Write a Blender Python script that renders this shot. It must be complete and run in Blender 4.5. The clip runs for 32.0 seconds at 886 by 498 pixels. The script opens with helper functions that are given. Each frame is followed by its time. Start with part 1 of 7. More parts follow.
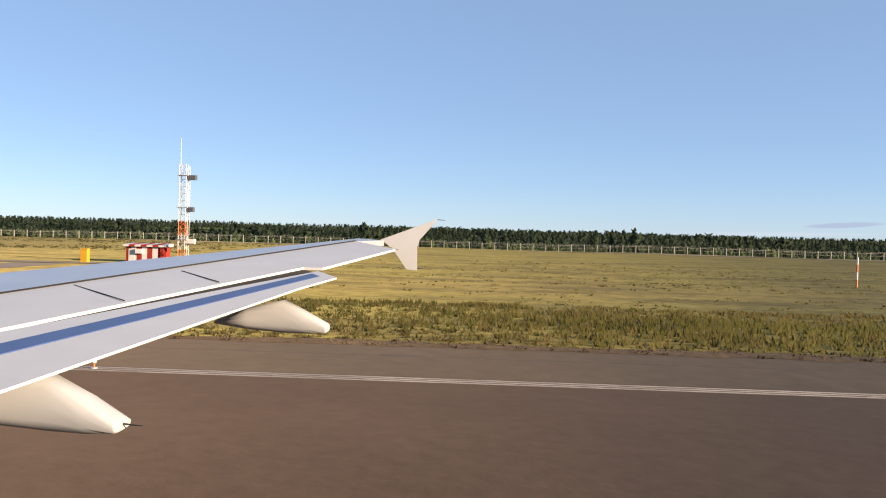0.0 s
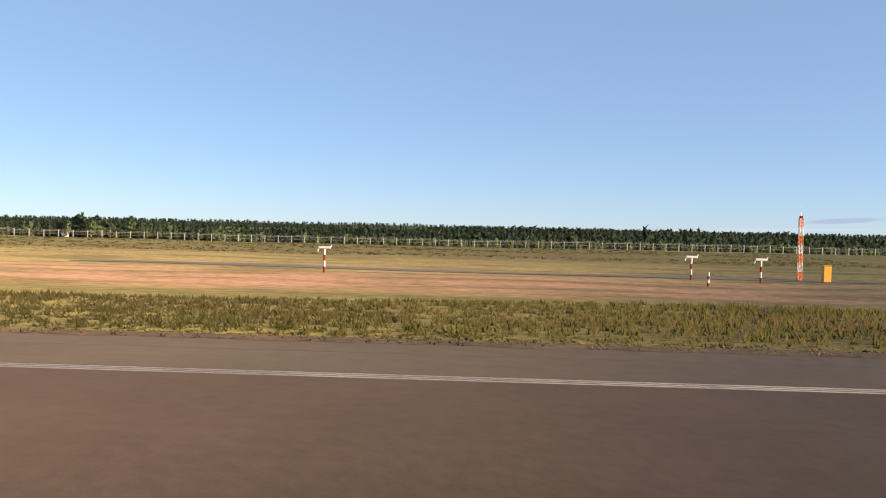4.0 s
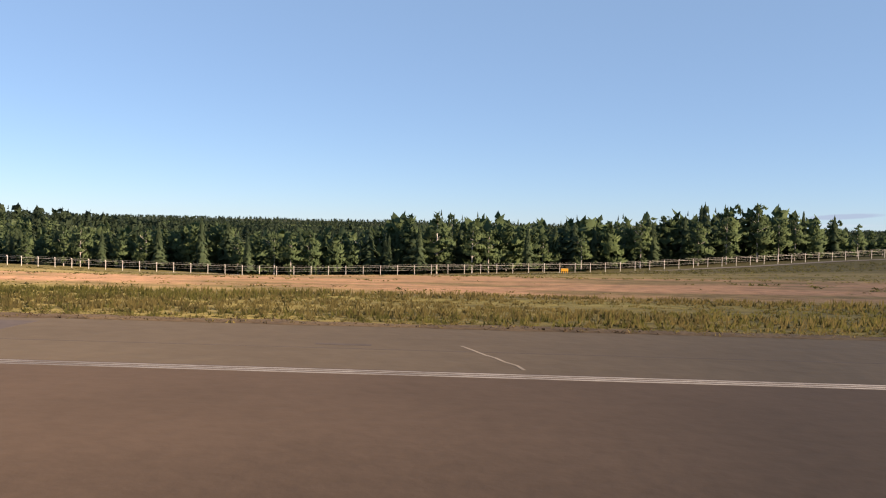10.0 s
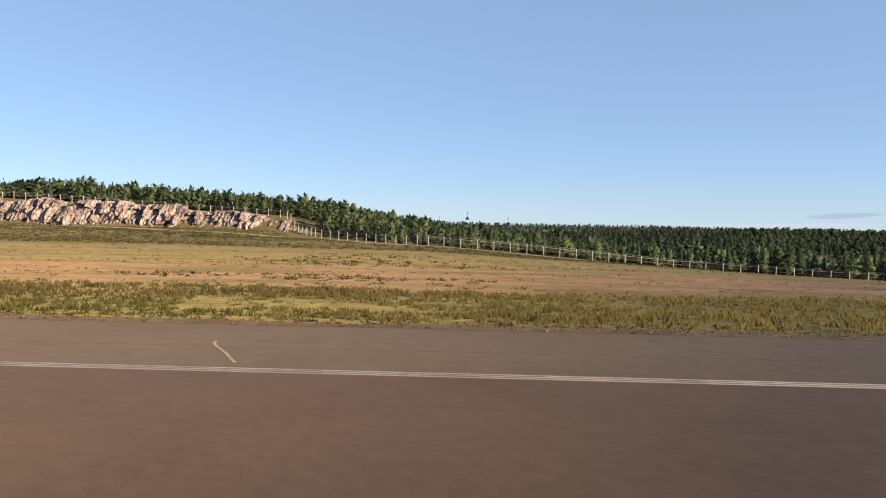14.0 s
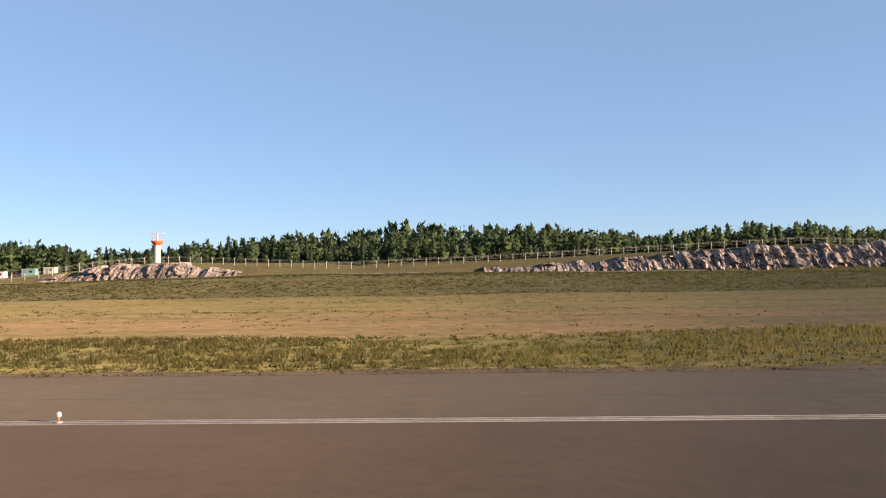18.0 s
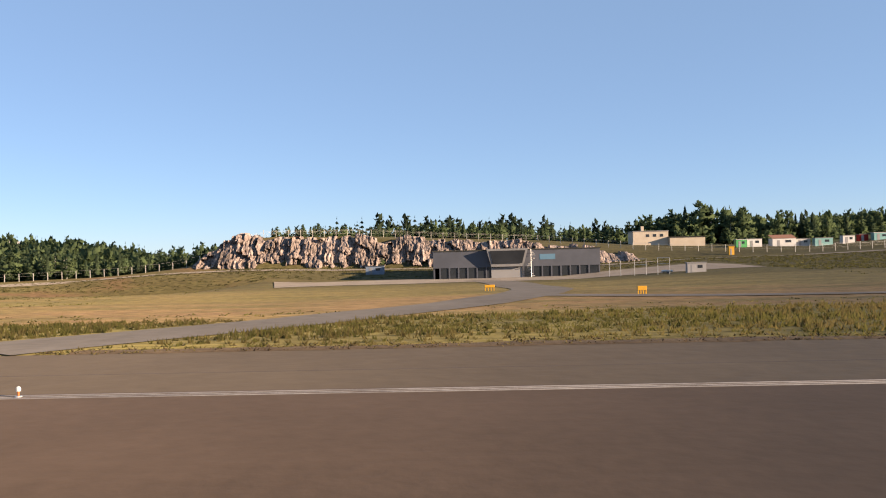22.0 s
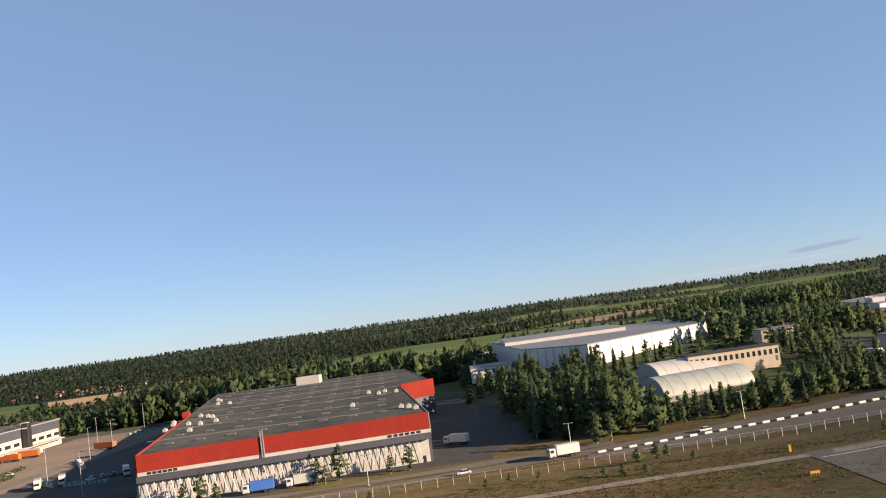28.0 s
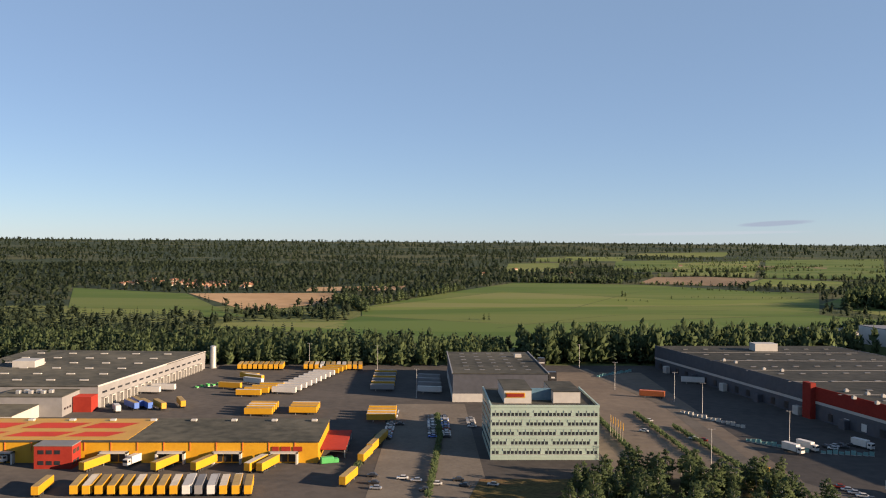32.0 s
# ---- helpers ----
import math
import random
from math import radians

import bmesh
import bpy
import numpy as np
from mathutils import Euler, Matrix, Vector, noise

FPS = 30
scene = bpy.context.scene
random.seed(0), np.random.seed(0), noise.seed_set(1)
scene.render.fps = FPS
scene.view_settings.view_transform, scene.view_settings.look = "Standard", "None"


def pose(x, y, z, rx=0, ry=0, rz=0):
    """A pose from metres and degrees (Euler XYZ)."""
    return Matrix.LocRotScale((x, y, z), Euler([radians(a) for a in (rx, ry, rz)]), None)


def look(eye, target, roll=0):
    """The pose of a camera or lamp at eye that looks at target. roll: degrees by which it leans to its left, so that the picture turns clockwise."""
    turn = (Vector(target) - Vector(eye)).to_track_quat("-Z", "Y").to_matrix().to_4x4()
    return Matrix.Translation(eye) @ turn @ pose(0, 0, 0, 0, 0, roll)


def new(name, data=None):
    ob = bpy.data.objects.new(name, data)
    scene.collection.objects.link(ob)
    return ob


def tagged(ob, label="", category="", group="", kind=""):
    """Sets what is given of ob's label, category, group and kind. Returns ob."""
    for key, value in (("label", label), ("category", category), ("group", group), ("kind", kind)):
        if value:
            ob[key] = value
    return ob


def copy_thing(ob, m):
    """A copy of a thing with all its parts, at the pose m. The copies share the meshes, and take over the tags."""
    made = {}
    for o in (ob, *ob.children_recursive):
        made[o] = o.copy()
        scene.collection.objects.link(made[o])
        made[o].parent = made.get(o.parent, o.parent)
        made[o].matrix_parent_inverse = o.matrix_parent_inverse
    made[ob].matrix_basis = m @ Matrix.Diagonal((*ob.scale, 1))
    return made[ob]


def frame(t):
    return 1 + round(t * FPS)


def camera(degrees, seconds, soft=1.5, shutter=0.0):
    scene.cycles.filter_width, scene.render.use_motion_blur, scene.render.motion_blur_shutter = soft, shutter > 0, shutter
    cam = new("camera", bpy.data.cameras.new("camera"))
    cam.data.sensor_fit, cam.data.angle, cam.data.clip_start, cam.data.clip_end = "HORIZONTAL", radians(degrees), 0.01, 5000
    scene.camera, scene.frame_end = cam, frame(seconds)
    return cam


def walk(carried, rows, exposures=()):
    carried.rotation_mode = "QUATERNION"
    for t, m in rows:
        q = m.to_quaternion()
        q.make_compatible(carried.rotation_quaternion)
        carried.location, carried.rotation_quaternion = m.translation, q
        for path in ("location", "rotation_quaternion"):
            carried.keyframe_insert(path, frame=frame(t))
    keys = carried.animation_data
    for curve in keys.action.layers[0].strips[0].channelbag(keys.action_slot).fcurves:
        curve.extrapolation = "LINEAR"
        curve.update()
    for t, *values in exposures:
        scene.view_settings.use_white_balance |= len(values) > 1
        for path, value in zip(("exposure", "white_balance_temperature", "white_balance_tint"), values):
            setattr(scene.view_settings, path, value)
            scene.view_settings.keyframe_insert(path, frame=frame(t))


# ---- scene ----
cam = camera(57.0, 32.0, soft=1.1)
# The plan below is drawn in units of U metres, as a model of the airfield; seconds, x, y, z, pitch, roll, yaw
U = 0.46
PATH = [
    (0, 0.00, 0.00, 5.05, -1.030, -1.620, 2.300),
    (1, -34.56, 0.00, 5.05, -1.229, -1.390, 2.300),
    (2, -71.55, 0.00, 5.05, -1.348, -1.330, 2.300),
    (3, -110.92, 0.00, 5.05, -1.189, -1.390, 2.300),
    (4, -152.60, 0.00, 5.05, -1.210, -1.360, 2.300),
    (5, -196.60, 0.00, 5.05, -1.260, -1.320, 2.300),
    (6, -242.87, 0.00, 5.05, -1.308, -1.290, 2.300),
    (7, -291.32, 0.00, 5.05, -1.506, -1.340, 2.300),
    (8, -341.93, 0.00, 5.05, -1.506, -1.320, 2.300),
    (9, -394.67, 0.00, 5.05, -1.387, -1.240, 2.300),
    (10, -449.48, 0.00, 5.05, -1.467, -1.290, 2.300),
    (11, -506.34, 0.00, 5.05, -1.308, -1.090, 2.300),
    (12, -565.21, 0.00, 5.05, -1.308, -1.160, 2.300),
    (13, -626.05, 0.00, 5.05, -1.308, -1.160, 2.300),
    (14, -688.83, 0.00, 5.05, -1.427, -1.090, 2.300),
    (15, -753.50, 0.00, 5.05, -0.700, -0.600, 2.300),
    (16, -820.10, 0.00, 5.05, 0.700, 0.500, 2.300),
    (17, -888.44, 0.00, 5.05, 1.351, 0.870, 2.300),
    (18, -958.64, 0.00, 5.05, 1.628, 0.850, 2.300),
    (19, -1030.61, 0.00, 5.05, 1.311, 0.850, 2.300),
    (20, -1104.34, 0.00, 5.05, 0.755, 1.020, 2.300),
    (21, -1179.78, 0.00, 5.05, 0.240, 1.110, 2.300),
    (21.5, -1218.14, -0.12, 5.05, -0.039, 1.249, 2.300),
    (22, -1256.92, -0.29, 4.70, 0.350, 1.430, 2.300),
    (22.5, -1296.12, -0.46, 4.65, 1.549, 3.300, 2.106),
    (23, -1335.74, -0.45, 5.61, 4.345, 5.806, 1.825),
    (23.5, -1375.62, -0.08, 7.20, 4.957, 5.970, 1.624),
    (24, -1415.63, 0.42, 9.72, 4.699, 5.849, 1.441),
    (24.5, -1455.77, 0.92, 12.89, 4.429, 5.941, 1.207),
    (25, -1496.00, 0.00, 16.60, 4.400, 6.100, 1.000),
    (25.5, -1536.40, -1.50, 20.60, 4.500, 6.350, 0.750),
    (26, -1576.90, -3.20, 24.70, 4.650, 6.600, 0.550),
    (26.5, -1617.56, -4.69, 28.66, 4.749, 6.792, 0.462),
    (27, -1658.31, -2.52, 32.52, 4.718, 6.930, 0.966),
    (27.5, -1699.20, -0.16, 36.35, 4.801, 7.094, 1.244),
    (28, -1740.21, 1.30, 40.77, 4.818, 7.723, 1.624),
    (28.5, -1781.34, 2.99, 45.73, 5.097, 11.391, 1.162),
    (29, -1822.60, 4.12, 51.04, 4.474, 11.990, 0.721),
    (29.5, -1863.99, 3.67, 56.19, 4.165, 12.227, 0.936),
    (30, -1905.50, 2.07, 61.26, 4.113, 12.336, 1.117),
    (30.5, -1947.13, 0.16, 66.41, 4.074, 12.139, 1.255),
    (31, -1988.89, -1.22, 71.38, 2.852, 8.260, 1.137),
    (31.5, -2030.77, -2.31, 76.33, 1.022, 2.710, -0.618),
    (32, -2072.78, -3.37, 81.24, -0.604, -0.476, -1.696),
]
walk(cam, [(t, pose(x * U, y * U, z * U, 90 + p, r, w)) for t, x, y, z, p, r, w in PATH], exposures=[(0, 1.6, 7600, 19), (16, 1.6, 7600, 19), (21.8, 1.6, 7600, 19), (23, 1.48, 7550, 19), (24, 1.47, 7450, 19), (27, 1.41, 7420, 19), (29, 1.36, 7650, 19), (30.5, 1.35, 7750, 19), (32, 1.36, 7950, 19)])

# ---- sky and sun ----
SUN_FROM = Vector((0.93, -0.37, 0.0)).normalized()
SUN_UP = radians(14)
world = bpy.data.worlds.new("evening_sky")
scene.world = world
world.use_nodes = True
wn, wl = world.node_tree.nodes, world.node_tree.links
sky = wn.new("ShaderNodeTexSky")
sky.sky_type = "NISHITA"
sky.sun_disc = False
sky.sun_elevation = SUN_UP
sky.sun_rotation = math.atan2(SUN_FROM.x, SUN_FROM.y)
sky.air_density, sky.dust_density, sky.ozone_density = 0.68, 0.08, 3.8
# thin evening haze evens out the clear sky
haze = wn.new("ShaderNodeMix")
haze.data_type = "RGBA"
haze.inputs[0].default_value = 0.5
haze.inputs[7].default_value = (1.66, 3.0, 4.9, 1)
wl.new(sky.outputs[0], haze.inputs[6])
# one small grey lens cloud low over the horizon, a little beyond north-north-east, with a pale streak under it
toward, axes, bearing = wn.new("ShaderNodeTexCoord"), wn.new("ShaderNodeSeparateXYZ"), wn.new("ShaderNodeMath")
bearing.operation = "ARCTAN2"
wl.new(toward.outputs["Generated"], axes.inputs[0])
wl.new(axes.outputs[0], bearing.inputs[0])
wl.new(axes.outputs[1], bearing.inputs[1])
wisp = wn.new("ShaderNodeTexNoise")
wisp.inputs["Scale"].default_value, wisp.inputs["Detail"].default_value = 55.0, 4.0
wl.new(toward.outputs["Generated"], wisp.inputs["Vector"])


def sky_math(op, a, b):
    node = wn.new("ShaderNodeMath")
    node.operation = op
    for k, v in enumerate((a, b)):
        if isinstance(v, (int, float)):
            node.inputs[k].default_value = v
        else:
            wl.new(v, node.inputs[k])
    return node.outputs[0]


last = haze.outputs[2]
for az, up, half, thick, tint, most in [(23.8, 1.28, 2.5, 0.20, (2.0, 2.75, 4.0, 1), 0.8), (19.5, 0.62, 7.0, 0.13, (3.3, 4.0, 5.2, 1), 0.35)]:
    along = sky_math("DIVIDE", sky_math("SUBTRACT", bearing.outputs[0], radians(az)), radians(half))
    above = sky_math("SUBTRACT", sky_math("SUBTRACT", axes.outputs[2], radians(up)), sky_math("MULTIPLY", along, radians(0.15)))
    across = sky_math("DIVIDE", above, radians(thick))
    far = sky_math("ADD", sky_math("MULTIPLY", along, along), sky_math("MULTIPLY", across, across))
    cover = wn.new("ShaderNodeMapRange")
    cover.inputs[1].default_value, cover.inputs[2].default_value, cover.inputs[3].default_value, cover.inputs[4].default_value = 1.35, 0.75, 0.0, most
    wl.new(sky_math("ADD", far, sky_math("MULTIPLY", wisp.outputs[0], 0.7)), cover.inputs[0])
    cloud = wn.new("ShaderNodeMix")
    cloud.data_type = "RGBA"
    cloud.inputs[7].default_value = tint
    wl.new(cover.outputs[0], cloud.inputs[0])
    wl.new(last, cloud.inputs[6])
    last = cloud.outputs[2]
wl.new(last, wn["Background"].inputs[0])
wn["Background"].inputs[1].default_value = 0.065
sun = new("sun", bpy.data.lights.new("sun", "SUN"))
sun.data.energy, sun.data.angle, sun.data.color = 5.0, radians(0.6), (1.0, 0.84, 0.65)
sun.matrix_world = look(SUN_FROM * 100 + Vector((0, 0, 100 * math.tan(SUN_UP))), (0, 0, 0))

# ---- materials ----
def material(name, dark, light, scale=1.0, rough=0.8, bump=0.2, metal=0.0, detail=6.0, spread=(0.35, 0.65), per_piece=0.0):
    """A rough surface whose colour wanders between two tones at two scales."""
    m = bpy.data.materials.new(name)
    m.use_nodes = True
    n, l = m.node_tree.nodes, m.node_tree.links
    b = n["Principled BSDF"]
    b.inputs["Roughness"].default_value, b.inputs["Metallic"].default_value = rough, metal
    if rough >= 0.85:
        b.inputs["Specular IOR Level"].default_value, b.inputs["Diffuse Roughness"].default_value = 0.15, 0.6
    geo = n.new("ShaderNodeNewGeometry")
    fine, broad = n.new("ShaderNodeTexNoise"), n.new("ShaderNodeTexNoise")
    fine.inputs["Scale"].default_value, broad.inputs["Scale"].default_value = scale / U, scale / 9 / U
    fine.inputs["Detail"].default_value = detail
    for t in (fine, broad):
        l.new(geo.outputs["Position"], t.inputs["Vector"])
    mean = n.new("ShaderNodeMath")
    mean.operation = "MULTIPLY_ADD"
    mean.inputs[1].default_value = 0.5
    half = n.new("ShaderNodeMath")
    half.operation = "MULTIPLY"
    half.inputs[1].default_value = 0.5
    l.new(broad.outputs[0], half.inputs[0])
    l.new(fine.outputs[0], mean.inputs[0])
    l.new(half.outputs[0], mean.inputs[2])
    ramp = n.new("ShaderNodeValToRGB")
    ramp.color_ramp.elements[0].position, ramp.color_ramp.elements[1].position = spread
    ramp.color_ramp.elements[0].color, ramp.color_ramp.elements[1].color = (*dark, 1), (*light, 1)
    l.new(mean.outputs[0], ramp.inputs[0])
    out = ramp.outputs[0]
    if per_piece:
        info, hsv, rng = n.new("ShaderNodeObjectInfo"), n.new("ShaderNodeHueSaturation"), n.new("ShaderNodeMapRange")
        rng.inputs[3].default_value, rng.inputs[4].default_value = 1 - per_piece, 1 + per_piece
        l.new(info.outputs["Random"], rng.inputs[0])
        l.new(rng.outputs[0], hsv.inputs["Value"])
        l.new(out, hsv.inputs["Color"])
        out = hsv.outputs[0]
    l.new(out, b.inputs["Base Color"])
    if bump:
        bp = n.new("ShaderNodeBump")
        bp.inputs["Strength"].default_value = bump
        bp.inputs["Distance"].default_value = 0.3 / scale * U
        l.new(fine.outputs[0], bp.inputs["Height"])
        l.new(bp.outputs[0], b.inputs["Normal"])
    return m


def leafy(name, dark, light, rough=0.9, grain=0.3):
    """Foliage: each clump has its own tone, with a little light through it."""
    m = bpy.data.materials.new(name)
    m.use_nodes = True
    n, l = m.node_tree.nodes, m.node_tree.links
    b = n["Principled BSDF"]
    b.inputs["Roughness"].default_value = rough
    b.inputs["Specular IOR Level"].default_value = 0.1
    geo, info = n.new("ShaderNodeNewGeometry"), n.new("ShaderNodeTexNoise")
    info.inputs["Scale"].default_value = 0.14 / U
    info.inputs["Detail"].default_value = 1.0
    l.new(geo.outputs["Position"], info.inputs["Vector"])
    add = n.new("ShaderNodeMath")
    add.operation = "MULTIPLY_ADD"
    add.inputs[1].default_value = grain
    sc = n.new("ShaderNodeMath")
    sc.operation = "MULTIPLY"
    sc.inputs[1].default_value = 1.15 - grain
    l.new(info.outputs[0], sc.inputs[0])
    l.new(geo.outputs["Random Per Island"], add.inputs[0])
    l.new(sc.outputs[0], add.inputs[2])
    ramp = n.new("ShaderNodeValToRGB")
    ramp.color_ramp.elements[0].position, ramp.color_ramp.elements[1].position = 0.25, 0.85
    ramp.color_ramp.elements[0].color, ramp.color_ramp.elements[1].color = (*dark, 1), (*light, 1)
    l.new(add.outputs[0], ramp.inputs[0])
    l.new(ramp.outputs[0], b.inputs["Base Color"])
    glow, both = n.new("ShaderNodeBsdfTranslucent"), n.new("ShaderNodeMixShader")
    both.inputs[0].default_value = 0.5
    l.new(ramp.outputs[0], glow.inputs[0])
    l.new(b.outputs[0], both.inputs[1])
    l.new(glow.outputs[0], both.inputs[2])
    l.new(both.outputs[0], n["Material Output"].inputs[0])
    return m


def parcelled(name, tones, scale, stretch, turn, lines=0.0):
    """Farmland: parcels of different crops, with fine drill lines along them."""
    m = bpy.data.materials.new(name)
    m.use_nodes = True
    n, l = m.node_tree.nodes, m.node_tree.links
    b = n["Principled BSDF"]
    b.inputs["Roughness"].default_value, b.inputs["Specular IOR Level"].default_value = 0.95, 0.1
    geo, mp, cells, ramp, fine = n.new("ShaderNodeNewGeometry"), n.new("ShaderNodeMapping"), n.new("ShaderNodeTexVoronoi"), n.new("ShaderNodeValToRGB"), n.new("ShaderNodeTexNoise")
    mp.inputs["Rotation"].default_value, mp.inputs["Scale"].default_value = (0, 0, radians(turn)), stretch
    l.new(geo.outputs["Position"], mp.inputs[0])
    l.new(mp.outputs[0], cells.inputs["Vector"])
    l.new(mp.outputs[0], fine.inputs["Vector"])
    cells.inputs["Scale"].default_value, fine.inputs["Scale"].default_value, fine.inputs["Detail"].default_value = scale / U, scale * 3 / U, 7
    sep = n.new("ShaderNodeSeparateColor")
    l.new(cells.outputs["Color"], sep.inputs[0])
    blend = n.new("ShaderNodeMath")
    blend.operation = "MULTIPLY_ADD"
    blend.inputs[1].default_value = 0.6
    l.new(fine.outputs[0], blend.inputs[0])
    half = n.new("ShaderNodeMath")
    half.operation = "MULTIPLY"
    half.inputs[1].default_value = 0.7
    l.new(sep.outputs[0], half.inputs[0])
    l.new(half.outputs[0], blend.inputs[2])
    el = ramp.color_ramp.elements
    while len(el) < len(tones):
        el.new(0.5)
    for k, c in enumerate(tones):
        el[k].position, el[k].color = 0.2 + 0.7 * k / (len(tones) - 1), (*c, 1)
    l.new(blend.outputs[0], ramp.inputs[0])
    out = ramp.outputs[0]
    if lines:
        wave, mul = n.new("ShaderNodeTexWave"), n.new("ShaderNodeMix")
        wave.inputs["Scale"].default_value, wave.inputs["Distortion"].default_value = lines / U, 0.6
        l.new(geo.outputs["Position"], wave.inputs["Vector"])
        mul.data_type, mul.blend_type = "RGBA", "MULTIPLY"
        mul.inputs[0].default_value = 0.22
        l.new(out, mul.inputs[6])
        l.new(wave.outputs["Color"], mul.inputs[7])
        out = mul.outputs[2]
    l.new(out, b.inputs["Base Color"])
    return m


def banded_grass():
    """Airfield vegetation: bands of soil, yellow-green tall grass, reddish sorrel and dry turf that run along the runway."""
    m = bpy.data.materials.new("airfield_grass")
    m.use_nodes = True
    n, l = m.node_tree.nodes, m.node_tree.links
    b = n["Principled BSDF"]
    b.inputs["Roughness"].default_value = 0.95
    b.inputs["Specular IOR Level"].default_value, b.inputs["Diffuse Roughness"].default_value = 0.1, 1.0
    geo = n.new("ShaderNodeNewGeometry")
    sep = n.new("ShaderNodeSeparateXYZ")
    l.new(geo.outputs["Position"], sep.inputs[0])

    def tex(scale, stretch, detail=5):
        mp = n.new("ShaderNodeMapping")
        mp.inputs["Scale"].default_value = stretch
        t = n.new("ShaderNodeTexNoise")
        t.inputs["Scale"].default_value, t.inputs["Detail"].default_value = scale / U, detail
        l.new(geo.outputs["Position"], mp.inputs[0])
        l.new(mp.outputs[0], t.inputs["Vector"])
        return t

    wander, patch, fine = tex(0.06, (0.25, 1, 1)), tex(0.16, (0.3, 1, 1)), tex(1.1, (0.6, 1, 1), 8)
    shift = n.new("ShaderNodeMath")
    shift.operation = "MULTIPLY_ADD"
    shift.inputs[1].default_value = 26 * U
    l.new(wander.outputs[0], shift.inputs[0])
    l.new(sep.outputs[1], shift.inputs[2])
    rng = n.new("ShaderNodeMapRange")
    rng.inputs[1].default_value, rng.inputs[2].default_value = 13 * U, 273 * U
    l.new(shift.outputs[0], rng.inputs[0])
    ramp = n.new("ShaderNodeValToRGB")
    stops = [(0.0, (0.185, 0.163, 0.056)), (0.19, (0.205, 0.180, 0.058)), (0.24, (0.185, 0.172, 0.054)), (0.285, (0.35, 0.218, 0.122)),
             (0.38, (0.345, 0.222, 0.120)), (0.43, (0.29, 0.235, 0.092)), (0.60, (0.235, 0.20, 0.08)), (0.66, (0.135, 0.120, 0.047)), (0.93, (0.125, 0.118, 0.046))]
    el = ramp.color_ramp.elements
    while len(el) < len(stops):
        el.new(0.5)
    for e, (at, c) in zip(el, stops):
        e.position, e.color = at, (c[0] * 0.68, c[1] * 0.65, c[2] * 0.75, 1)
    l.new(rng.outputs[0], ramp.inputs[0])
    # the mown field at the start of the run is short yellow-green grass
    mown, near_end = n.new("ShaderNodeMix"), n.new("ShaderNodeMapRange")
    mown.data_type = "RGBA"
    near_end.inputs[1].default_value, near_end.inputs[2].default_value = -130 * U, -50 * U
    near_end.inputs[4].default_value = 0.85
    l.new(sep.outputs[0], near_end.inputs[0])
    l.new(near_end.outputs[0], mown.inputs[0])
    # dark heath on the slope along the middle of the run
    heath, inland, beside = n.new("ShaderNodeMix"), n.new("ShaderNodeMapRange"), n.new("ShaderNodeMapRange")
    heath.data_type = "RGBA"
    heath.inputs[7].default_value = (0.062, 0.055, 0.027, 1)
    inland.inputs[1].default_value, inland.inputs[2].default_value = 0.60, 0.66
    beside.inputs[1].default_value, beside.inputs[2].default_value = -600 * U, -760 * U
    slope = n.new("ShaderNodeMath")
    slope.operation = "MULTIPLY"
    l.new(rng.outputs[0], inland.inputs[0])
    l.new(sep.outputs[0], beside.inputs[0])
    l.new(inland.outputs[0], slope.inputs[0])
    l.new(beside.outputs[0], slope.inputs[1])
    l.new(slope.outputs[0], heath.inputs[0])
    # and the sorrel gives way to dull tan turf below it
    turf, beyond, dull = n.new("ShaderNodeMix"), n.new("ShaderNodeMapRange"), n.new("ShaderNodeMath")
    turf.data_type, dull.operation = "RGBA", "MULTIPLY"
    turf.inputs[7].default_value = (0.098, 0.078, 0.033, 1)
    beyond.inputs[1].default_value, beyond.inputs[2].default_value, beyond.inputs[4].default_value = 0.25, 0.28, 0.62
    l.new(rng.outputs[0], beyond.inputs[0])
    l.new(beyond.outputs[0], dull.inputs[0])
    l.new(beside.outputs[0], dull.inputs[1])
    l.new(dull.outputs[0], turf.inputs[0])
    l.new(ramp.outputs[0], turf.inputs[6])
    l.new(turf.outputs[2], heath.inputs[6])
    l.new(heath.outputs[2], mown.inputs[6])
    mown.inputs[7].default_value = (0.165, 0.148, 0.046, 1)
    # darker green turf with sorrel towards the runway's far end
    lush, far_end = n.new("ShaderNodeMix"), n.new("ShaderNodeMapRange")
    lush.data_type = "RGBA"
    far_end.inputs[1].default_value, far_end.inputs[2].default_value = -1270 * U, -1420 * U
    far_end.inputs[4].default_value = 0.88
    bands = n.new("ShaderNodeValToRGB")
    rows = [(0.15, (0.064, 0.046, 0.027)), (0.18, (0.074, 0.056, 0.026)), (0.20, (0.112, 0.092, 0.024)), (0.24, (0.108, 0.090, 0.024)), (0.262, (0.150, 0.078, 0.050)), (0.305, (0.136, 0.074, 0.046)),
            (0.335, (0.068, 0.078, 0.018)), (0.43, (0.070, 0.076, 0.018)), (0.47, (0.135, 0.098, 0.044)), (0.52, (0.105, 0.078, 0.034)), (0.56, (0.066, 0.052, 0.023))]
    while len(bands.color_ramp.elements) < len(rows):
        bands.color_ramp.elements.new(0.5)
    for e, (at, c) in zip(bands.color_ramp.elements, rows):
        e.position, e.color = at, (*c, 1)
    l.new(rng.outputs[0], bands.inputs[0])
    l.new(bands.outputs[0], lush.inputs[7])
    l.new(sep.outputs[0], far_end.inputs[0])
    l.new(far_end.outputs[0], lush.inputs[0])
    l.new(mown.outputs[2], lush.inputs[6])
    mix = n.new("ShaderNodeMix")
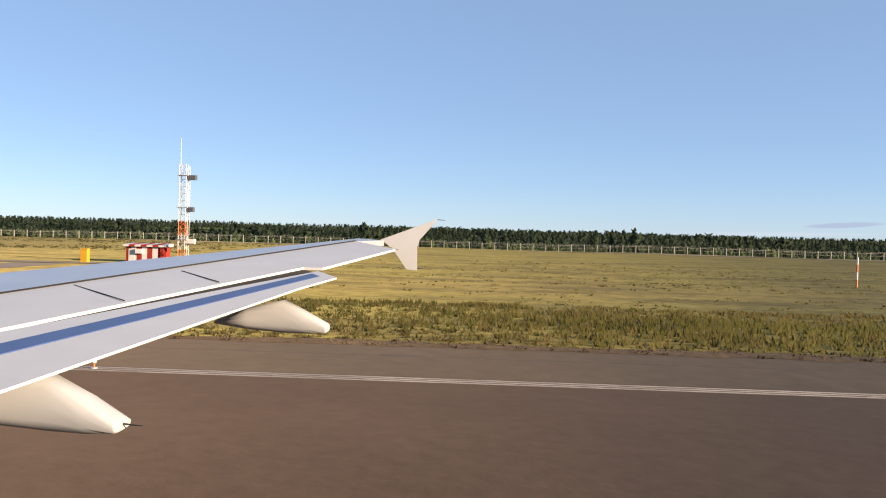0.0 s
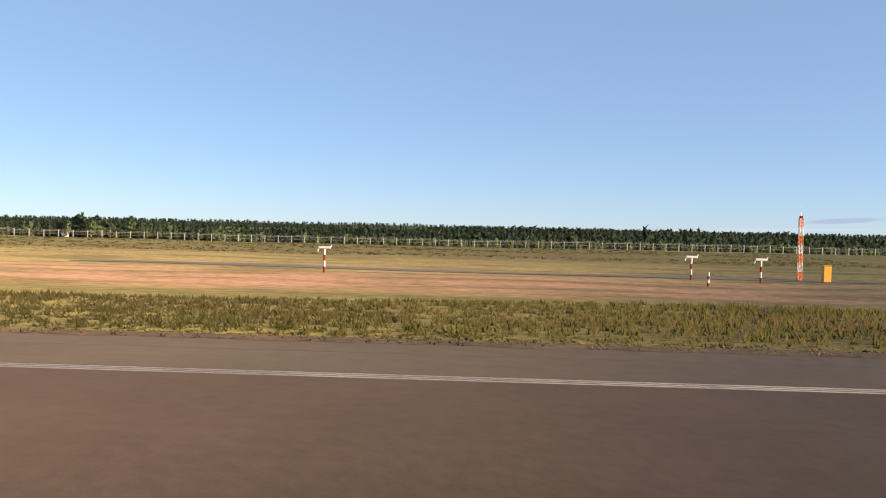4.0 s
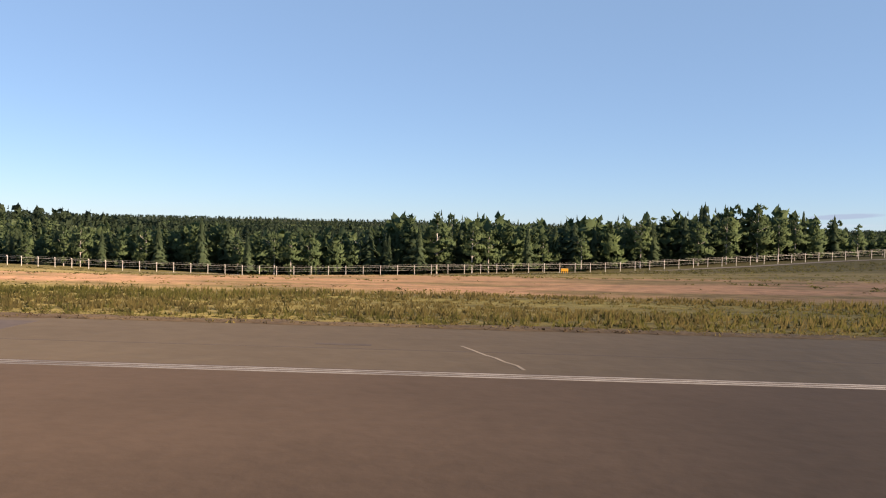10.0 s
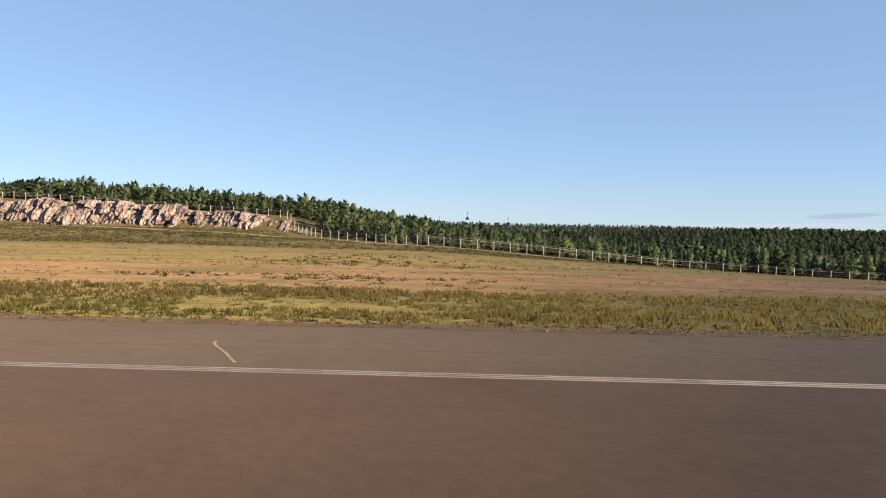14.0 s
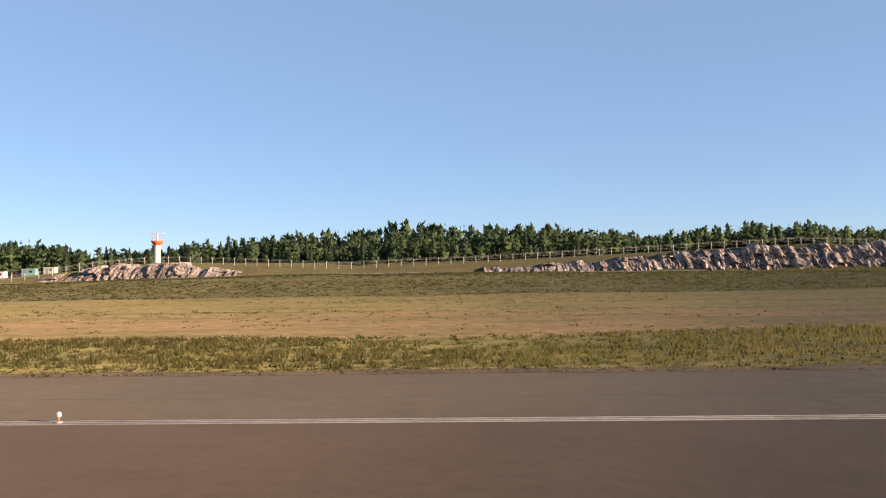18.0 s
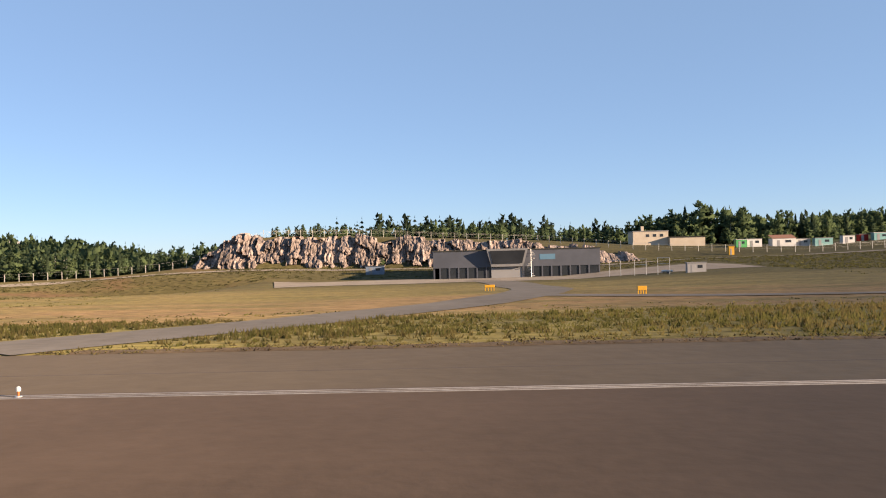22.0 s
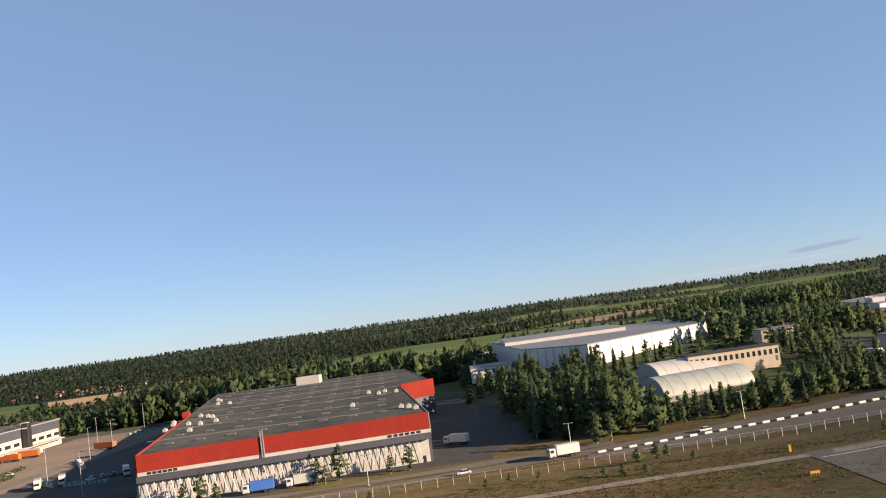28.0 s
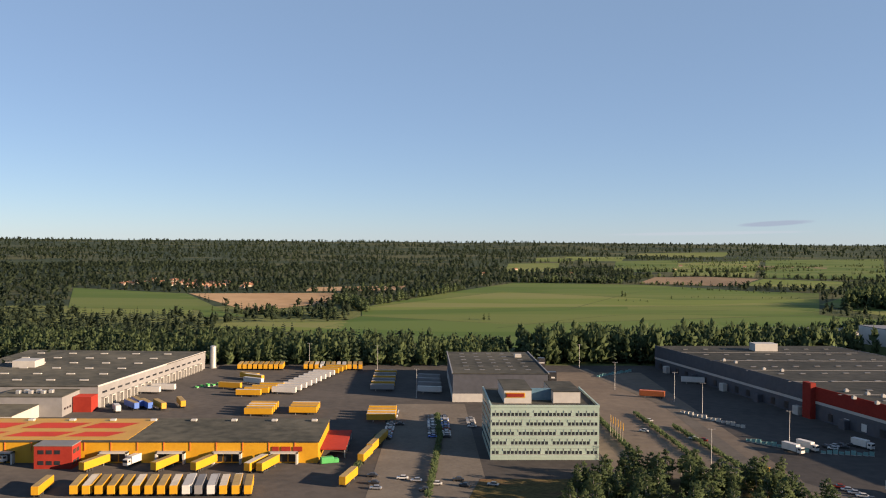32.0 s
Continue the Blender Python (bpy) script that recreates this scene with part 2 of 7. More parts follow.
    mix.data_type, mix.blend_type = "RGBA", "MIX"
    r2 = n.new("ShaderNodeValToRGB")
    r2.color_ramp.elements[0].position, r2.color_ramp.elements[1].position = 0.44, 0.62
    r2.color_ramp.elements[0].color, r2.color_ramp.elements[1].color = (0, 0, 0, 1), (0.75, 0.75, 0.75, 1)
    l.new(patch.outputs[0], r2.inputs[0])
    l.new(r2.outputs[0], mix.inputs[0])
    # sorrel patches over the far field
    sorrel, blotch = n.new("ShaderNodeMix"), n.new("ShaderNodeMapRange")
    sorrel.data_type = "RGBA"
    sorrel.inputs[7].default_value = (0.125, 0.068, 0.044, 1)
    blotch.inputs[1].default_value, blotch.inputs[2].default_value, blotch.inputs[4].default_value = 0.50, 0.60, 0.75
    l.new(tex(0.075, (0.6, 1, 1), 7).outputs[0], blotch.inputs[0])
    part_of = n.new("ShaderNodeMath")
    part_of.operation = "MULTIPLY"
    l.new(blotch.outputs[0], part_of.inputs[0])
    l.new(far_end.outputs[0], part_of.inputs[1])
    l.new(part_of.outputs[0], sorrel.inputs[0])
    l.new(lush.outputs[2], sorrel.inputs[6])
    l.new(sorrel.outputs[2], mix.inputs[6])
    mix.inputs[7].default_value = (0.085, 0.074, 0.032, 1)
    mul = n.new("ShaderNodeMix")
    mul.data_type, mul.blend_type = "RGBA", "MULTIPLY"
    mul.inputs[0].default_value = 0.75
    r3 = n.new("ShaderNodeValToRGB")
    r3.color_ramp.elements[0].position, r3.color_ramp.elements[1].position = 0.3, 0.62
    r3.color_ramp.elements[0].color, r3.color_ramp.elements[1].color = (0.5, 0.5, 0.48, 1), (1.2, 1.18, 1.1, 1)
    l.new(fine.outputs[0], r3.inputs[0])
    l.new(mix.outputs[2], mul.inputs[6])
    l.new(r3.outputs[0], mul.inputs[7])
    l.new(mul.outputs[2], b.inputs["Base Color"])
    bp = n.new("ShaderNodeBump")
    bp.inputs["Strength"].default_value, bp.inputs["Distance"].default_value = 0.5, 0.2
    l.new(fine.outputs[0], bp.inputs["Height"])
    l.new(bp.outputs[0], b.inputs["Normal"])
    return m


def jointed_rock():
    """Blasted granite: pink and grey blocks, streaked downwards, with dark joints."""
    m = bpy.data.materials.new("reddish_granite")
    m.use_nodes = True
    n, l = m.node_tree.nodes, m.node_tree.links
    b = n["Principled BSDF"]
    b.inputs["Roughness"].default_value, b.inputs["Specular IOR Level"].default_value = 0.9, 0.2
    geo, mp = n.new("ShaderNodeNewGeometry"), n.new("ShaderNodeMapping")
    mp.inputs["Scale"].default_value = (1, 1, 0.4)
    l.new(geo.outputs["Position"], mp.inputs[0])
    broad, fine, joints = n.new("ShaderNodeTexNoise"), n.new("ShaderNodeTexNoise"), n.new("ShaderNodeTexVoronoi")
    joints.feature = "DISTANCE_TO_EDGE"
    for t, sc in ((broad, 0.22), (fine, 1.3), (joints, 0.55)):
        t.inputs["Scale"].default_value = sc / U
        l.new(mp.outputs[0], t.inputs["Vector"])
    fine.inputs["Detail"].default_value = 8
    add, ramp, crack, mul = n.new("ShaderNodeMath"), n.new("ShaderNodeValToRGB"), n.new("ShaderNodeMapRange"), n.new("ShaderNodeMix")
    add.operation = "MULTIPLY_ADD"
    add.inputs[1].default_value = 0.9
    half = n.new("ShaderNodeMath")
    half.operation = "MULTIPLY_ADD"
    half.inputs[1].default_value, half.inputs[2].default_value = 0.7, -0.3
    l.new(broad.outputs[0], half.inputs[0])
    l.new(fine.outputs[0], add.inputs[0])
    l.new(half.outputs[0], add.inputs[2])
    el = ramp.color_ramp.elements
    el[0].position, el[0].color = 0.30, (0.080, 0.067, 0.061, 1)
    el[1].position, el[1].color = 0.76, (0.36, 0.30, 0.265, 1)
    mid = el.new(0.50)
    mid.color = (0.20, 0.155, 0.135, 1)
    l.new(add.outputs[0], ramp.inputs[0])
    crack.inputs[1].default_value, crack.inputs[2].default_value = 0.0, 0.07
    crack.inputs[3].default_value = 0.35
    l.new(joints.outputs[0], crack.inputs[0])
    mul.data_type, mul.blend_type = "RGBA", "MULTIPLY"
    mul.inputs[0].default_value = 1.0
    l.new(ramp.outputs[0], mul.inputs[6])
    l.new(crack.outputs[0], mul.inputs[7])
    l.new(mul.outputs[2], b.inputs["Base Color"])
    bp = n.new("ShaderNodeBump")
    bp.inputs["Strength"].default_value, bp.inputs["Distance"].default_value = 0.8, 0.25
    l.new(fine.outputs[0], bp.inputs["Height"])
    l.new(bp.outputs[0], b.inputs["Normal"])
    return m


GRASS = banded_grass()
WOODFLOOR = material("forest_floor", (0.035, 0.05, 0.018), (0.075, 0.09, 0.032), 0.3, 0.95)
COUNTRY = parcelled("far_woodland", [(0.020, 0.034, 0.021), (0.028, 0.044, 0.026), (0.042, 0.058, 0.030), (0.030, 0.047, 0.026), (0.075, 0.080, 0.038)], 0.0035, (0.8, 1.6, 1), 12)
RUNWAY = material("runway_asphalt", (0.052, 0.0365, 0.0255), (0.070, 0.049, 0.035), 1.6, 0.85, 0.1, spread=(0.3, 0.7))
SHOULDER = material("shoulder_asphalt", (0.064, 0.050, 0.036), (0.086, 0.068, 0.049), 0.9, 0.9, 0.15, spread=(0.3, 0.7))
ROAD = material("road_asphalt", (0.0788, 0.0705, 0.0615), (0.112, 0.101, 0.0885), 0.7, 0.9, 0.15)
YARD = material("yard_asphalt", (0.034, 0.033, 0.033), (0.058, 0.054, 0.052), 0.25, 0.9, 0.1)
# paler, sandier asphalt tone for the office yard and one car park
PALEYARD = material("bleached_asphalt", (0.095, 0.078, 0.064), (0.138, 0.114, 0.092), 0.2, 0.92, 0.15)
GRAVEL = material("gravel", (0.14, 0.117, 0.0952), (0.212, 0.183, 0.149), 1.5, 0.95, 0.4)
SOIL = material("bare_soil", (0.05, 0.035, 0.022), (0.10, 0.072, 0.044), 2.5, 0.95, 0.5)
PATCH = material("asphalt_patch", (0.05, 0.042, 0.040), (0.075, 0.062, 0.058), 2, 0.9, 0.1)
LINE = material("worn_white_paint", (0.24, 0.216, 0.192), (0.496, 0.464, 0.424), 3.0, 0.7, 0.1)
EDGEPAINT = material("edge_line_paint", (0.156, 0.131, 0.107), (0.344, 0.307, 0.262), 2.2, 0.75, 0.1)
LINEFAINT = material("faded_paint", (0.131, 0.111, 0.102), (0.246, 0.221, 0.205), 3.0, 0.8, 0.1)
ROCK = jointed_rock()
WHITE = material("white_paint", (0.426, 0.418, 0.402), (0.492, 0.484, 0.467), 1.2, 0.45, 0.03)
OFFWHITE = material("off_white_cladding", (0.32, 0.312, 0.296), (0.392, 0.384, 0.36), 0.6, 0.6, 0.05)
RED = material("red_paint", (0.205, 0.0205, 0.0145), (0.255, 0.0285, 0.0195), 0.8, 0.88, 0.03)
ORANGE = material("orange_paint", (0.468, 0.102, 0.0255), (0.552, 0.136, 0.034), 1.0, 0.5, 0.03)
YELLOW = material("yellow_paint", (0.425, 0.208, 0.0119), (0.493, 0.255, 0.0153), 1.0, 0.5, 0.03)
STEEL = material("galvanised_steel", (0.34, 0.34, 0.34), (0.46, 0.46, 0.45), 2.0, 0.5, 0.05, 0.6)
FENCEPOST = material("fence_post_paint", (0.342, 0.329, 0.297), (0.45, 0.432, 0.396), 1.5, 0.6, 0.05)
BARK = material("bark", (0.06, 0.045, 0.035), (0.13, 0.105, 0.085), 3.0, 0.95, 0.5)
BIRCHBARK = material("birch_bark", (0.20, 0.18, 0.16), (0.50, 0.48, 0.45), 2.0, 0.9, 0.3)
LEAF = leafy("birch_leaves", (0.060, 0.094, 0.050), (0.112, 0.152, 0.068))
NEEDLE = leafy("spruce_needles", (0.050, 0.079, 0.048), (0.092, 0.125, 0.064))
GREENTUFT = leafy("green_grass_tuft", (0.088, 0.086, 0.027), (0.172, 0.160, 0.046), grain=0.45)
TUFT = leafy("dry_grass_tuft", (0.118, 0.094, 0.038), (0.212, 0.170, 0.062), grain=0.45)
# far foliage: distance haze put into the colour as darker, bluer tones
HAZEDLEAF = leafy("far_birches", (0.024, 0.04, 0.0256), (0.0512, 0.072, 0.0416))
HAZEDPINE = leafy("far_conifers", (0.0208, 0.0368, 0.0288), (0.0416, 0.064, 0.0448))
CROPPALE = parcelled("pale_crop", [(0.092, 0.132, 0.032), (0.12, 0.156, 0.0416), (0.152, 0.164, 0.06)], 0.006, (0.35, 2.2, 1), 10)
CROPDEEP = parcelled("deep_green_crop", [(0.0496, 0.0944, 0.0224), (0.068, 0.116, 0.0288), (0.084, 0.128, 0.0352)], 0.006, (0.35, 2.2, 1), 10)
CROP = parcelled("green_crop", [(0.0544, 0.0944, 0.0232), (0.0736, 0.12, 0.0288), (0.108, 0.138, 0.0416)], 0.006, (0.35, 2.2, 1), 10)
PLOUGH = material("fallow_field", (0.172, 0.117, 0.0702), (0.234, 0.164, 0.101), 0.05, 0.95, 0.1)
ROOFDARK = material("roofing_felt", (0.022, 0.024, 0.021), (0.062, 0.062, 0.053), 0.22, 0.85, 0.1, spread=(0.36, 0.66))
ROOFLIGHT = material("grey_roof_light", (0.085, 0.088, 0.09), (0.13, 0.13, 0.13), 0.5, 0.4, 0.05)
HEATHER = leafy("heather", (0.034, 0.036, 0.016), (0.135, 0.125, 0.042), grain=0.6)
PALEROOF = material("pale_roof_sheet", (0.137, 0.137, 0.14), (0.175, 0.175, 0.175), 0.12, 0.6, 0.05)
DUSTYROOF = material("dusty_tarpaulin", (0.204, 0.136, 0.051), (0.306, 0.212, 0.085), 0.5, 0.8, 0.1, per_piece=0.25)
VAULT = material("grey_green_sheet", (0.20, 0.225, 0.205), (0.27, 0.295, 0.27), 0.4, 0.6, 0.05)
ROOFGREY = material("grey_roof_sheet", (0.12, 0.12, 0.124), (0.165, 0.165, 0.165), 0.15, 0.7, 0.1)
GREYWALL = material("grey_cladding", (0.16, 0.16, 0.164), (0.208, 0.208, 0.212), 0.3, 0.6, 0.05)
DARKWALL = material("dark_grey_cladding", (0.038, 0.043, 0.055), (0.058, 0.064, 0.080), 0.4, 0.6, 0.05)
BRICK = material("red_brick", (0.20, 0.075, 0.050), (0.27, 0.11, 0.075), 0.6, 0.85, 0.2)
CREAM = material("cream_render", (0.44, 0.375, 0.295), (0.52, 0.45, 0.36), 0.5, 0.85, 0.1)
CONCRETE = material("concrete", (0.225, 0.214, 0.195), (0.315, 0.3, 0.277), 0.8, 0.9, 0.15)
MINT = material("pale_green_panel", (0.221, 0.303, 0.262), (0.279, 0.361, 0.316), 0.8, 0.5, 0.05)
GLASS = material("window_glass", (0.015, 0.018, 0.022), (0.03, 0.034, 0.04), 0.3, 0.12, 0.0)
BLUEGLASS = material("blue_glazing", (0.06, 0.13, 0.19), (0.10, 0.19, 0.26), 0.3, 0.15, 0.0)
RUBBER = material("tyre_rubber", (0.015, 0.015, 0.015), (0.03, 0.03, 0.03), 3, 0.8, 0.1)
BLUE = material("blue_paint", (0.03, 0.10, 0.35), (0.04, 0.13, 0.42), 0.8, 0.4, 0.03)
GREYBLUE = material("grey_blue_paint", (0.11, 0.15, 0.21), (0.15, 0.19, 0.25), 0.8, 0.5, 0.03)
GREEN = material("green_paint", (0.03, 0.25, 0.07), (0.04, 0.32, 0.09), 0.8, 0.5, 0.03)
BLACK = material("black_paint", (0.015, 0.015, 0.016), (0.03, 0.03, 0.032), 0.8, 0.35, 0.02)
SILVER = material("silver_car_paint", (0.35, 0.36, 0.37), (0.42, 0.43, 0.44), 0.8, 0.3, 0.02, 0.5)
TURQUOISE = material("turquoise_plastic", (0.09, 0.23, 0.23), (0.13, 0.29, 0.28), 0.8, 0.6, 0.05)
TILE = material("orange_roof_tile", (0.20, 0.105, 0.07), (0.30, 0.15, 0.10), 1.0, 0.85, 0.1)

# ---- building helpers ----
def mesh_of(name, verts, faces, mats, index=None, smooth=False, normals=None):
    """normals: one for each corner point, for foliage that is shaded as a whole crown."""
    me = bpy.data.meshes.new(name)
    me.from_pydata(verts, [], faces)
    for m in mats:
        me.materials.append(m)
    if index is not None:
        me.polygons.foreach_set("material_index", index)
    if smooth:
        me.polygons.foreach_set("use_smooth", [True] * len(me.polygons))
    me.update()
    if normals is not None:
        me.shade_smooth()
        me.normals_split_custom_set_from_vertices(normals)
    return me


def part(name, bm, mat, parent=None, label="", at=None):
    """Links a bmesh as one mesh object under a thing or a part."""
    me = bpy.data.meshes.new(name)
    bm.to_mesh(me)
    bm.free()
    me.materials.append(mat)
    ob = new(name, me)
    ob.parent = parent
    if at is not None:
        ob.matrix_basis = at
    if label:
        ob["label"] = label
    return ob


def share(name, me, parent=None, at=None, label=""):
    ob = new(name, me)
    ob.parent = parent
    if at is not None:
        ob.matrix_basis = at
    if label:
        ob["label"] = label
    return ob


def box(bm, x0, x1, y0, y1, z0, z1, bevel=0.0, m=None):
    r = bmesh.ops.create_cube(bm, size=1)
    vs = r["verts"]
    bmesh.ops.scale(bm, vec=(x1 - x0, y1 - y0, z1 - z0), verts=vs)
    bmesh.ops.translate(bm, vec=((x0 + x1) / 2, (y0 + y1) / 2, (z0 + z1) / 2), verts=vs)
    if bevel:
        es = list({e for v in vs for e in v.link_edges})
        vs = bmesh.ops.bevel(bm, geom=es, offset=bevel, segments=1, affect="EDGES", profile=0.5)["verts"]
    if m is not None:
        bmesh.ops.transform(bm, matrix=m, verts=vs)
    return vs


def boxes(*specs, bevel=0.0):
    bm = bmesh.new()
    for s in specs:
        box(bm, *s, bevel=bevel)
    return bm


def tube(bm, p, q, r0, r1=None, n=8, caps=True):
    p, q = Vector(p), Vector(q)
    d = q - p
    m = Matrix.Translation((p + q) / 2) @ d.to_track_quat("Z", "Y").to_matrix().to_4x4()
    bmesh.ops.create_cone(bm, segments=n, radius1=r0, radius2=r0 if r1 is None else r1, depth=d.length, cap_ends=caps, matrix=m)
    return bm


def tubes(*specs, n=8):
    bm = bmesh.new()
    for s in specs:
        tube(bm, *s, n=n)
    return bm


def prism(poly, z0, z1):
    """An upright prism over a polygon in plan."""
    bm = bmesh.new()
    lo, hi = [bm.verts.new((x, y, z0)) for x, y in poly], [bm.verts.new((x, y, z1)) for x, y in poly]
    k = len(poly)
    for i in range(k):
        bm.faces.new((lo[i], lo[(i + 1) % k], hi[(i + 1) % k], hi[i]))
    bm.faces.new(hi)
    bm.faces.new(lo[::-1])
    bmesh.ops.recalc_face_normals(bm, faces=bm.faces)
    return bm


def thing(name, label, category, at=None, group="", kind=""):
    ob = tagged(new(name), label, category, group, kind)
    if at is not None:
        ob.matrix_basis = at
    return ob


# ---- the lie of the land: profiles across the field, by place along the runway ----
PROFILES = [
    (600, [(45, 0), (270, 0.5), (300, 0), (450, -8), (800, -12)]),
    (-100, [(45, 0), (120, -0.6), (200, 0), (270, 0.6), (300, 0), (450, -8), (800, -12)]),
    (-311, [(45, 0), (150, 0), (240, 1), (260, 0), (300, -4), (450, -8), (800, -12)]),
    (-420, [(45, 0), (100, -0.5), (180, -4), (210, -5.5), (240, -6), (450, -10), (800, -12)]),
    (-500, [(45, 0), (90, -1), (150, -5), (195, -7.7), (230, -9), (450, -12), (800, -12)]),
    (-600, [(45, 0), (90, -1), (150, -3.5), (205, -6), (240, -8), (450, -12), (800, -12)]),
    (-640, [(45, 0), (100, -0.5), (150, -2), (210, -4), (250, -5), (450, -10), (800, -12)]),
    (-700, [(45, 0), (120, 0), (205, 0.8), (240, 0), (300, -1), (450, -2), (800, -8)]),
    (-755, [(45, 0), (120, 0), (200, 1.5), (245, 3), (256, 3.5), (263, 8), (300, 8.5), (450, 8), (800, -8)]),
    (-850, [(45, 0), (120, 0), (180, 1), (215, 3.5), (250, 4), (258, 4.2), (265, 12.5), (300, 13), (450, 12), (800, -8)]),
    (-950, [(45, 0), (120, 0), (170, 0.5), (215, 4), (255, 4.8), (260, 5), (268, 8), (290, 9), (360, 10), (450, 8), (800, -8)]),
    (-1000, [(45, 0), (120, 0), (170, 0.5), (215, 4.4), (262, 5.2), (272, 6.5), (300, 9), (360, 10), (450, 8), (800, -8)]),
    (-1070, [(45, 0), (120, 0), (170, 0.3), (220, 3.5), (262, 4.2), (267, 4.5), (274, 9.5), (290, 10), (360, 10), (450, 8), (800, -8)]),
    (-1140, [(45, 0), (120, -0.3), (170, 0), (220, 1.5), (260, 2.6), (290, 4.5), (360, 6), (800, -8)]),
    (-1200, [(45, 0), (110, -0.5), (165, -0.5), (200, 0.2), (245, 1), (262, 1.5), (272, 4), (300, 6.5), (360, 7), (800, -8)]),
    (-1235, [(45, 0), (100, -0.6), (165, -1.5), (205, -2), (222, -2), (242, -0.3), (256, 0.5), (263, 6), (300, 9), (450, 10), (800, -8)]),
    (-1300, [(45, 0), (100, -0.8), (165, -1.6), (205, -2), (222, -2), (245, 0.4), (256, 1.4), (264, 11), (300, 12), (450, 11), (800, -8)]),
    (-1314, [(45, 0), (100, -0.8), (165, -1.6), (205, -1.6), (222, -1.2), (240, 0.5), (256, 1.5), (264, 11.5), (300, 12), (450, 10), (800, -8)]),
    (-1328, [(45, 0), (100, -0.8), (150, -1.5), (166, -4.5), (200, -7.0), (216, -6.5), (233, 0.3), (256, 1.6), (264, 12), (300, 12), (450, 8), (800, -8)]),
    (-1352, [(45, 0), (100, -0.8), (150, -1.5), (172, -4.5), (200, -7.0), (218, -6.5), (236, 0.3), (250, 1), (275, 3), (300, 3), (450, 0), (800, -8)]),
    (-1376, [(45, 0), (100, -0.8), (155, -1.8), (195, -4.5), (222, -4.5), (236, -1), (250, 0), (275, 0), (300, 0), (450, 0), (800, -8)]),
    (-1450, [(45, 0), (120, -0.5), (200, -1), (230, -0.5), (260, -2), (300, -4), (450, -8), (800, -12)]),
    (-1560, [(45, 0), (150, -0.5), (200, -0.5), (225, 0), (250, -3), (290, -3), (340, 0), (400, 4), (470, 7), (640, 7), (800, -12)]),
    (-1650, [(45, 0), (170, -0.5), (205, -1.5), (230, -4), (250, -5), (300, -4.5), (340, 0.5), (470, 8), (640, 8), (800, -12)]),
    (-1715, [(45, 0), (170, -0.5), (205, -1.5), (230, -4), (250, -5), (330, -5), (470, 7), (640, 6), (800, -12)]),
    (-1745, [(45, 0), (170, -0.5), (205, -1.5), (230, -4), (250, -5), (640, -5), (800, -12)]),
    (-2800, [(45, 0), (170, -0.5), (205, -1.5), (230, -4), (250, -5), (640, -5), (800, -12)]),
]
PX = np.array([p[0] for p in PROFILES][::-1], float)
PF = [(np.array([a for a, _ in p[1]], float), np.array([b for _, b in p[1]], float)) for p in PROFILES][::-1]
FAR_Y, FAR_Z = np.array([800, 2000, 3500, 5500, 8000, 11000.0]), np.array([0, 0, 4, 18, 62, 70.0])


def ground_z(x, y):
    x, y = float(x), float(y)
    i = min(max(int(np.searchsorted(PX, x)) - 1, 0), len(PX) - 2)
    f = min(max((x - PX[i]) / (PX[i + 1] - PX[i]), 0), 1)
    z = (1 - f) * np.interp(y, *PF[i]) + f * np.interp(y, *PF[i + 1])
    z += np.interp(y, FAR_Y, FAR_Z)
    if y > 45:
        rough = min((y - 45) / 60, 1) * (0.35 if x > -1580 or y < 225 else 0.0)
        z += rough * noise.noise((x * 0.03, y * 0.05, 3.0))
    if y > 800:
        z += min((y - 800) / 1500, 1) * 12 * noise.noise((x * 0.0009, y * 0.0012, 7.0))
    if y > 900 and x > -600:
        z += 24 * min((x + 600) / 400, 1) * math.exp(-((y - 1650) / 380) ** 2) * (0.75 + 0.5 * noise.noise((x * 0.0022, 3.0, 1.0)))
    return float(z)


def drape(name, corners, mat, dz=0.05, step=12.0):
    """A sheet over a four-cornered plot that follows the ground."""
    a, b, c, d = [Vector(p) for p in corners]
    nu = max(1, math.ceil(max((b - a).length, (c - d).length) / step))
    nv = max(1, math.ceil(max((d - a).length, (c - b).length) / step))
    vs = []
    for j in range(nv + 1):
        for i in range(nu + 1):
            u, v = i / nu, j / nv
            p = (a * (1 - u) + b * u) * (1 - v) + (d * (1 - u) + c * u) * v
            vs.append((p.x, p.y, ground_z(p.x, p.y) + dz))
    fs = [(j * (nu + 1) + i, j * (nu + 1) + i + 1, (j + 1) * (nu + 1) + i + 1, (j + 1) * (nu + 1) + i) for j in range(nv) for i in range(nu)]
    return new(name, mesh_of(name, vs, fs, [mat]))


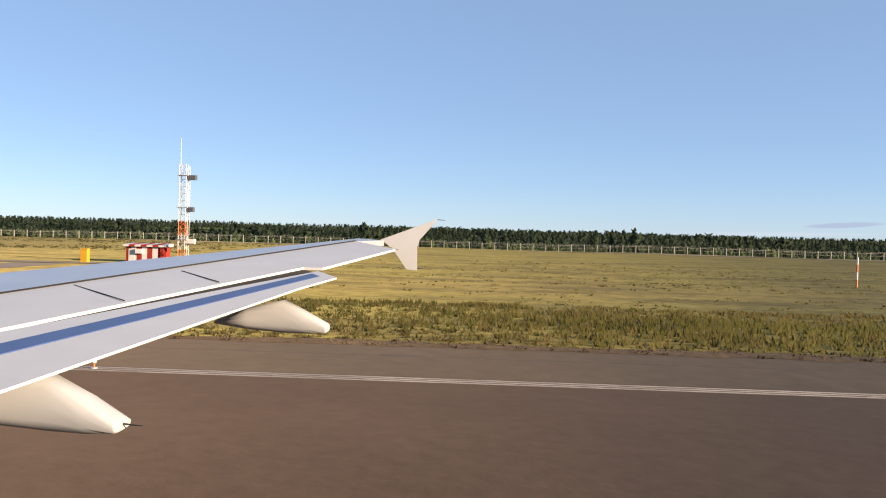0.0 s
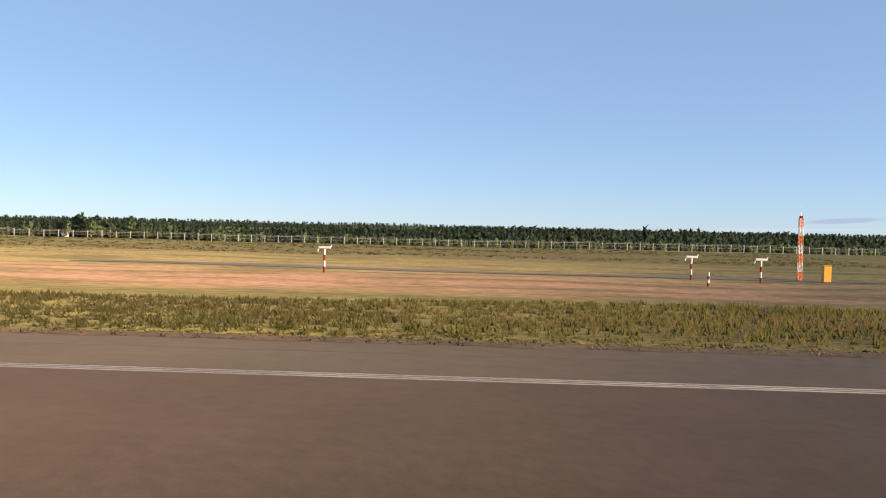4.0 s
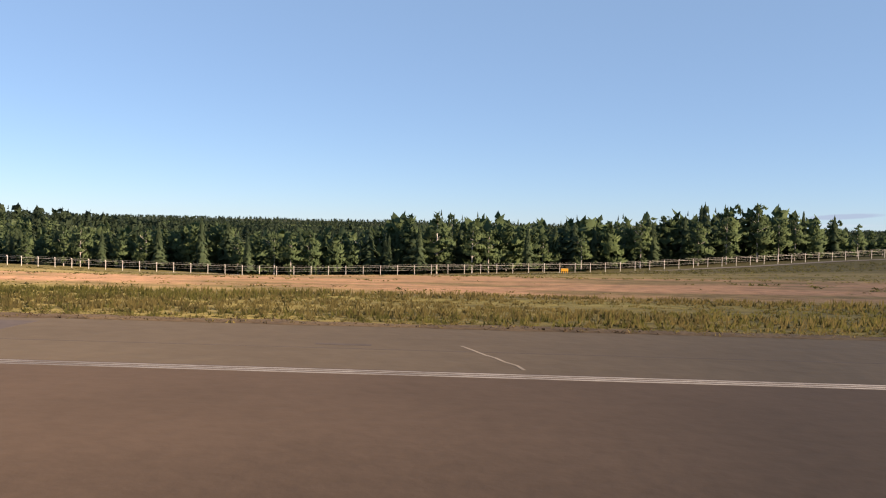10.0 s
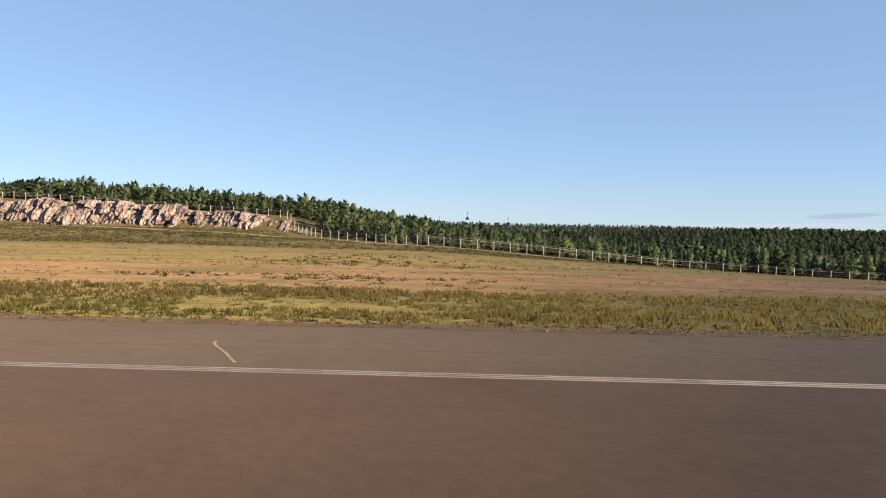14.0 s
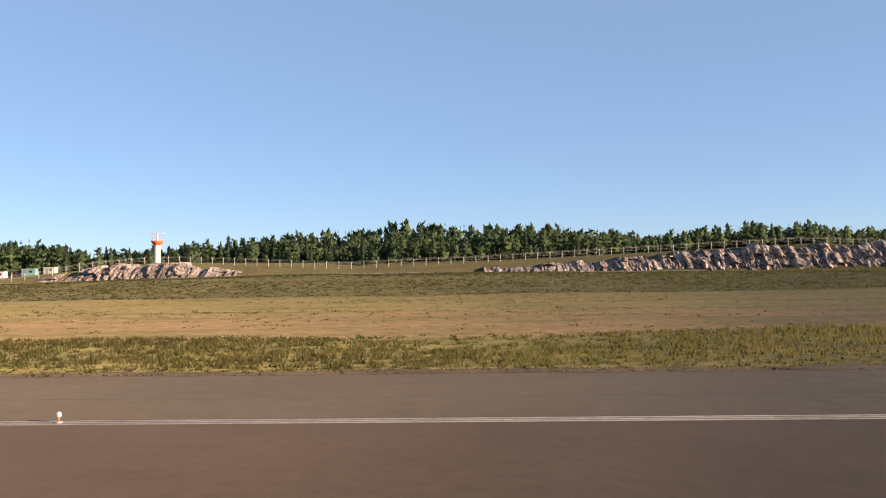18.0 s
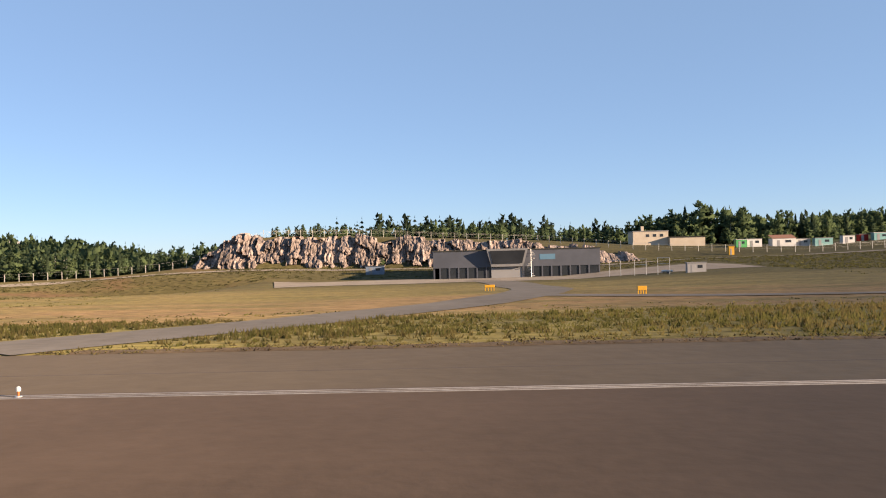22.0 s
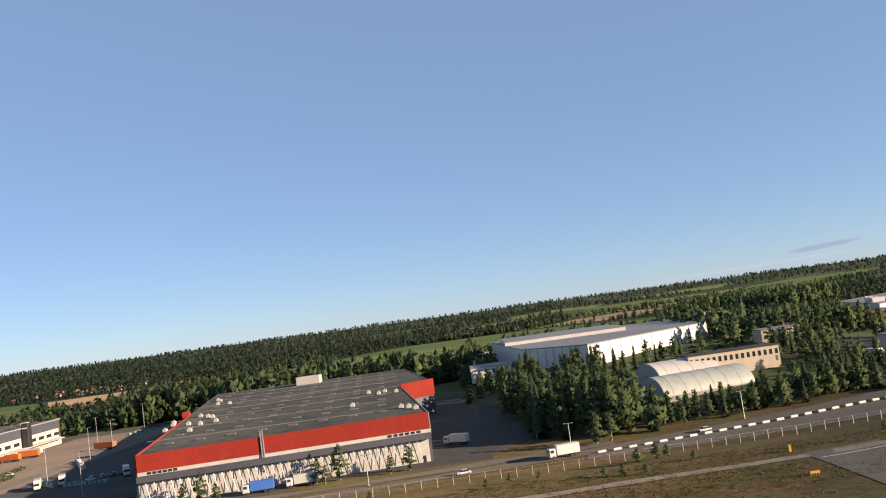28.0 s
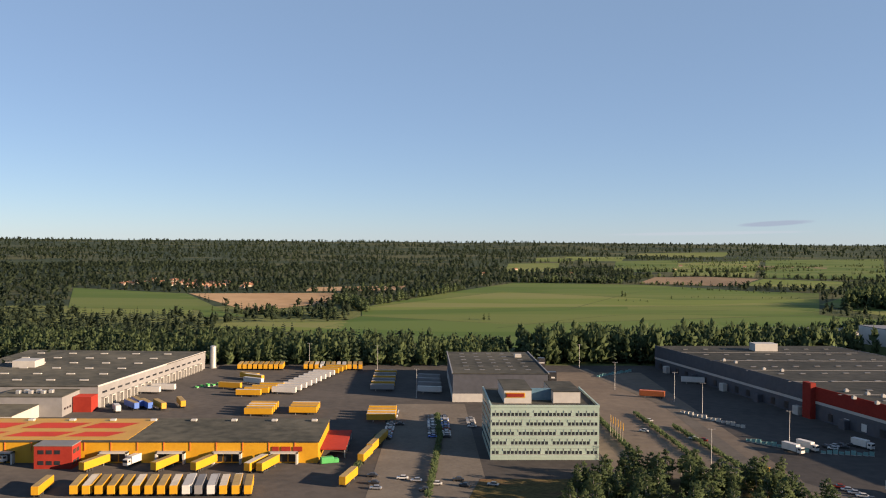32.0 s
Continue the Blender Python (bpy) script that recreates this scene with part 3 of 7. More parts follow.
def ribbon(name, line, width, mat, dz=0.06, step=6.0):
    """A road of one width along a bent line, on the ground."""
    pts = []
    for (ax, ay), (bx, by) in zip(line, line[1:]):
        k = max(1, int(math.hypot(bx - ax, by - ay) / step))
        pts += [Vector((ax + (bx - ax) * i / k, ay + (by - ay) * i / k)) for i in range(k)]
    pts.append(Vector(line[-1]))
    for _ in range(3):
        pts = [pts[0]] + [(p + 2 * q + r) / 4 for p, q, r in zip(pts, pts[1:], pts[2:])] + [pts[-1]]
    vs, fs = [], []
    for i, p in enumerate(pts):
        t = (pts[min(i + 1, len(pts) - 1)] - pts[max(i - 1, 0)]).normalized()
        nrm = Vector((-t.y, t.x))
        for k in (-0.5, 0.0, 0.5):
            q = p + nrm * width * k
            vs.append((q.x, q.y, ground_z(q.x, q.y) + dz))
    for i in range(len(pts) - 1):
        for k in range(2):
            fs.append((3 * i + k, 3 * i + k + 1, 3 * i + 4 + k, 3 * i + 3 + k))
    return new(name, mesh_of(name, vs, fs, [mat]))

# ---- ground, runway, roads ----
gx = np.concatenate([np.linspace(-9000, -2460, 60), np.arange(-2400, 260, 7.0), np.linspace(300, 7000, 60)])
gy = np.concatenate([np.linspace(-900, -80, 8), [-40, 0, 34, 36.2, 36.7, 40.7, 41.2], np.arange(44, 332, 6.0), np.linspace(340, 800, 40), np.geomspace(830, 10400, 110)])
gz = [[ground_z(x, y) - (0.3 if y < (36.5 if x > -240 else 41.0) else 0.0) for x in gx] for y in gy]
nx = len(gx)
gv = [(float(x), float(y), gz[j][i]) for j, y in enumerate(gy) for i, x in enumerate(gx)]
gf, gi = [], []
for j in range(len(gy) - 1):
    for i in range(nx - 1):
        gf.append((j * nx + i, j * nx + i + 1, (j + 1) * nx + i + 1, (j + 1) * nx + i))
        gi.append(2 if gy[j] > 1100 else 1 if gy[j] > 420 or (gy[j] > 300 and -2300 < gx[i] < -640) else 0)
ground = tagged(new("ground", mesh_of("ground", gv, gf, [GRASS, WOODFLOOR, COUNTRY], gi, True)), "rough dry airfield grass rising to wooded land", "ground", kind="structure")

runway = tagged(part("runway", boxes((-1950, 300, -30, 28.6, -0.6, 0.0)), RUNWAY), "worn reddish-brown asphalt runway", "runway", kind="structure")
shoulder = tagged(part("shoulder", boxes((-240, 300, 28.6, 36.3, -0.6, -0.004), (-1950, -240, 28.6, 41.0, -0.6, -0.004)), SHOULDER), "greyish asphalt runway shoulder beside the edge line", "shoulder", kind="structure")


def ragged(x0, x1, edge, reach):
    """A strip of bare soil whose edges wander over the pavement and into the grass."""
    xs = np.arange(x0, x1 + 0.1, 1.2)
    vs, fs = [], []
    for x in xs:
        a = edge - 0.25 + 0.45 * noise.noise((x * 0.35, 1, 2)) + 0.25 * noise.noise((x * 1.4, 1, 2))
        b = edge + reach * (1.0 + 0.8 * noise.noise((x * 0.12, 5, 2)) + 0.5 * noise.noise((x * 0.9, 5, 2)))
        for k, y in enumerate((a, a + 0.3, (a + b) / 2, b)):
            vs.append((float(x), y, (0.006, 0.05, 0.07, 0.045)[k] + ground_z(x, max(y, 45)) * (k > 1)))
    for i in range(len(xs) - 1):
        for k in range(3):
            fs.append((4 * i + k, 4 * i + 4 + k, 4 * i + 5 + k, 4 * i + 1 + k))
    tagged(new("verge_soil", mesh_of("verge_soil", vs, fs, [SOIL])), "bare brown soil strip along the pavement edge", "soil", kind="structure")


ragged(-1950, -1293, 41.0, 1.3)
ragged(-1278, -240, 41.0, 1.3)
ragged(-240, -60.5, 36.4, 1.2)
ragged(-52, 300, 36.4, 1.2)
for y, w in [(33.4, 0.10)]:
    tagged(part("paving_joint", boxes((-1950, -240.5 if y > 35 else 300, y - w / 2, y + w / 2, -0.01, 0.0)), PATCH), "dark seam between lanes of shoulder asphalt", "joint", "paving joints", "structure")
for k in range(3):
    tagged(part("edge_line", boxes((-1950, 300, 27.62 + 0.32 * k, 27.80 + 0.32 * k, 0.0, 0.006)), EDGEPAINT), "thin worn white stripe of the runway edge line", "line", "runway edge line", "structure")
for k in range(14):
    y = 17.95 - 0.70 * k
    tagged(part("aiming_stripe", boxes((-121.7, -75.5, y - 0.40, y, 0.0, 0.006)), LINE), "long white painted stripe on the runway", "marking", "aiming point stripes", "structure")
    tagged(part("aiming_stripe", boxes((-75.5, -58.5, y - 0.38, y, 0.0, 0.005)), LINEFAINT), "faded ghost of a painted stripe", "marking", "aiming point stripes", "structure")
tagged(part("aiming_stripe", boxes((-75.95, -75.5, 8.4, 17.95, 0.0, 0.009)), LINE), "white painted end bar of the marking", "marking", "aiming point stripes", "structure")
tagged(part("aiming_stripe", boxes((-122.3, -121.7, 8.4, 17.95, 0.0, 0.009)), LINE), "white painted end bar of the marking", "marking", "aiming point stripes", "structure")
for x, y, sx, sy in [(-3, 33.5, 1.6, 0.5), (-478, 37.5, 14, 4.2), (-497, 38.5, 22, 1.5), (-1190, 8, 30, 6), (-640, 35, 3.0, 0.4), (-697, 35.2, 2.6, 0.4), (-455, 34.5, 2.4, 0.4), (-1024, 33, 1.6, 0.4), (-1105, 34, 2.2, 0.5), (-1093, 35.6, 1.2, 0.4), (-570, 34.8, 2.2, 0.5), (-246, 33.0, 2.0, 0.5)]:
    tagged(part("asphalt_patch", boxes((x - sx / 2, x + sx / 2, y - sy / 2, y + sy / 2, -0.002, 0.004)), PATCH), "dark tar patch in the asphalt", "patch", "tar patches", "structure")


def crack(x, y):
    bm = bmesh.new()
    px, py = x, y
    for k in range(7):
        qx, qy = px + random.uniform(0.1, 0.5), py - random.uniform(0.5, 1.1)
        d = Vector((qx - px, qy - py)).normalized() * 0.07
        vs = [bm.verts.new(c) for c in ((px - d.y, py + d.x, 0.003), (px + d.y, py - d.x, 0.003), (qx + d.y, qy - d.x, 0.003), (qx - d.y, qy + d.x, 0.003))]
        bm.faces.new(vs)
        px, py = qx, qy
    tagged(part("crack_seal", bm, GRAVEL), "thin pale sealed crack across the shoulder", "crack", "cracks", "structure")


for x, y in [(-450, 35), (-644, 35), (-561, 35), (-1101, 35), (-700, 35), (-382, 34)]:
    crack(x, y)

# service roads off the runway
tagged(drape("service_road", [(-60.5, 36.0), (-53.5, 36.0), (-55.0, 108), (-62.5, 108)], ROAD, 0.02, 6), "grey asphalt service road off the runway", "road", kind="structure")
tagged(drape("service_road", [(-62.0, 36.2), (-48.5, 36.2), (-52.8, 50), (-60.8, 50)], ROAD, 0.012, 3), "flared mouth of the service road", "road", kind="structure")
tagged(ribbon("service_road", [(-40, 112), (-60, 112), (-110, 114), (-160, 112), (-210, 116)], 6.0, ROAD), "asphalt service road across the grass", "road", kind="structure")
tagged(drape("service_road", [(-1291.0, 41.3), (-1280.6, 41.3), (-1278.6, 44.2), (-1286.6, 47.6)], ROAD, 0.03, 4), "flared asphalt mouth of the service road", "road", kind="structure")
tagged(ribbon("service_road", [(-1284.5, 43.4), (-1278.5, 51), (-1270, 63), (-1261, 77), (-1252, 97), (-1247, 115), (-1247, 135), (-1251, 165), (-1256, 200)], 9.0, ROAD), "curved asphalt road to the fire station", "road", kind="structure")
tagged(ribbon("service_road", [(-1250, 98), (-1238, 88), (-1205, 84), (-1150, 84)], 5.0, ROAD), "narrow asphalt branch road", "road", kind="structure")
tagged(drape("apron", [(-1300, 172), (-1190, 190), (-1196, 218), (-1310, 212)], GRAVEL, 0.07, 6), "pale asphalt forecourt before the fire station", "apron", kind="structure")
PERIMETER = [(250, 262), (-100, 262), (-260, 246), (-311, 233), (-400, 210), (-476, 187), (-560, 187), (-630, 203), (-700, 196), (-740, 225), (-800, 246), (-900, 250), (-1000, 254), (-1100, 254), (-1180, 246), (-1230, 245), (-1300, 248), (-1345, 245), (-1420, 226), (-1500, 208), (-1600, 200), (-1680, 190), (-1800, 178), (-1950, 172)]
tagged(ribbon("perimeter_road", PERIMETER, 4.5, GRAVEL, 0.10), "pale gravel road inside the airport fence", "road", kind="structure")

# ---- rock faces cut into the slope ----
def rock_face(x0, x1, foot, crest, lo, hi, label):
    """A blasted granite wall. foot, crest: its lines in plan; lo, hi: heights at its foot and crest along it."""
    n = int(abs(x1 - x0) / 0.3)
    m = 24
    vs, fs = [], []
    for i in range(n + 1):
        u = i / n
        x = x0 + (x1 - x0) * u
        h = float(np.interp(u, *hi)) * (0.9 + 0.22 * noise.noise((x * 0.11, 1, 0))) + 0.7 * noise.cell((x * 0.45, 4, 0)) - 0.3
        b = float(np.interp(u, *lo))
        for j in range(m + 1):
            v = j / m
            z = b - 0.6 + (h + 0.6) * min(v * 1.1, 1.0)
            y = foot + (crest - foot) * v ** 1.5 + (2.5 if j == m else 0)
            # slabs split by steep joints, each set back and tilted by its own amount
            px = x * 0.42 + z * 0.02 + 0.4 * noise.noise((x * 0.25, z * 0.25, 8))
            pz = z * 0.30 + 1.7 * noise.cell((math.floor(px), 2, 0)) + 0.3 * noise.noise((x * 0.3, z * 0.4, 6))
            slab_set = noise.cell((px, 3.3, pz))
            tilt = (noise.cell((px, 7.3, pz)) - 0.5) * (px % 1.0 - 0.5) * 1.3 + (noise.cell((px, 9.3, pz)) - 0.5) * (pz % 1.0 - 0.5) * 1.2
            chip = noise.cell((px * 2.7, 5.1, pz * 2.0)) + 0.5 * noise.cell((px * 5.3, 6.1, pz * 4.1))
            groove = max(0.0, 1 - min(px % 1.0, 1 - px % 1.0) / 0.10)
            fade = 0.35 if j in (0, m) else 1.0
            y -= fade * (1.15 * slab_set + tilt + 0.5 * chip - 0.6 * groove + 1.9 + 1.3 * noise.noise((x * 0.07, z * 0.05, 2)))
            vs.append((x + fade * 0.3 * noise.noise((x, z, 9)), y, z + 0.2 * fade * noise.noise((x * 0.7, z * 0.7, 5))))
    for i in range(n):
        for j in range(m):
            a = i * (m + 1) + j
            fs.append((a, a + 1, a + m + 2, a + m + 1))
    ob = new("rock_face", mesh_of("rock_face", vs, fs, [ROCK]))
    return tagged(ob, label, "rock", "rock cuttings")


rock_face(-742, -956, 257, 265, ([0, 1], [3.2, 4.9]), ([0, 0.1, 0.3, 0.6, 0.8, 1], [1.5, 6.5, 9.0, 8.8, 4.5, 1.5]), "tall reddish blasted granite face below the fence")
rock_face(-1036, -1104, 264, 273, ([0, 1], [4.8, 3.6]), ([0, 0.3, 0.7, 1], [1.5, 5.5, 5.5, 1.5]), "low reddish granite knoll under the radar tower")
rock_face(-1206, -1350, 256, 264, ([0, 0.3, 1], [0.9, 0.8, 0.4]), ([0, 0.15, 0.4, 0.9, 0.96, 1], [2.5, 6.6, 10.2, 13.0, 7.5, 1.2]), "long pinkish blasted granite wall behind the fire station")
rock_face(-1494, -1582, 222.5, 230, ([0, 1], [-0.9, -0.9]), ([0, 0.12, 0.3, 0.5, 0.62, 0.85, 1], [1.2, 4.6, 5.2, 4.0, 5.6, 4.2, 0.8]), "rough reddish granite outcrop below the fence")

# ---- trees ----
RNG = np.random.default_rng(5)


def leaf_cloud(blobs, count, size, rng, drop=0.35):
    """Small tilted leaf clumps scattered over the shells of a few blobs: triangles and quads of uneven size."""
    vs, fs = [], []
    w = np.array([b[3] ** 2 for b in blobs])
    pick = rng.choice(len(blobs), count, p=w / w.sum())
    for k in pick:
        cx, cy, cz, r, rz = blobs[k]
        d = rng.normal(size=3)
        d /= np.linalg.norm(d)
        d[2] = d[2] if d[2] > -drop else -d[2] * 0.6
        q = np.array((cx, cy, cz)) + d * np.array((r, r, rz)) * rng.uniform(0.70, 1.08)
        s = size * rng.uniform(0.6, 1.35)
        a = 0.55 * d + rng.normal(size=3) * 0.42 + (0, 0, 0.75)
        a /= np.linalg.norm(a)
        b = np.cross(d + rng.normal(size=3) * 0.45, a)
        b /= np.linalg.norm(b)
        i = len(vs)
        vs += [tuple(q - a * s * 0.7), tuple(q + b * s * 0.42 - a * s * 0.15), tuple(q + a * s * 0.85), tuple(q - b * s * 0.38 - a * s * 0.2)]
        fs.append((i, i + 1, i + 2, i + 3))
    return vs, fs


def broadleaf(h, count, size, rng):
    """An egg-shaped crown of many uneven lobes that ends in a few upright tips."""
    blobs = []
    lean = rng.normal(size=2) * 0.02 * h
    belly = rng.uniform(0.24, 0.42)
    for k in range(24):
        f = 0.09 + 0.84 * (k / 23) ** 0.92
        wide = h * 0.17 * max(math.sin(math.pi * 0.5 * f / belly) if f < belly else math.cos(math.pi * 0.5 * (f - belly) / (1.05 - belly)), 0.02) ** 0.75
        ang = rng.uniform(0, 6.28)
        out = rng.uniform(0.35, 0.85)
        blobs.append((math.cos(ang) * wide * out + lean[0] * f, math.sin(ang) * wide * out + lean[1] * f, h * f + rng.normal() * 0.012 * h, wide * rng.uniform(0.32, 0.66) + 0.012 * h, h * (0.040 + 0.040 * (1 - f)) * rng.uniform(0.7, 1.3)))
    for k in range(3):
        blobs.append((rng.normal() * 0.025 * h + lean[0], rng.normal() * 0.025 * h + lean[1], h * rng.uniform(0.90, 0.98), 0.018 * h, 0.06 * h))
    return leaf_cloud(blobs, count, size, rng)


def spruce(h, count, size, rng):
    """A conifer: whorls of drooping boughs of uneven reach round a bare leader."""
    vs, fs = [], []
    tiers = max(5, count // 14)
    slim, skew = rng.uniform(0.15, 0.22), rng.uniform(0.75, 1.15)
    for k in range(tiers):
        f = 0.07 + 0.91 * k / tiers
        r = (1 - f) ** skew * h * slim * rng.uniform(0.55, 1.35) + 0.018 * h
        m = max(4, int(count / tiers))
        a0 = rng.uniform(0, 6.28)
        for j in range(m):
            a = a0 + 6.283 * j / m + rng.uniform(-0.35, 0.35)
            rr = r * rng.uniform(0.55, 1.2)
            c, s = math.cos(a), math.sin(a)
            z = h * f + rng.normal() * 0.008 * h
            i = len(vs)
            wid = size * 0.5 * (1.2 - f) * rng.uniform(0.7, 1.2)
            droop = rng.uniform(0.02, 0.06) * h
            vs += [(0.08 * rr * c, 0.08 * rr * s, z + 0.06 * h), (rr * 0.7 * c - wid * s, rr * 0.7 * s + wid * c, z - 0.3 * droop), (rr * c, rr * s, z - droop), (rr * 0.7 * c + wid * s, rr * 0.7 * s - wid * c, z - 0.3 * droop)]
            fs.append((i, i + 1, i + 2, i + 3))
    i = len(vs)
    vs += [(0.014 * h, 0, h * 0.92), (-0.008 * h, 0.011 * h, h * 0.92), (-0.008 * h, -0.011 * h, h * 0.92), (0, 0, h * 1.03)]
    fs += [(i, i + 1, i + 3), (i + 1, i + 2, i + 3), (i + 2, i, i + 3)]
    return vs, fs


def outward(vs, fs):
    """Leaves all turned with their face out of the crown."""
    v, made = np.array(vs, float), []
    for f in fs:
        p = v[list(f)]
        c = p.mean(0)
        n = np.cross(p[1] - p[0], p[2] - p[0])
        made.append(f if n @ np.array((c[0], c[1], (c[2] - 0.42) * 0.32 + 0.02)) >= 0 else f[::-1])
    return vs, made


def crown_normals(vs, fs, soft=0.78):
    """Corner directions that lean from each leaf's own towards out of the crown."""
    v = np.array(vs, float)
    own = np.zeros_like(v)
    for f in fs:
        p = v[list(f)]
        own[list(f)] = np.cross(p[1] - p[0], p[2] - p[0])
    out = v * np.array((1.0, 1.0, 0.0)) + np.outer((v[:, 2] - 0.42) * 0.32 + 0.02, (0, 0, 1.0))
    out /= np.linalg.norm(out, axis=1)[:, None] + 1e-9
    own /= np.linalg.norm(own, axis=1)[:, None] + 1e-9
    n = soft * out + (1 - soft) * own
    return n / (np.linalg.norm(n, axis=1)[:, None] + 1e-9)


def crown_mesh(shape, mat):
    vs, fs = outward(*shape)
    return mesh_of("crown", vs, fs, [mat], normals=crown_normals(vs, fs).tolist())


def trunk_mesh(h, mat, limbs, rng):
    bm = bmesh.new()
    tube(bm, (0, 0, -0.6), (0.01 * h, 0, h * 0.45), 0.014 * h, 0.009 * h, 6)
    tube(bm, (0.01 * h, 0, h * 0.45), (0, 0.01 * h, h * 0.9), 0.009 * h, 0.002 * h, 5)
    for k in range(limbs):
        f, a = rng.uniform(0.3, 0.75), rng.uniform(0, 6.28)
        tube(bm, (0, 0, h * f), (math.cos(a) * h * 0.13, math.sin(a) * h * 0.13, h * (f + 0.10)), 0.005 * h, 0.0015 * h, 4)
    me = bpy.data.meshes.new("trunk")
    bm.to_mesh(me)
    bm.free()
    me.materials.append(mat)
    return me


TREEKINDS = []
for k in range(4):
    TREEKINDS.append(("birch_tree", "tall leafy birch with a pale trunk at the wood's edge", trunk_mesh(1.0, BIRCHBARK, 6, RNG), crown_mesh(broadleaf(1.0, 860, 0.041, RNG), LEAF)))
for k in range(4):
    TREEKINDS.append(("spruce_tree", "dark narrow spruce with drooping boughs", trunk_mesh(1.0, BARK, 0, RNG), crown_mesh(spruce(1.0, 470, 0.09, RNG), NEEDLE)))
# crowns for the woods, fine to coarse: (verts, faces, needles or leaves)
WOODKINDS = {}
for grade, leaves, boughs, leaf, bough in (("fine", 290, 230, 0.070, 0.098), ("low", 78, 74, 0.135, 0.155), ("far", 18, 18, 0.30, 0.28), ("dim", 8, 8, 0.46, 0.42)):
    WOODKINDS[grade] = [(*outward(*broadleaf(1.0, leaves, leaf, RNG)), 0) for _ in range(3)] + [(*outward(*spruce(1.0, boughs, bough, RNG)), 1) for _ in range(4)]


def tree_at(kind, x, y, h, wide=1.0, z=None, bush=False):
    name, label, tm, cm = TREEKINDS[kind]
    if bush:
        name, label = "bush", "low rounded leafy green bush in the grass"
    ob = thing(name, label, "bush" if bush else "tree", pose(x, y, ground_z(x, y) if z is None else z, 0, 0, RNG.uniform(0, 360)), "bushes" if bush else "trees at the wood's edge")
    s = Matrix.Diagonal((h * wide, h * wide, h, 1))
    share("trunk", tm, ob, s)
    share("crown", cm, ob, s)
    return ob


def woods(name, spots, label, mats=(LEAF, NEEDLE), leafy_share=0.45):
    """Many trees joined into one sheet of wood; spots: x, y, height, grade, breadth."""
    sets = {g: [(np.array(v, float), np.array([len(p) for p in f]), np.concatenate([np.array(p) for p in f]), q, crown_normals(v, f)) for v, f, q in ks] for g, ks in WOODKINDS.items()}
    V, N, Fc, idx, base = [], [], [], [], 0
    for x, y, h, grade, wide in spots:
        kind = int(RNG.integers(0, 3)) if RNG.uniform() < leafy_share else 3 + int(RNG.integers(0, 4))
        v, sizes, corners, q, nrm = sets[grade][kind]
        a = RNG.uniform(0, 6.283)
        c, s = math.cos(a), math.sin(a)
        turn = np.array(((c, s, 0), (-s, c, 0), (0, 0, 1.0)))
        V.append(v @ turn * np.array((h * wide, h * wide, h)) + np.array((x, y, ground_z(x, y) - 0.02 * h)))
        N.append(nrm @ turn)
        Fc += [tuple(g) for g in np.split(corners + base, np.cumsum(sizes)[:-1])]
        idx += [q] * len(sizes)
        base += len(v)
    ob = new(name, mesh_of(name, np.concatenate(V), Fc, list(mats), idx, normals=np.concatenate(N)))
    return tagged(ob, label, "forest", kind="stuff")


HIGHWAY = [(-1380, 345), (-1500, 313), (-1604, 281), (-1660, 265), (-1720, 248), (-1785, 233), (-1900, 215), (-2050, 205), (-2300, 200)]
FENCE = [(250, 270), (-100, 270), (-260, 254), (-311, 240), (-400, 217), (-476, 195), (-560, 195), (-630, 211), (-700, 204), (-735, 238), (-752, 268), (-800, 276), (-900, 280), (-960, 276), (-1008, 273), (-1070, 284), (-1110, 268), (-1150, 262), (-1200, 275), (-1235, 290), (-1300, 285), (-1345, 262), (-1420, 245), (-1500, 232), (-1560, 236), (-1610, 238), (-1660, 232), (-1710, 222), (-1785, 212), (-1900, 206)]


def line_y(line, x):
    xs, ys = zip(*sorted(line))
    return float(np.interp(x, xs, ys))


TALL_X = [-1560, -1500, -1400, -1345, -1300, -1215, -1176, -1120, -1090, -1010, -960, -900, -860, -760, -700, -640, -560, -530, -420, -346, -334, 0]
TALL_H = [11, 12, 13, 6, 4.5, 8, 13, 13.5, 12.5, 12, 11.5, 9, 8.5, 7.5, 7, 7.5, 9.5, 13.5, 14.5, 15.5, 8, 5.5]


def tree_height(x, y):
    return float(np.interp(x, TALL_X, TALL_H)) * (0.88 + 0.45 * noise.noise((x * 0.022, y * 0.02, 11)) + 0.25 * noise.noise((x * 0.09, y * 0.05, 4)))


# front rows, one by one
front = []
x = 240.0
while x > -1500:
    if x > -230:
        gap, back, p = 13.0, RNG.uniform(60, 140), 0.9
    elif x > -640:
        gap, back, p = 4.6, RNG.uniform(6, 20), 1.0
    elif -1000 > x > -1115:
        gap, back, p = 4.0, RNG.uniform(70, 95), 1.0
    elif -1115 >= x > -1215:
        gap, back, p = 4.6, RNG.uniform(58, 85), 1.0
    elif x > -1345:
        gap, back, p = 4.6, RNG.uniform(14, 60), 0.95
    else:
        gap, back, p = 4.5, RNG.uniform(8, 30), 1.0
    x -= gap * RNG.uniform(0.6, 1.4)
    if RNG.uniform() < p:
        front.append((x, line_y(FENCE, x) + back))
for x, y in front[:430]:
    k = int(RNG.choice(8, p=[0.16] * 4 + [0.09] * 4))
    tree_at(k, x, y, tree_height(x, y) * RNG.uniform(0.7, 1.08), RNG.uniform(1.0, 1.4))

spots = []
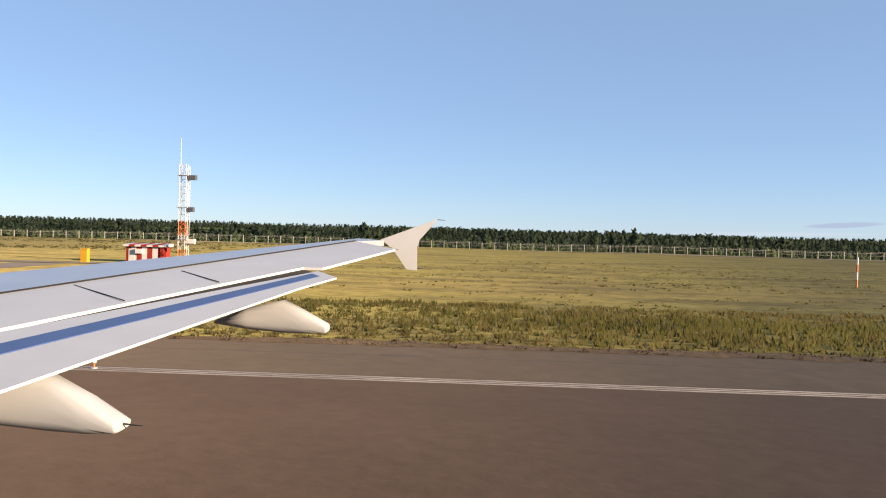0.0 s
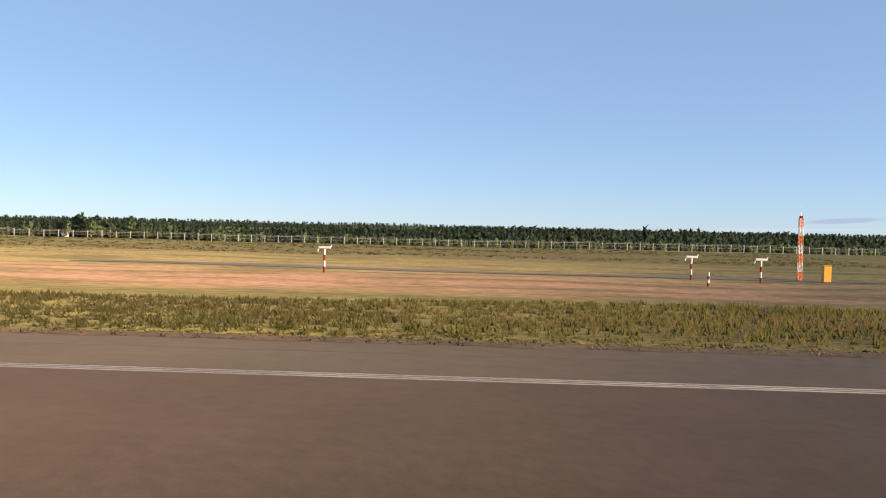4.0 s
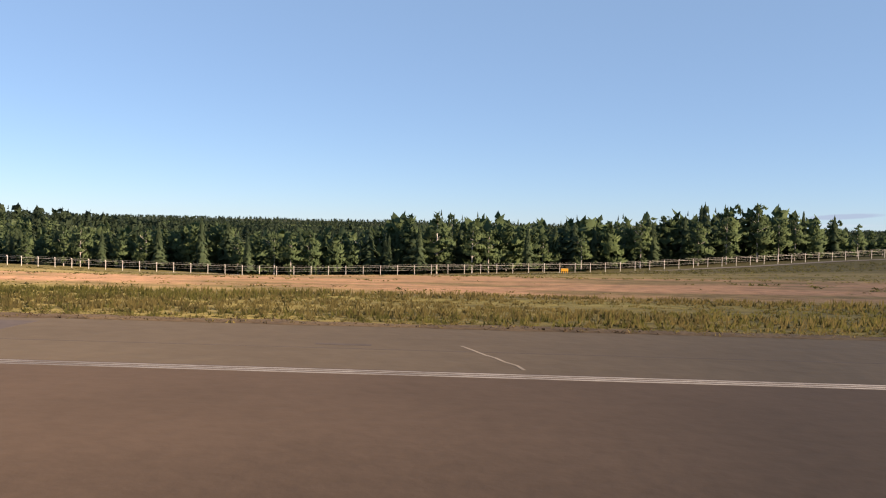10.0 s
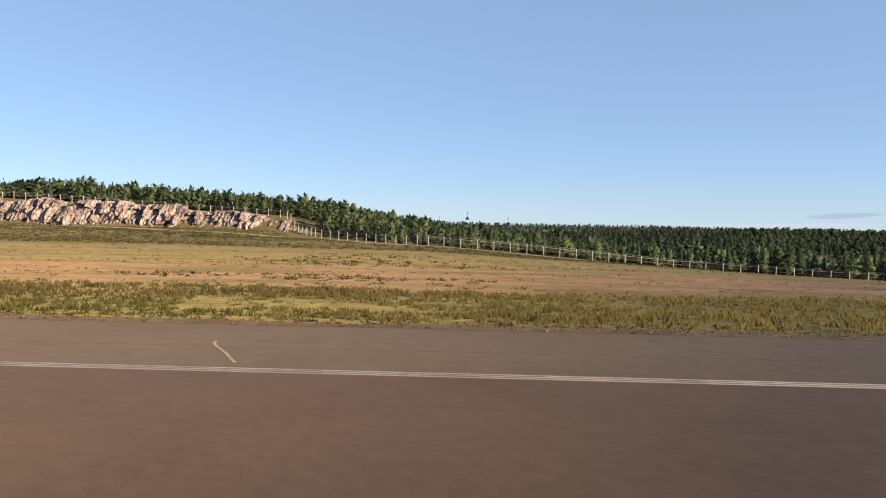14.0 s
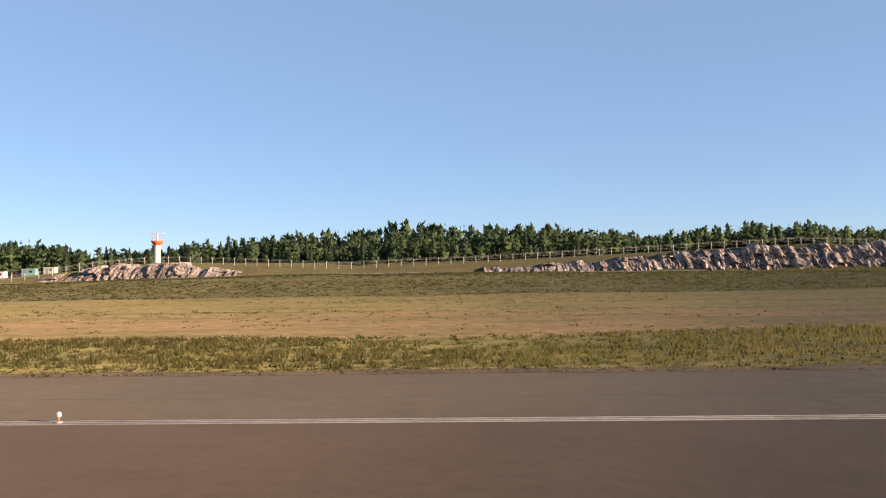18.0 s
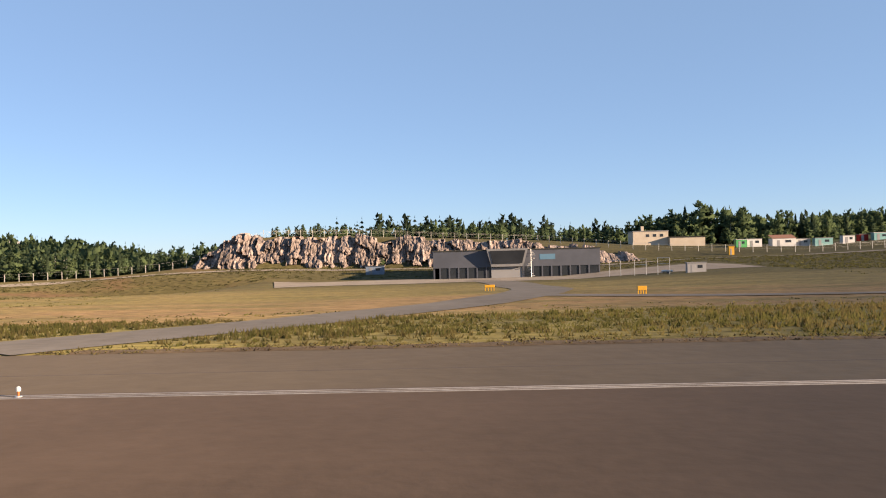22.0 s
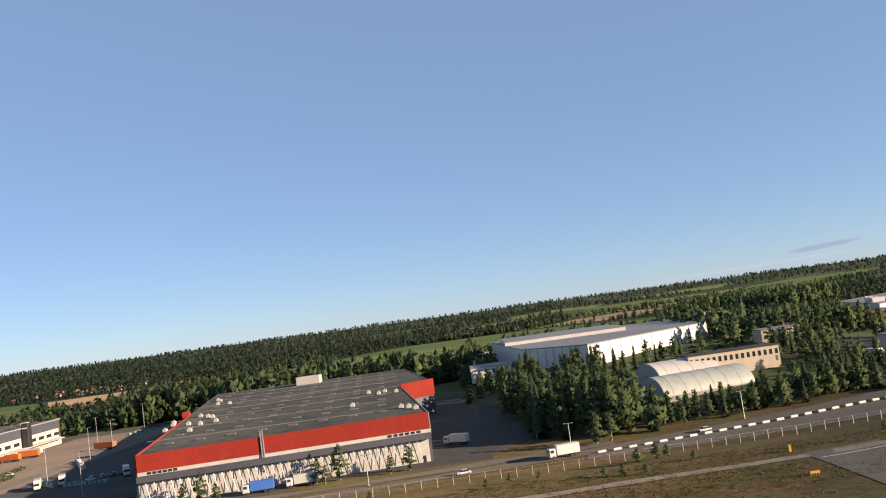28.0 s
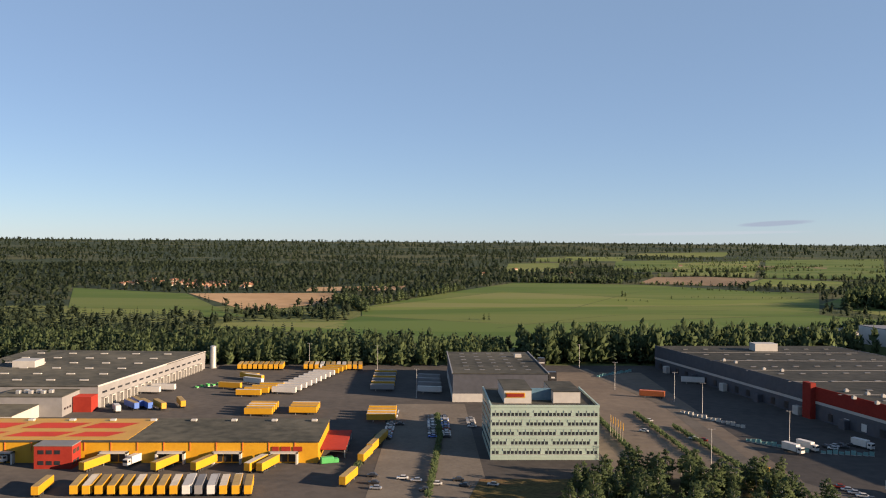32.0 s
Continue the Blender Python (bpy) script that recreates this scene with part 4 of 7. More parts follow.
for x in np.arange(420, -1580, -4.2):
    f0 = line_y(FENCE, x)
    first = 75 if x > -230 else 72 if -1115 < x < -1000 else 66 if -1215 < x <= -1115 else 24 if -1345 < x < -735 else 14
    deep = 20 if x < -1250 else 14 if -900 < x < -600 else 8
    for row in range(deep):
        y = f0 + first + row * 5.5 + RNG.uniform(-2.5, 2.5)
        xx = x + RNG.uniform(-2, 2)
        if row > 4 and RNG.uniform() < 0.5 or row > 9 and RNG.uniform() < 0.4:
            continue
        if x < -1496 and (row > 3 or RNG.uniform() < 0.72) or x < -1380 and abs(y - line_y(HIGHWAY, xx)) < 8:
            continue
        spots.append((xx, y, tree_height(x, y) * RNG.uniform(0.72, 1.1), "fine" if row < 1 else "low", RNG.uniform(1.1, 1.6)))
        if x < -1496:
            spots[-1] = (xx, y, RNG.uniform(2.5, 5.0), "fine", RNG.uniform(1.5, 2.1))
# young birches before the taller trees
for x in np.arange(-880, -1230, -2.6):
    f0 = line_y(FENCE, x) + (58 if -1115 < x < -1000 else 52 if x <= -1115 else 16)
    spots.append((x + RNG.uniform(-1.5, 1.5), f0 + RNG.uniform(-6, 6), RNG.uniform(3.5, 6.5), "low", RNG.uniform(1.3, 1.9)))
for _ in range(230):
    x = RNG.uniform(-1085, -890)
    spots.append((x, RNG.uniform(374, 412), 18.5 * (1 - 0.5 * abs((x + 980) / 105) ** 1.8) * RNG.uniform(0.8, 1.06), "low", RNG.uniform(0.95, 1.3)))
for x in np.arange(-640, -840, -6.5):
    for y in np.arange(292, 470, 8.5):
        spots.append((x + RNG.uniform(-3, 3), y + RNG.uniform(-4, 4), RNG.uniform(5.5, 9.5), "low", RNG.uniform(1.1, 1.6)))
woods("near_forest", spots, "mixed birch and spruce forest behind the airport fence", leafy_share=0.62)


# farmland: strips of the wide field from its far edge to its near one, then single plots
EDGES = [[(-2136, 1142), (-1864, 1771), (-1602, 1687), (-1368, 1411)],
         [(-2142, 1106), (-1923, 1437), (-1665, 1266), (-1410, 1327)],
         [(-2146, 1056), (-1950, 1106), (-1702, 1150), (-1469, 1207)],
         [(-2141, 989), (-1973, 899), (-1761, 965), (-1556, 1033)],
         [(-2200, 760), (-1955, 640), (-1700, 690), (-1480, 930)]]
FIELDS = []
for e, (far, near) in enumerate(zip(EDGES, EDGES[1:])):
    for k in range(3):
        FIELDS.append(("field", (CROP, CROPPALE, CROP, CROPDEEP)[e], [near[k], near[k + 1], far[k + 1], far[k]], "strip of the wide flat green crop field"))
FIELDS += [
    ("field", CROPPALE, [(-1480, 930), (-1380, 1000), (-1290, 1420), (-1469, 1207)], "green field margin beside the dark wood"),
    ("fallow_field", PLOUGH, [(-1595, 1760), (-1414, 1652), (-1254, 1930), (-1470, 2057)], "dry pale brown fallow field"),
    ("field", CROPPALE, [(-1412, 1647), (-1271, 1538), (-1076, 1838), (-1250, 1920)], "pale green meadow beside the fallow field"),
    ("field", CROPPALE, [(-1822, 2419), (-1652, 2471), (-1486, 3383), (-1708, 3302)], "distant pale green field"),
    ("field", CROP, [(-1471, 2505), (-1328, 2344), (-867, 3755), (-1222, 3492)], "distant green field between hedgerows"),
    ("field", CROPPALE, [(-1419, 2080), (-1240, 2000), (-380, 3990), (-999, 3343)], "distant pale green field between hedgerows"),
    ("field", CROP, [(-1225, 1975), (-928, 1962), (500, 4440), (-343, 4015)], "wide distant green farmland"),
    ("fallow_field", PLOUGH, [(-900, 2750), (-640, 2820), (-480, 3120), (-800, 3050)], "distant dry brown field"),
    ("field", CROPPALE, [(-1579, 3563), (-1197, 3496), (-932, 4430), (-1503, 3916)], "far pale field below the wooded horizon"),
    ("field", CROPPALE, [(-937, 4292), (-306, 4680), (142, 5760), (-603, 5413)], "far pale field below the wooded horizon"),
    ("field", CROP, [(-2536, 1090), (-2324, 1057), (-2458, 1364), (-2705, 1511)], "green field framed by woods"),
    ("field", CROPPALE, [(-2502, 1015), (-2348, 1000), (-2366, 1063), (-2522, 1082)], "pale grass strip below the field"),
    ("fallow_field", PLOUGH, [(-2284, 1035), (-2197, 1197), (-2208, 1391), (-2454, 1365)], "bare brown field framed by woods"),
    ("fallow_field", PLOUGH, [(-2272, 1434), (-2104, 1479), (-2096, 1651), (-2279, 1567)], "pale stubble strip before the forest"),
    ("field", CROPPALE, [(-2278, 780), (-2152, 850), (-2150, 925), (-2287, 905)], "small green meadow behind the belt of trees"),
    ("field", CROP, [(-2332, 967), (-2277, 983), (-2321, 1041), (-2357, 1072)], "small green corner of a field")]


def inside(x, y, poly, grow=0.0):
    """Whether a place lies in a four-cornered plot that runs anticlockwise or clockwise."""
    turns = []
    for (ax, ay), (bx, by) in zip(poly, poly[1:] + poly[:1]):
        turns.append(((bx - ax) * (y - ay) - (by - ay) * (x - ax)) / (math.hypot(bx - ax, by - ay) + 1e-9))
    return min(turns) > -grow or max(turns) < grow


def open_land(x, y):
    """Fields, yards and plots where no wood grows."""
    if y < 640 and -2290 < x < -1580 or y < 475 and x < -1488:
        return True
    if y > 620 and any(inside(x, y, f[2], 4.0) for f in FIELDS):
        return True
    if 2050 < y < 5200 and x > -1500 + 0.12 * (y - 2050):
        return noise.noise((x * 0.0016, y * 0.0030, 7.0)) > -0.12
    return False


spots = []
for y in np.concatenate([np.arange(380, 900, 15), np.arange(900, 1800, 24), np.arange(1800, 3000, 38), np.arange(3000, 5000, 70), np.geomspace(5000, 9000, 30)]):
    step = 10 if y < 900 else 14 if y < 1800 else 19 if y < 3000 else 32 if y < 5000 else 60
    lo, hi = -2350 - 0.62 * y, -1250 + 0.85 * y
    for x in np.arange(max(lo, -8000), min(hi, 5500), step):
        xx, yy = x + RNG.uniform(-0.6, 0.6) * step, y + RNG.uniform(-0.8, 0.8) * step
        if open_land(xx, yy):
            continue
        if y > 900 and noise.noise((xx * 0.0022, yy * 0.003, 1.0)) > (0.34 if y < 2600 else 0.2):
            continue
        big = 1.0 if y < 1800 else 1.2 if y < 3000 else 1.5 if y < 5000 else 2.1
        spots.append((xx, yy, RNG.uniform(7, 14) * big, "low" if y < 480 else "far" if y < 1300 else "dim", RNG.uniform(1.0, 1.5)))
for y in np.arange(390, 1800, 19):
    for x in np.arange(max(-1250 + 0.85 * y, -700), 420 if y < 1000 else 1150, 19):
        spots.append((x + RNG.uniform(-8, 8), y + RNG.uniform(-8, 8), RNG.uniform(7, 14) * (1 + 0.5 * noise.noise((x * 0.012, y * 0.012, 5))), "low" if y < 700 else "far" if y < 1250 else "dim", RNG.uniform(1.0, 1.4)))
# the far crowns take the haze-toned leaf and needle colours
woods("far_forest", spots, "wide dark-green mixed forest out to the horizon", (HAZEDLEAF, HAZEDPINE), 0.5)

# ---- the airport fence ----
def along(line, step):
    out, left = [], 0.0
    for (ax, ay), (bx, by) in zip(line, line[1:]):
        d = math.hypot(bx - ax, by - ay)
        s = left
        while s < d:
            out.append((ax + (bx - ax) * s / d, ay + (by - ay) * s / d))
            s += step
        left = s - d
    return out


def wire(line, height, r, step=9.0):
    pts = [(x, y, ground_z(x, y) + height) for x, y in along(line, step)]
    vs, fs = [], []
    for x, y, z in pts:
        vs += [(x, y - r, z - r), (x, y + r, z - r), (x, y + r, z + r), (x, y - r, z + r)]
    for i in range(len(pts) - 1):
        for k in range(4):
            fs.append((4 * i + k, 4 * i + (k + 1) % 4, 4 * i + 4 + (k + 1) % 4, 4 * i + 4 + k))
    return vs, fs


fence = thing("fence", "long wire airport fence on pale posts with rails", "fence")
bm = boxes((-0.065, 0.065, -0.065, 0.065, -0.5, 2.35), bevel=0.015)
box(bm, -0.06, 0.06, -0.38, 0.0, 2.28, 2.42)
post = bpy.data.meshes.new("post")
bm.to_mesh(post)
bm.free()
post.materials.append(FENCEPOST)
posts = along(FENCE, 4.2)
near = [p for p in posts if -1345 < p[0] < -290]
for x, y in near[:295]:
    share("post", post, fence, pose(x, y, ground_z(x, y)))
V, F = [], []
for x, y in [p for p in posts if p not in set(near[:295])]:
    z, b = ground_z(x, y), len(V)
    V += [(x + a, y + c, z + h) for h in (-0.5, 2.4) for a, c in ((-0.07, -0.07), (0.07, -0.07), (0.07, 0.07), (-0.07, 0.07))]
    F += [(b, b + 1, b + 5, b + 4), (b + 1, b + 2, b + 6, b + 5), (b + 2, b + 3, b + 7, b + 6), (b + 3, b, b + 4, b + 7), (b + 4, b + 5, b + 6, b + 7)]
rest = share("post_row", mesh_of("post_row", V, F, [FENCEPOST]), fence)
rest["kind"] = "stuff"
for name, h, r in (("rail", 1.15, 0.012), ("rail", 2.05, 0.024), ("wire", 1.6, 0.006), ("wire", 2.45, 0.010)):
    share(name, mesh_of(name, *wire([p for p in FENCE if p[0] > -1350] if name == "rail" else FENCE, h, r), [FENCEPOST]), fence)

# ---- runway edge lights ----
def edge_light(at):
    ob = thing("runway_edge_light", "small white runway edge light on a short stem", "runway light", at, "runway edge lights")
    bm = bmesh.new()
    bmesh.ops.create_cone(bm, segments=12, radius1=0.14, radius2=0.11, depth=0.05, cap_ends=True, matrix=Matrix.Translation((0, 0, 0.02)))
    part("base", bm, STEEL, ob)
    part("stem", tubes(((0, 0, 0.04), (0, 0, 0.22), 0.035)), ORANGE, ob)
    bm = bmesh.new()
    bmesh.ops.create_cone(bm, segments=12, radius1=0.08, radius2=0.09, depth=0.08, cap_ends=True, matrix=Matrix.Translation((0, 0, 0.25)))
    bmesh.ops.create_uvsphere(bm, u_segments=12, v_segments=6, radius=0.088, matrix=Matrix.Translation((0, 0, 0.30)))
    part("lens", bm, WHITE, ob, "white glass dome")
    return ob


first = edge_light(pose(-13.25, 28.05, 0))
for k in range(-3, 33):
    if k:
        copy_thing(first, pose(-60 * k - 13.25, 28.05, 0))


# ---- masts and field instruments ----
def lattice_mast(x, y, h, w, bands, label, extras):
    z0 = ground_z(x, y)
    ob = thing("lattice_mast", label, "mast", pose(x, y, z0))
    n = bands
    for k in range(n):
        lo, hi = h * k / n, h * (k + 1) / n
        bm = bmesh.new()
        legs = [(-w / 2, -w / 2), (w / 2, -w / 2), (w / 2, w / 2), (-w / 2, w / 2)]
        for a, b in legs:
            tube(bm, (a, b, lo - (0.4 if k == 0 else 0)), (a, b, hi), 0.055, n=5)
        for s in range(2):
            z1, z2 = lo + (hi - lo) * s / 2, lo + (hi - lo) * (s + 1) / 2
            for (a, b), (c, d) in zip(legs, legs[1:] + legs[:1]):
                tube(bm, (a, b, z1), (c, d, z2), 0.03, n=4)
                tube(bm, (a, b, z2), (c, d, z2), 0.03, n=4)
        red = k % 2 == 0 and (h < 10 or k < 4)
        part("mast_section", bm, ORANGE if red else WHITE, ob, "orange-red painted lattice section" if red else "white painted lattice section")
    for e in extras:
        part(*e, ob)
    return ob


bmL = tubes(((0.62, 0, 0.5), (0.62, 0, 14.3), 0.03), ((0.92, 0, 0.5), (0.92, 0, 14.3), 0.03), n=5)
for k in range(28):
    tube(bmL, (0.62, 0, 0.8 + k * 0.48), (0.92, 0, 0.8 + k * 0.48), 0.02, n=4)
lattice_mast(-43.2, 118.8, 14.6, 1.0, 7, "red and white lattice mast with white antenna boxes", [
    ("lightning_rod", tubes(((-0.5, 0, 14.4), (-0.5, 0, 18.6), 0.035, 0.012), n=5), STEEL),
    ("ladder", bmL, STEEL),
    ("antenna_box", boxes((0.55, 1.9, -0.35, 0.35, 12.4, 13.1), bevel=0.05), DARKWALL),
    ("antenna_box", boxes((0.55, 1.6, -0.35, 0.35, 7.7, 8.4), bevel=0.05), DARKWALL),
    ("antenna_box", boxes((0.55, 1.9, -0.35, 0.35, 3.0, 3.7), bevel=0.05), WHITE),
    ("platform", boxes((-0.8, 0.8, -0.8, 0.8, 3.6, 3.68), (-0.8, 0.8, -0.8, 0.8, 8.3, 8.38), (-0.8, 0.8, -0.8, 0.8, 13.0, 13.08)), STEEL)])
lattice_mast(-107.8, 114.5, 8.6, 0.45, 7, "slim red and white lattice mast on the grass", [
    ("lightning_rod", tubes(((0, 0, 8.6), (0, 0, 10.6), 0.03, 0.01), n=5), STEEL),
    ("lamp_head", boxes((-0.2, 0.2, -0.2, 0.2, 8.6, 8.95), bevel=0.04), RED)])

hut = thing("equipment_hut", "red and white striped equipment hut with a low roof", "hut", pose(-49.2, 121.0, ground_z(-49, 121)))
for k in range(7):
    a = -2.8 + 0.8 * k
    part("wall_stripe", boxes((a, a + 0.8, -1.4, 1.4, -0.3, 2.35)), RED if k % 2 == 0 else WHITE, hut)
    b = -3.15 + 0.9 * k
    bm = prism([(b, -1.8), (b + 0.9, -1.8), (b + 0.9, 1.8), (b, 1.8)], 2.35, 2.62)
    for v in bm.verts:
        if v.co.z > 2.5 and v.co.y > 0:
            v.co.z += 0.22
    part("roof_stripe", bm, WHITE if k % 2 == 0 else RED, hut)
part("door", boxes((-2.4, -1.5, -1.46, -1.40, 0.0, 2.0), bevel=0.01), WHITE, hut)
part("air_unit", boxes((-1.3, -0.2, -1.85, -1.41, 1.3, 2.0), bevel=0.04), WHITE, hut)


def instrument(x, y, h=2.9, orange=False, head=True):
    ob = thing("field_instrument", "red and white striped post with a white sensor head", "instrument post", pose(x, y, ground_z(x, y)), "field instruments")
    n = 4
    for k in range(n):
        part("post_band", tubes(((0, 0, h * k / n - (0.3 if k == 0 else 0)), (0, 0, h * (k + 1) / n), 0.13)), (ORANGE if orange else RED) if k % 2 == 0 else WHITE, ob)
    if head:
        part("sensor_head", boxes((-0.75, 0.75, -0.18, 0.18, h, h + 0.3), bevel=0.06), WHITE, ob)
        part("sensor_arm", tubes(((-0.7, 0, h + 0.2), (-0.85, 0, h - 0.35), 0.09), ((0.7, 0, h + 0.2), (0.85, 0, h + 0.5), 0.09)), WHITE, ob)
    return ob


for x, y in [(-71.7, 97.0), (-124.3, 108), (-95, 112), (-116, 106), (-171, 99), (-1181, 82), (-1170.7, 86)]:
    instrument(x, y, 2.9 if x > -1000 else 1.6, x < -1000)
instrument(51, 111, 4.0, True, False)
instrument(-126, 94, 1.6, False, False)
instrument(-305, 236, 6.5, False, False)


def marker(x, y, w, h, kind=0):
    if kind == 0:
        ob = thing("marker_cabinet", "upright yellow equipment cabinet in the grass", "cabinet", pose(x, y, ground_z(x, y)), "yellow cabinets")
        part("body", boxes((-w / 2, w / 2, -0.4, 0.4, -0.2, h), bevel=0.04), YELLOW, ob)
        part("cap", boxes((-w / 2 - 0.06, w / 2 + 0.06, -0.46, 0.46, h, h + 0.08), bevel=0.02), YELLOW, ob)
    else:
        ob = thing("taxiway_sign", "low yellow taxiway sign seen from behind on legs", "sign", pose(x, y, ground_z(x, y)), "taxiway signs")
        part("board", boxes((-w / 2, w / 2, -0.12, 0.12, 0.45, h), bevel=0.03), YELLOW, ob)
        for a in (-w * 0.42, -w * 0.14, w * 0.14, w * 0.42):
            part("leg", boxes((a - 0.06, a + 0.06, -0.07, 0.07, -0.2, 0.47)), YELLOW, ob)
    return ob


for args in [(-55.0, 113, 1.0, 1.9), (-105.2, 112, 1.0, 2.2), (-1176, 150, 1.2, 1.6), (-543, 152, 0.9, 1.4), (-1669, 199, 0.6, 1.5), (-1189, 83, 0.8, 1.5)]:
    marker(*args)
for args in [(-65.5, 100, 3.2, 1.2, 1), (-1255, 120, 1.5, 0.85, 1), (-1238, 94, 1.05, 0.95, 1), (-429, 187, 1.6, 1.1, 1), (-1675, 170.6, 2.0, 0.95, 1)]:
    marker(*args)

cab = thing("equipment_cabinet", "grey weathered steel equipment cabinet on the grass", "cabinet", pose(-292.5, 196, ground_z(-292, 196)))
part("body", boxes((-2.0, 2.0, -0.9, 0.9, -0.2, 1.9), bevel=0.05), GREYWALL, cab)
part("door", boxes((-1.9, -0.1, -0.95, -0.9, 0.1, 1.75), bevel=0.01), STEEL, cab)
part("door", boxes((0.1, 1.9, -0.95, -0.9, 0.1, 1.75), bevel=0.01), STEEL, cab)
part("roof", boxes((-2.15, 2.15, -1.05, 1.05, 1.9, 2.0), bevel=0.02), CONCRETE, cab)
cab = thing("guard_box", "small white guard box by the fence", "hut", pose(-285, 258, ground_z(-285, 258)))
part("body", boxes((-0.9, 0.9, -0.9, 0.9, -0.2, 2.0), bevel=0.04), WHITE, cab)
part("roof", boxes((-1.05, 1.05, -1.05, 1.05, 2.0, 2.15), bevel=0.03), CONCRETE, cab)

# ---- radar tower ----
rt = thing("radar_tower", "white round radar tower with an orange platform", "tower", pose(-1070, 281.5, ground_z(-1070, 281.5)))
part("shaft", tubes(((0, 0, -0.6), (0, 0, 6.6), 1.15, 1.05), n=20), WHITE, rt)
part("collar", tubes(((0, 0, 6.2), (0, 0, 7.3), 1.2, 2.0), n=20), ORANGE, rt)
part("platform", tubes(((0, 0, 7.3), (0, 0, 7.8), 2.0, 2.1), n=20), ORANGE, rt)
bm = bmesh.new()
for k in range(16):
    a = 6.283 * k / 16
    b = 6.283 * (k + 1) / 16
    tube(bm, (2 * math.cos(a), 2 * math.sin(a), 7.8), (2 * math.cos(a), 2 * math.sin(a), 8.8), 0.035, n=4)
    tube(bm, (2 * math.cos(a), 2 * math.sin(a), 8.8), (2 * math.cos(b), 2 * math.sin(b), 8.8), 0.035, n=4)
part("railing", bm, ORANGE, rt)
part("pedestal", tubes(((0, 0, 7.8), (0, 0, 10.1), 0.35, 0.25), n=10), WHITE, rt)
ant = part("antenna", boxes((-2.6, 2.6, -0.25, 0.25, 10.1, 10.55), bevel=0.08), WHITE, rt)
part("antenna_feed", tubes(((0, 0, 10.5), (0, -0.9, 10.9), 0.06), n=6), STEEL, ant)

# ---- fire station ----
fs = thing("fire_station", "long dark grey fire station with a glazed control cabin", "building", pose(-1268, 211, ground_z(-1250, 213)))
W, D, H = 43.0, 22.0, 7.2
part("wall", boxes((0, W, 0, 0.4, 2.9, H), (0, W, D - 0.4, D, -0.4, H), (0, 0.4, 0.4, D - 0.4, -0.4, H), (W - 0.4, W, 0.4, D - 0.4, -0.4, H)), DARKWALL, fs)
part("roof", boxes((-0.2, W + 0.2, -0.2, D + 0.2, H, H + 0.25)), ROOFDARK, fs)
for k in range(17):
    a = 2.0 + 2.4 * k
    if 15.5 < a < 22:
        continue
    part("pier", boxes((a - 0.45, a - 0.1, 0, 0.4, -0.4, 2.9)), DARKWALL, fs)
    part("garage_door", boxes((a - 0.1, a + 1.95, 0.22, 0.32, -0.2, 2.9), bevel=0.02), GLASS, fs, "dark glazed folding door")
part("wall_panel", boxes((15.0, 23.0, 0, 0.4, -0.4, 2.9)), GREYWALL, fs)
bm = bmesh.new()
vs = [bm.verts.new(c) for c in ((15.0, -1.2, 3.0), (23.2, -1.2, 3.0), (24.4, -2.4, 7.6), (13.8, -2.4, 7.6), (15.0, 0.0, 3.0), (23.2, 0.0, 3.0), (24.4, 0.0, 7.6), (13.8, 0.0, 7.6))]
for f in ((0, 1, 2, 3), (1, 5, 6, 2), (5, 4, 7, 6), (4, 0, 3, 7), (3, 2, 6, 7), (4, 5, 1, 0)):
    bm.faces.new([vs[i] for i in f])
cabin = part("control_cabin", bm, GREYWALL, fs)
bm = bmesh.new()
vs = [bm.verts.new(c) for c in ((15.5, -1.55, 3.8), (22.9, -1.55, 3.8), (23.7, -2.35, 7.1), (14.6, -2.35, 7.1))]
bm.faces.new(vs)
bmesh.ops.translate(bm, vec=(0, -0.06, 0), verts=bm.verts)
part("window", bm, GLASS, cabin, "dark slanted control window")
bm = bmesh.new()
for k in range(14):
    a = k * 0.55
    tube(bm, (25.2, -1.0, 0.5 * k), (25.2 + 1.1 * math.cos(a), -1.0 + 1.1 * math.sin(a), 0.5 * k), 0.1, n=4)
tube(bm, (25.2, -1, -0.3), (25.2, -1, 7.4), 0.1, n=6)
part("spiral_stair", bm, STEEL, fs)
part("sign_panel", boxes((27.5, 31.5, -0.06, 0, 4.6, 6.0)), BLUEGLASS, fs, "small blue-grey sign panel")
part("side_panel", boxes((-0.06, 0, 0.5, D - 0.5, 0, H - 0.1)), DARKWALL, fs)


def shed(x, y, w, d, h, wall, roof, label, pitched=0.0, z=None):
    ob = thing("shed", label, "shed", pose(x, y, ground_z(x, y) if z is None else z), "sheds and site cabins")
    body = part("wall", boxes((-w / 2, w / 2, -d / 2, d / 2, -0.3, h)), wall, ob)
    bm = boxes((-w / 2 - 0.15, w / 2 + 0.15, -d / 2 - 0.15, d / 2 + 0.15, h, h + 0.15))
    for v in bm.verts:
        if pitched and v.co.y > 0:
            v.co.z += pitched
    part("roof", bm, roof, ob)
    part("door", boxes((-w * 0.3, -w * 0.3 + min(0.9, w * 0.3), -d / 2 - 0.05, -d / 2, -0.1, min(2.0, h * 0.85)), bevel=0.01), GREYWALL, ob)
    if w > 3:
        part("window", boxes((w * 0.05, w * 0.3, -d / 2 - 0.04, -d / 2, h * 0.45, h * 0.78)), GLASS, ob)
    return ob


